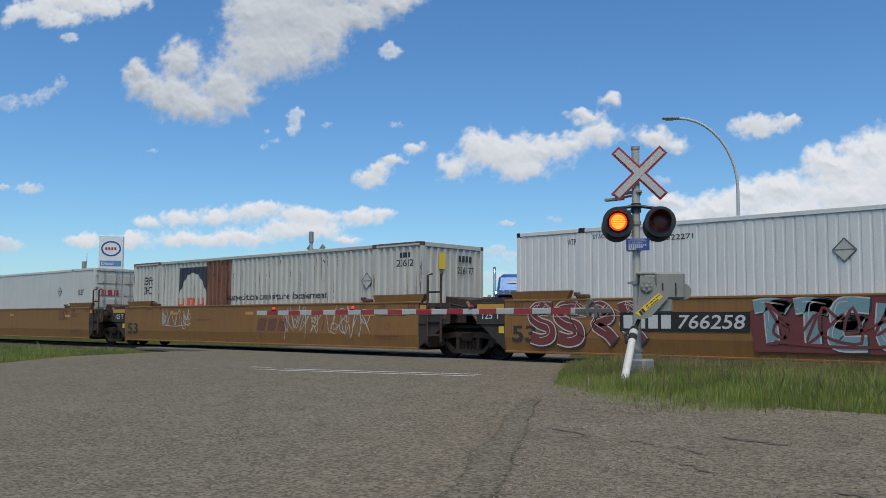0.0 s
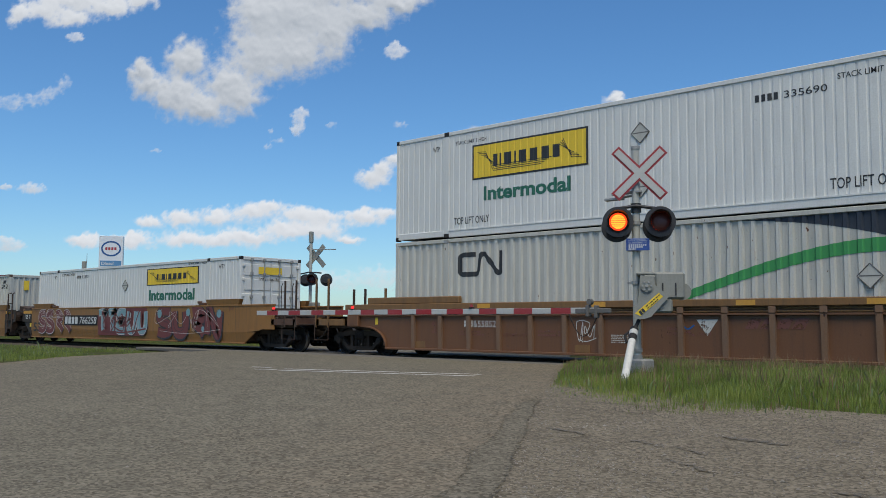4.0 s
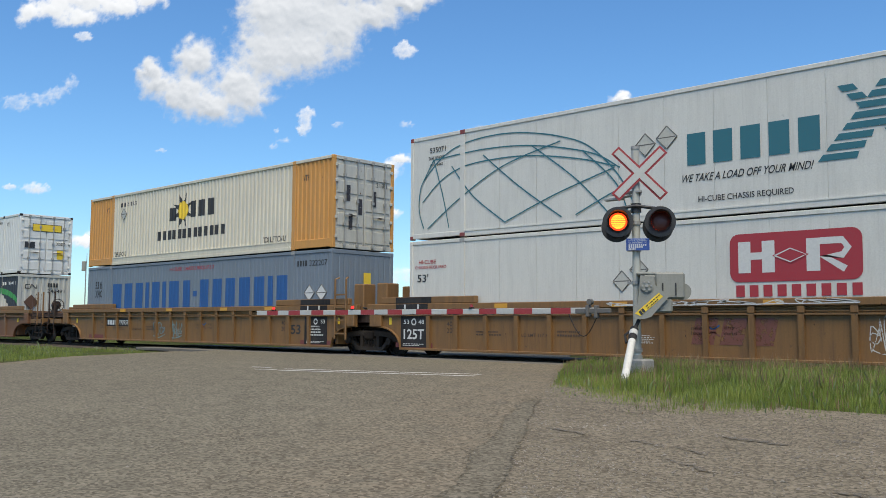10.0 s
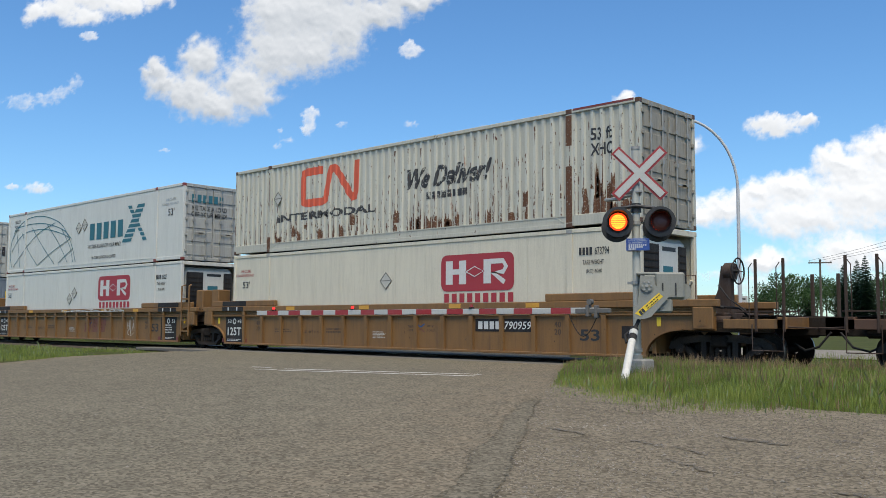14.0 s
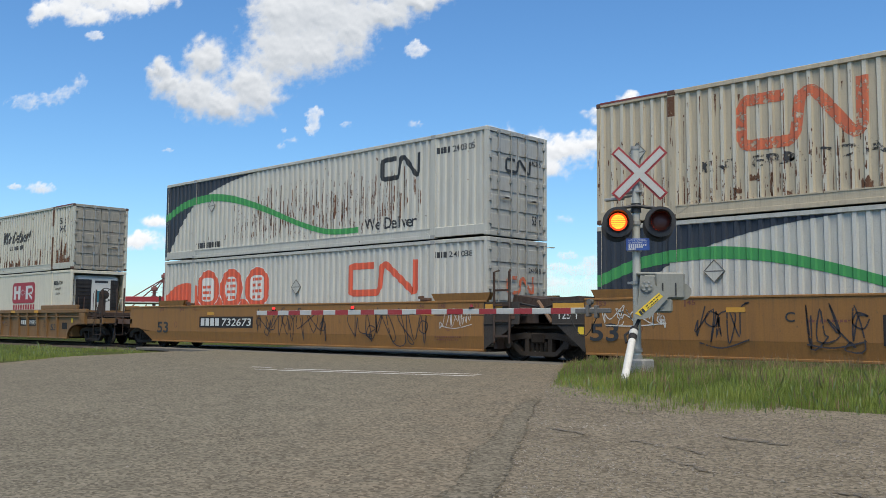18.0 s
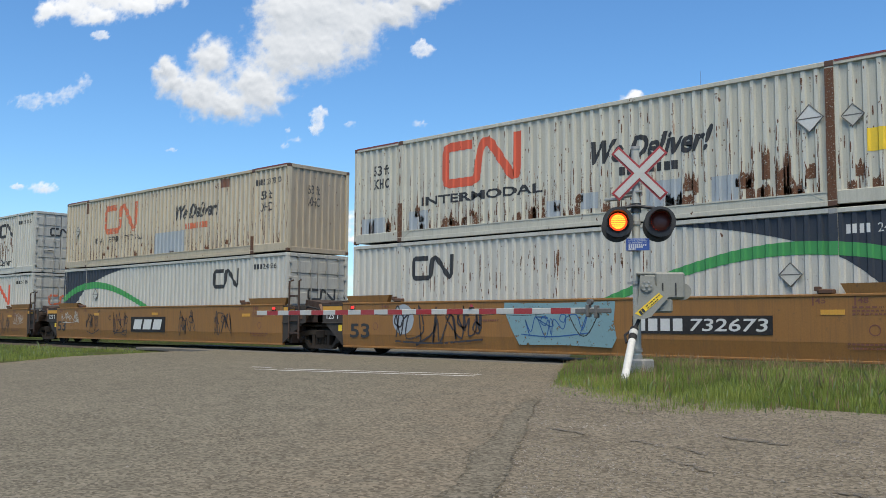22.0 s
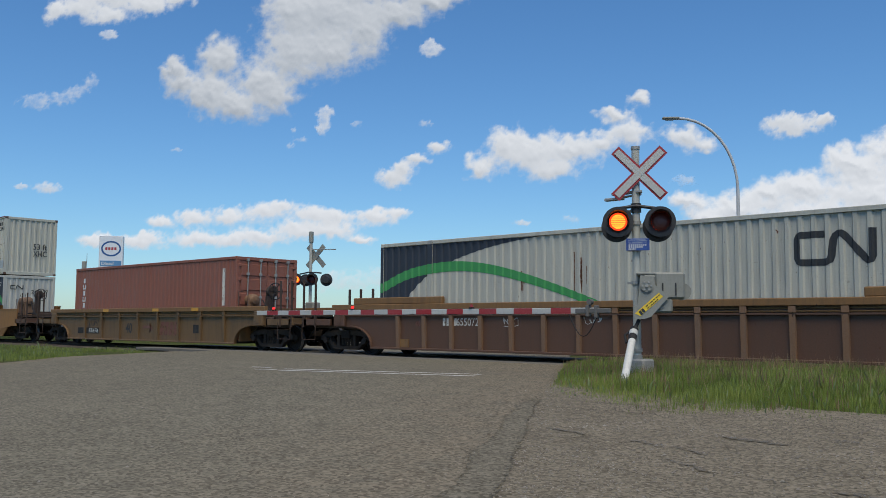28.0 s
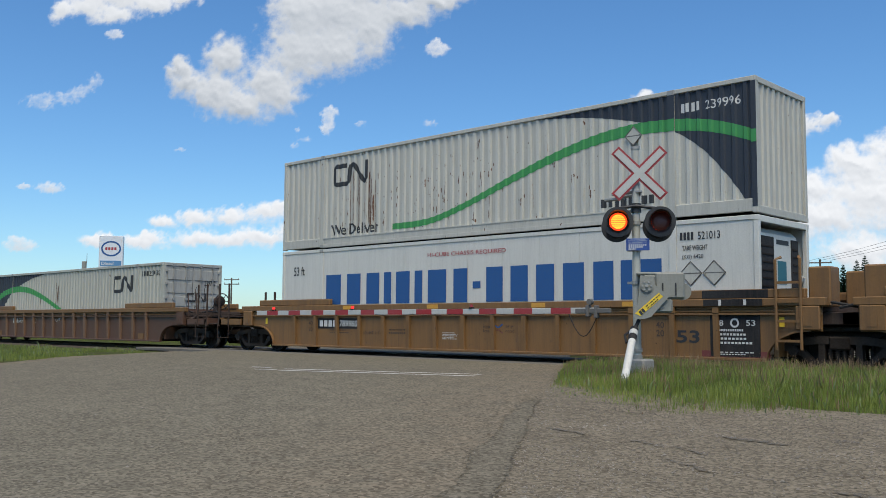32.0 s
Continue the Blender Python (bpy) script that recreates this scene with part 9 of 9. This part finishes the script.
    c = well_car("mustard smooth-sided well car with a black emblem plate", x, "smooth", YELLOW_CAR_B, "join", "join")
    smooth_common(c)
    black_ends(c, LONG, True, True)
    car_word(c, "53", -0.1, 0.68, 0.55, 0.96, D_BLACK, CY, 0.02)
    part("emblem_plate", plate(6.4, 9.0, 0.56, 1.14, CY), BLACK, c)
    slab_row(c, 6.65, 8.85, 0.66, 1.04, CY - 0.004, D_WHITE)
    tag_strokes(c, 0.2, 1.9, 0.85, 1.42, D_WHITEW, 61, 5, 0.025)
    for q, sd in ((2.6, 62), (4.9, 63), (9.9, 64), (12.2, 65)):
        tag_strokes(c, q, q + 1.2, 0.45, 1.4, D_GRAF_DARK, sd, 5, 0.03)
    car_word(c, "C", 4.55, 4.75, 1.0, 1.2, D_BLACK, CY)
    k = container("white container with dark wave, green stripe and black emblem", LOWZ, x, WHITE, end="doors", end_paint=DOOR_GREY)
    swoosh(k)
    emblem(k, 11.8, 13.4, 1.8, 2.48, D_BLACK)
    number(k, 14.3, 15.5, 2.4, 2.57, "240536")
    diamond(k, 2.95, 1.75, 0.24)
    end_emblem(k, -0.45, 0.75, 1.35, 1.75, D_BLACK)
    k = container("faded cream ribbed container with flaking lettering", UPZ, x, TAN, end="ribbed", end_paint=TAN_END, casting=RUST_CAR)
    emblem(k, 3.5, 6.2, 1.3, 2.5, D_ORANGEW)
    words(k, "We Deliver!", 9.05, 12.0, 1.5, 2.05, D_BLACKW, 1, 0.03, 0.3)
    words(k, "INTERMODAL", 2.7, 6.85, 0.95, 1.2, D_BLACKF, 1, 0.03)
    mark(k, plate(7.6, 9.75, 0.3, 1.1, FACE), D_GREY, 1, "grey_patch")
    name_row(k, 9.8, 11.3, 1.12, 1.34, [0.5] * 8, 0.22, D_ORANGEW, 1, "web_bar")
    mark(k, plate(12.1, 12.65, 2.45, 2.75, FACE), paint("old rust", (0.2, 0.08, 0.04), grime=0.4), 1, "rust_patch")
    number(k, 14.3, 15.7, 2.3, 2.5, "237810", D_BLACKW)
    words(k, "53 ft", 14.6, 15.2, 1.8, 2.1, D_BLACKW, 2, 0.02)
    words(k, "XHC", 14.6, 15.2, 1.4, 1.7, D_BLACKW, 2, 0.02)
    diamond(k, 1.1, 1.6, 0.22)
    rust_belt(k, 0, [(0.2, 1.9, 1.4, 0.5)], 41)
    rust_belt(k, 1, [(2.1, 14.0, 0.8, 0.8), (2.1, 14.0, 1.9, 0.25)], 42)
    rust_belt(k, 1, [(2.1, 14.0, 0.8, 0.14)], 43, None, True)
    rust_belt(k, 2, [(14.3, 16.0, 1.6, 0.6)], 44)
    post_rust(k, 45)
    rust_blotches(k, 1, 2.2, 13.8, 10, 0.25, 46)
    rust_ticks(k, 0, 0.2, 1.8, 0.32, 2.4, 40, 206)
    rust_ticks(k, 1, 2.1, 14.0, 0.32, 1.6, 300, 207)
    rust_ticks(k, 2, 14.3, 16.0, 0.32, 2.2, 60, 208)
    rusted_post(k, POSTS[1], 0.12, 0.6)
    rusted_post(k, POSTS[0], 2.3, 2.75)
    for a, e in ((0.1, 1.88), (14.27, 16.05)):
        part("red_top_edge", Build().box(a, e, FACE - 0.004, FACE + 0.08, 2.86, 2.902), RUST_RED, k)
    end_word(k, "53 ft", -0.5, 0.0, 1.95, 2.25, D_BLACKW)
    end_word(k, "XHC", -0.5, 0.0, 1.55, 1.85, D_BLACKW)
    # rear unit
    x = 125.66
    c = well_car("mustard smooth-sided well car with grey and cyan graffiti", x, "smooth", YELLOW_CAR_B, "join", "end")
    hand_brake(c, 18.85)
    smooth_common(c)
    black_ends(c, LONG, True, False)
    car_word(c, "53", 0.1, 0.95, 0.51, 0.93, D_BLACK, CY, 0.02)
    part("graffiti", poly([(6.5, 0.42), (6.25, 0.8), (6.0, 1.3), (6.02, 1.47), (7.5, 1.44), (9.3, 1.47), (9.25, 1.0), (9.33, 0.62), (9.2, 0.4), (7.8, 0.44)], CY - 0.002), D_GRAF_CYAN, c)
    tag_strokes(c, 6.4, 8.6, 0.6, 1.3, D_BLUE, 71, 4, 0.025, CY - 0.006)
    part("graffiti", poly([(2.35 + 0.42 * math.cos(math.pi * i / 12), 1.05 + 0.42 * math.sin(math.pi * i / 12)) for i in range(24)], CY - 0.002), D_GREY, c)
    tag_strokes(c, 1.9, 5.3, 0.3, 1.46, D_GRAF_DARK, 72, 7, 0.05, CY - 0.006)
    car_number(c, 9.85, 12.9, 0.8, 1.07, "732673", CY - 0.008, True, 0.4)
    part("data_plate", Build().box(15.25, 15.75, CY - 0.008, CY, 0.72, 0.96), BLACK, c)
    k = container("white container with dark wave and green stripe at its rear", LOWZ, x, WHITE_SPOT, end="ribbed")
    swoosh(k, mirror=True)
    emblem(k, 2.45, 4.05, 1.8, 2.48, D_BLACK)
    number(k, 14.4, 15.8, 2.38, 2.56, "240327", D_WHITE)
    diamond(k, 13.3, 1.62, 0.24)
    end_emblem(k, -0.95, -0.3, 2.2, 2.42, D_BLACK)
    end_word(k, "240327", 0.1, 0.95, 2.02, 2.2, D_BLACK)
    rust_runs(k, [(3.2 + 0.6 * i, 1.5 + 0.2 * ((i * 3) % 4), 2.0 + 0.15 * ((i * 5) % 4)) for i in range(12)], 9)
    rust_ticks(k, 1, 2.1, 10.0, 1.2, 2.7, 170, 212)
    k = container("rusted white ribbed container with orange emblem and patches", UPZ, x, WHITE_RUSTY, end="ribbed", casting=RUST_CAR)
    emblem(k, 3.6, 6.4, 1.35, 2.6, D_ORANGE)
    words(k, "INTERMODAL", 2.8, 7.05, 0.95, 1.2, D_BLACK, 1, 0.03)
    words(k, "We Deliver!", 8.45, 11.6, 1.45, 2.02, D_BLACK, 1, 0.03, 0.3)
    name_row(k, 9.3, 10.8, 1.12, 1.32, [0.5] * 8, 0.22, D_BLACK, 1, "web_bar")
    words(k, "53 ft", 0.8, 1.5, 2.0, 2.3, D_BLACK, 0, 0.02)
    words(k, "XHC", 0.8, 1.5, 1.6, 1.9, D_BLACK, 0, 0.02)
    for a, e, lo, hi in ((2.35, 3.05, 0.28, 0.83), (8.2, 8.7, 0.42, 0.8), (11.6, 12.2, 0.3, 0.85), (10.0, 10.9, 0.28, 0.9), (7.2, 7.6, 0.3, 0.7)):
        mark(k, plate(a, e, lo, hi, FACE), D_GREY, 1, "grey_patch")
    mark(k, plate(15.55, 16.03, 0.28, 0.7, FACE), D_GREY, 2, "grey_patch")
    mark(k, plate(0.3, 1.3, 0.25, 0.75, FACE), D_GREY, 0, "grey_patch")
    mark(k, plate(14.85, 15.2, 1.0, 1.45, FACE), D_YELLOW, 2, "caution_label")
    words(k, "236458", 15.3, 15.95, 2.2, 2.4, D_BLACK, 2)
    mark(k, bars(15.35, 15.85, 2.45, 2.62, FACE, 4), D_BLACK, 2, "owner_code")
    diamond(k, 13.76, 1.8, 0.28, D_WHITE)
    diamond(k, 14.6, 1.75, 0.22)
    rust_belt(k, 0, [(0.2, 1.9, 1.1, 0.7)], 51)
    rust_belt(k, 1, [(2.1, 14.0, 0.9, 0.95), (12.0, 14.0, 2.1, 0.6), (2.1, 3.0, 2.0, 0.5), (2.1, 14.0, 2.2, 0.12)], 52)
    rust_belt(k, 1, [(2.1, 14.0, 0.5, 0.12)], 53, None, True)
    rust_belt(k, 2, [(14.3, 16.0, 0.9, 0.8)], 54)
    post_rust(k, 55)
    rust_blotches(k, 1, 2.2, 13.8, 34, 0.5, 56)
    rust_blotches(k, 1, 12.2, 13.9, 5, 1.2, 58)
    rust_blotches(k, 2, 14.4, 15.8, 5, 0.6, 57)
    rust_blotches(k, 0, 0.3, 1.7, 4, 0.5, 59)
    rust_ticks(k, 0, 0.2, 1.8, 0.32, 2.6, 60, 209)
    rust_ticks(k, 1, 2.1, 14.0, 0.32, 2.3, 380, 210)
    rust_ticks(k, 2, 14.3, 16.0, 0.32, 2.7, 70, 211)
    rusted_post(k, POSTS[1], 0.12, 2.75)
    rusted_post(k, POSTS[0], 0.12, 1.1)
    for a, e, h in ((3.9, 4.1, 0.3), (4.3, 4.5, 0.35), (6.2, 6.4, 0.35), (6.7, 6.85, 0.45), (7.0, 7.15, 0.4), (12.6, 12.8, 0.35)):
        mark(k, poly([(a, 0.18), (e, 0.18), (e - 0.02, 0.18 + h * 0.7), (e - 0.06, 0.18 + h), (a + 0.03, 0.18 + h * 0.9)], FACE), RUST_RUN, 1, "rust_patch")
    for a, e in ((0.1, 1.88), (14.27, 16.05)):
        part("red_top_edge", Build().box(a, e, FACE - 0.004, FACE + 0.08, 2.86, 2.902), RUST_RED, k)
    end_word(k, "53 ft", 0.1, 0.8, 1.3, 1.6, D_BLACK)
    end_word(k, "XHC", 0.1, 0.8, 0.95, 1.25, D_BLACK)
    # short car
    x = 149.75
    c = well_car("short mustard well car with upright posts", x, "posts", YELLOW_GRIMY, "end", "end", length=12.19, chord=YELLOW_CAR)
    hand_brake(c, 13.35, 0.2)
    part("number_plate_patch", plate(0.6, 2.5, 0.46, 0.7, CYP), BLACK, c)
    car_word(c, "55676", 1.6, 2.45, 0.49, 0.67, D_WHITE, CYP - 0.004, 0.012, 0.2)
    car_word(c, "40", 4.75, 5.25, 0.5, 0.9, D_BLACK, CYP, 0.02)
    tag_strokes(c, 1.5, 2.5, 0.72, 1.05, D_GRAF_DARK, 81, 5, 0.02, CYP)
    part("emblem", ribbon([(6.1, 0.75), (6.7, 0.75), (6.6, 0.86), (6.82, 0.72), (6.6, 0.58), (6.7, 0.69)], 0.1, CYP), D_FADED, c)
    slab_row(c, 7.4, 8.7, 0.45, 0.95, CYP, D_FADED, 4)
    part("data_plate", Build().box(9.7, 10.1, CYP - 0.006, CYP, 0.55, 0.85), BLACK, c)
    for u in (3.0, 6.95, 9.7):
        part("reflector", Build().box(u, u + 0.45, SIDE - 0.016, SIDE - 0.006, 1.34, 1.45), SAFETY, c)
    k = container("oxide-brown forty-foot ribbed container", LOWZ, x, BROWNRED, end="doors", length=12.192, posts=(), flat_bottom=0.18, ribs=(0.278, 0.014, 0.3, 0.2))
    nb = Build()
    for i in range(6):
        z = 2.25 - i * 0.26
        bars(0.62, 0.92, z, z + 0.2, FACE, 1, 0.0, 0.3 if i % 2 else 0.0, nb) if i % 2 else bars(0.7, 0.84, z, z + 0.2, FACE, 1, 0.0, 0.0, nb)
    mark(k, nb, D_WHITE, 0, "name_blocks")
    part("marking", drape(bars(11.3, 11.45, 1.2, 2.5, FACE, 1, 0, 0), 0.11, FACE + 0.022), D_WHITEW, k)
    # single rust-brown car
    x = 169.25
    c = well_car("rust-brown well car with yellow top chord and side posts", x, "posts", RUST_CAR, "end", "end", chord=YELLOW_CAR, post_mat=RUST_TAN)
    hand_brake(c, 19.0, 0.5, False)
    car_word(c, "40", 1.55, 1.75, 0.86, 1.0, D_FADED, CYP)
    part("lettering", lettering("655072", 3.1, 3.88, 0.88, 1.08, CYP, 0.006), D_WHITEW, c)
    part("marking", bars(2.6, 3.15, 0.88, 1.08, CYP, 4), D_WHITEW, c)
    tag_strokes(c, 4.7, 5.2, 0.85, 1.1, D_WHITEW, 91, 4, 0.015, CYP)
    tag_strokes(c, 7.1, 7.7, 0.95, 1.1, D_WHITEW, 92, 4, 0.012, CYP)
    for u in (0.9, 14.6):
        part("repair_plate", Build().box(u, u + 0.4, SIDE + 0.07, SIDE + 0.086, 0.27, 0.5), YELLOW_CAR, c)
    k = container("off-white container with dark wave and faded green stripe", LOWZ, x, CREAM_DULL, end="doors", end_paint=DOOR_GREY)
    swoosh(k)
    emblem(k, 12.15, 13.75, 1.78, 2.47, D_BLACK)
    number(k, 14.5, 15.85, 2.4, 2.6, "239732")
    rust_runs(k, [(6.9, 1.2, 2.5), (7.1, 1.3, 2.2), (5.2, 1.4, 2.0)], 4)
    end_emblem(k, -0.3, 0.6, 1.4, 1.75, D_BLACK)
    end_word(k, "239732", 0.5, 1.0, 2.05, 2.25, D_BLACK)
    # last full unit
    x = 192.88
    c = well_car("mustard well car with black end plate and side posts", x, "posts", YELLOW_CAR, "end", "join")
    posts_common(c, LONG, D_STENCIL)
    car_number(c, 2.1, 3.85, 0.83, 1.02, "789960", CYP, True, 0.48)
    car_word(c, "53", 14.3, 14.85, 0.55, 0.82, D_BLACK, CYP, 0.02)
    black_plate(c, 15.1, 16.2, False)
    k = container("white refrigerated container with big blue lettering blocks", LOWZ, x, WHITE_PLATE, style="sheet", end="chiller")
    name_row(k, 2.15, 13.95, 1.18, 2.08, [1.25, 1.1, 1, 0.45, 1, 0.45, 1.25, 0.9, -0.4, 1, 1, 1, 1.1, 1, 0.45, 1], 0.2, D_BLUE, None)
    words(k, "HI-CUBE CHASSIS REQUIRED", 6.6, 9.4, 2.42, 2.55, D_RED, None, 0.006)
    words(k, "53 ft", 0.6, 1.15, 2.1, 2.38, D_BLACK, None)
    part("owner_code", bars(14.35, 14.7, 2.45, 2.62, YM, 4), D_BLACK, k)
    words(k, "521013", 14.78, 15.3, 2.45, 2.62, D_BLACK, None)
    words(k, "TARE WEIGHT", 14.4, 15.0, 2.22, 2.33, D_BLACK, None)
    words(k, "(KG) 6420", 14.4, 14.9, 2.02, 2.13, D_BLACK, None)
    diamond(k, 14.6, 1.72, 0.26)
    diamond(k, 15.15, 1.72, 0.26)
    k = container("white rust-stained container with dark wave and green stripe", UPZ, x, WHITE_SPOT, end="ribbed")
    swoosh(k, mirror=True)
    emblem(k, 2.45, 4.05, 1.85, 2.55, D_BLACK)
    words(k, "We Deliver", 2.4, 4.55, 0.35, 0.68, D_BLACK, 1, 0.012)
    name_row(k, 12.3, 13.7, 0.4, 0.6, [0.5] * 8, 0.22, D_BLACK, 1, "web_bar")
    number(k, 14.4, 15.8, 2.35, 2.55, "239996", D_WHITE)
    rust_runs(k, [(3.4, 0.3, 2.6), (3.66, 0.3, 2.5), (3.95, 0.5, 2.7), (4.2, 0.4, 2.6), (4.3, 0.3, 1.9), (8.4, 2.3, 2.6)], 6)
    rust_runs(k, [(6.0 + 0.55 * i, 0.3 + 0.4 * ((i * 3) % 4), 0.45 + 0.42 * ((i * 3) % 4)) for i in range(12)], 8)
    rust_ticks(k, 1, 2.4, 9.0, 0.32, 2.4, 160, 213)
    diamond(k, 13.2, 2.0, 0.22)
    # next unit, coming into view
    x = 212.5
    c = well_car("mustard well car with side posts and tall guide boxes", x, "posts", YELLOW_CAR, "join", "join")
    posts_common(c, LONG, D_STENCIL)


RUST_RUN = decal("running rust", (0.125, 0.053, 0.025), wear=0.2, rough=0.9, flake=20.0)
RUST_RED = paint("oxide red edge", (0.22, 0.035, 0.03), grime=0.3)
CREAM_DULL = paint("dull off-white container paint", (0.47, 0.465, 0.4), grime=0.3, rust=0.05)


def rust_runs(k, runs, seed):
    """Streaks of rust that run down the ribs of a container's wall: x, lower and upper end."""
    rnd = random.Random(seed)
    b = Build()
    for x, z0, z1 in [(x + rnd.uniform(-0.1, 0.1), z0 + rnd.uniform(-0.05, 0.3), z1 - rnd.uniform(0, 0.3) * (z1 - z0)) for x, z0, z1 in runs for _ in range(3)]:
        x += rnd.uniform(-0.1, 0.1)
        n = 7
        w = rnd.uniform(0.007, 0.024)
        left = [(x - w * rnd.uniform(0.3, 1), z0 + (z1 - z0) * i / n) for i in range(n + 1)]
        right = [(x + w * rnd.uniform(0.3, 1), z0 + (z1 - z0) * i / n) for i in range(n + 1)]
        left[0] = right[0] = (x, z0)
        for i in range(n):
            b.add([(left[i][0], FACE, left[i][1]), (right[i][0], FACE, right[i][1]), (right[i + 1][0], FACE, right[i + 1][1]), (left[i + 1][0], FACE, left[i + 1][1])], [(0, 1, 2, 3)])
    tagged(mark(k, b, RUST_RUN, 1, "rust_stain"), kind="stuff")


train()


# ================= motions =================
def motions():
    for thing, x in MOVERS:
        walk(thing, [(t, pose(x - s, TRACK_Y, thing.location.z)) for t, s in ROLLED])
    ts = [t for t, s in ROLLED]
    ss = [s for t, s in ROLLED]
    for ws in WHEELS:
        p = ws.location.copy()
        walk(ws, [(i / 15, pose(p.x, p.y, p.z, 0, math.degrees(-float(np.interp(i / 15, ts, ss)) / 0.42), 0)) for i in range(481)])
    for lens, m, first in FLASH:
        rows, turn = [], 0.0 if first else 180.0
        rows.append((0, m @ pose(0, 0, 0, 0, 0, turn)))
        for k in range(32):
            for t in (0.29 + 0.992 * k, 0.785 + 0.992 * k):
                if t > 31.7:
                    break
                for i in range(4):
                    rows.append((t + i / 30, m @ pose(0, 0, 0, 0, 0, turn + 60 * i)))
                turn += 180
        rows.append((32, m @ pose(0, 0, 0, 0, 0, turn)))
        walk(lens, rows)
    for c, away in CLOUDS:
        p = c.location.copy()
        walk(c, [(0, c.matrix_basis.copy()), (32, Matrix.Translation(CLOUD_WIND * 32) @ c.matrix_basis)])


motions()
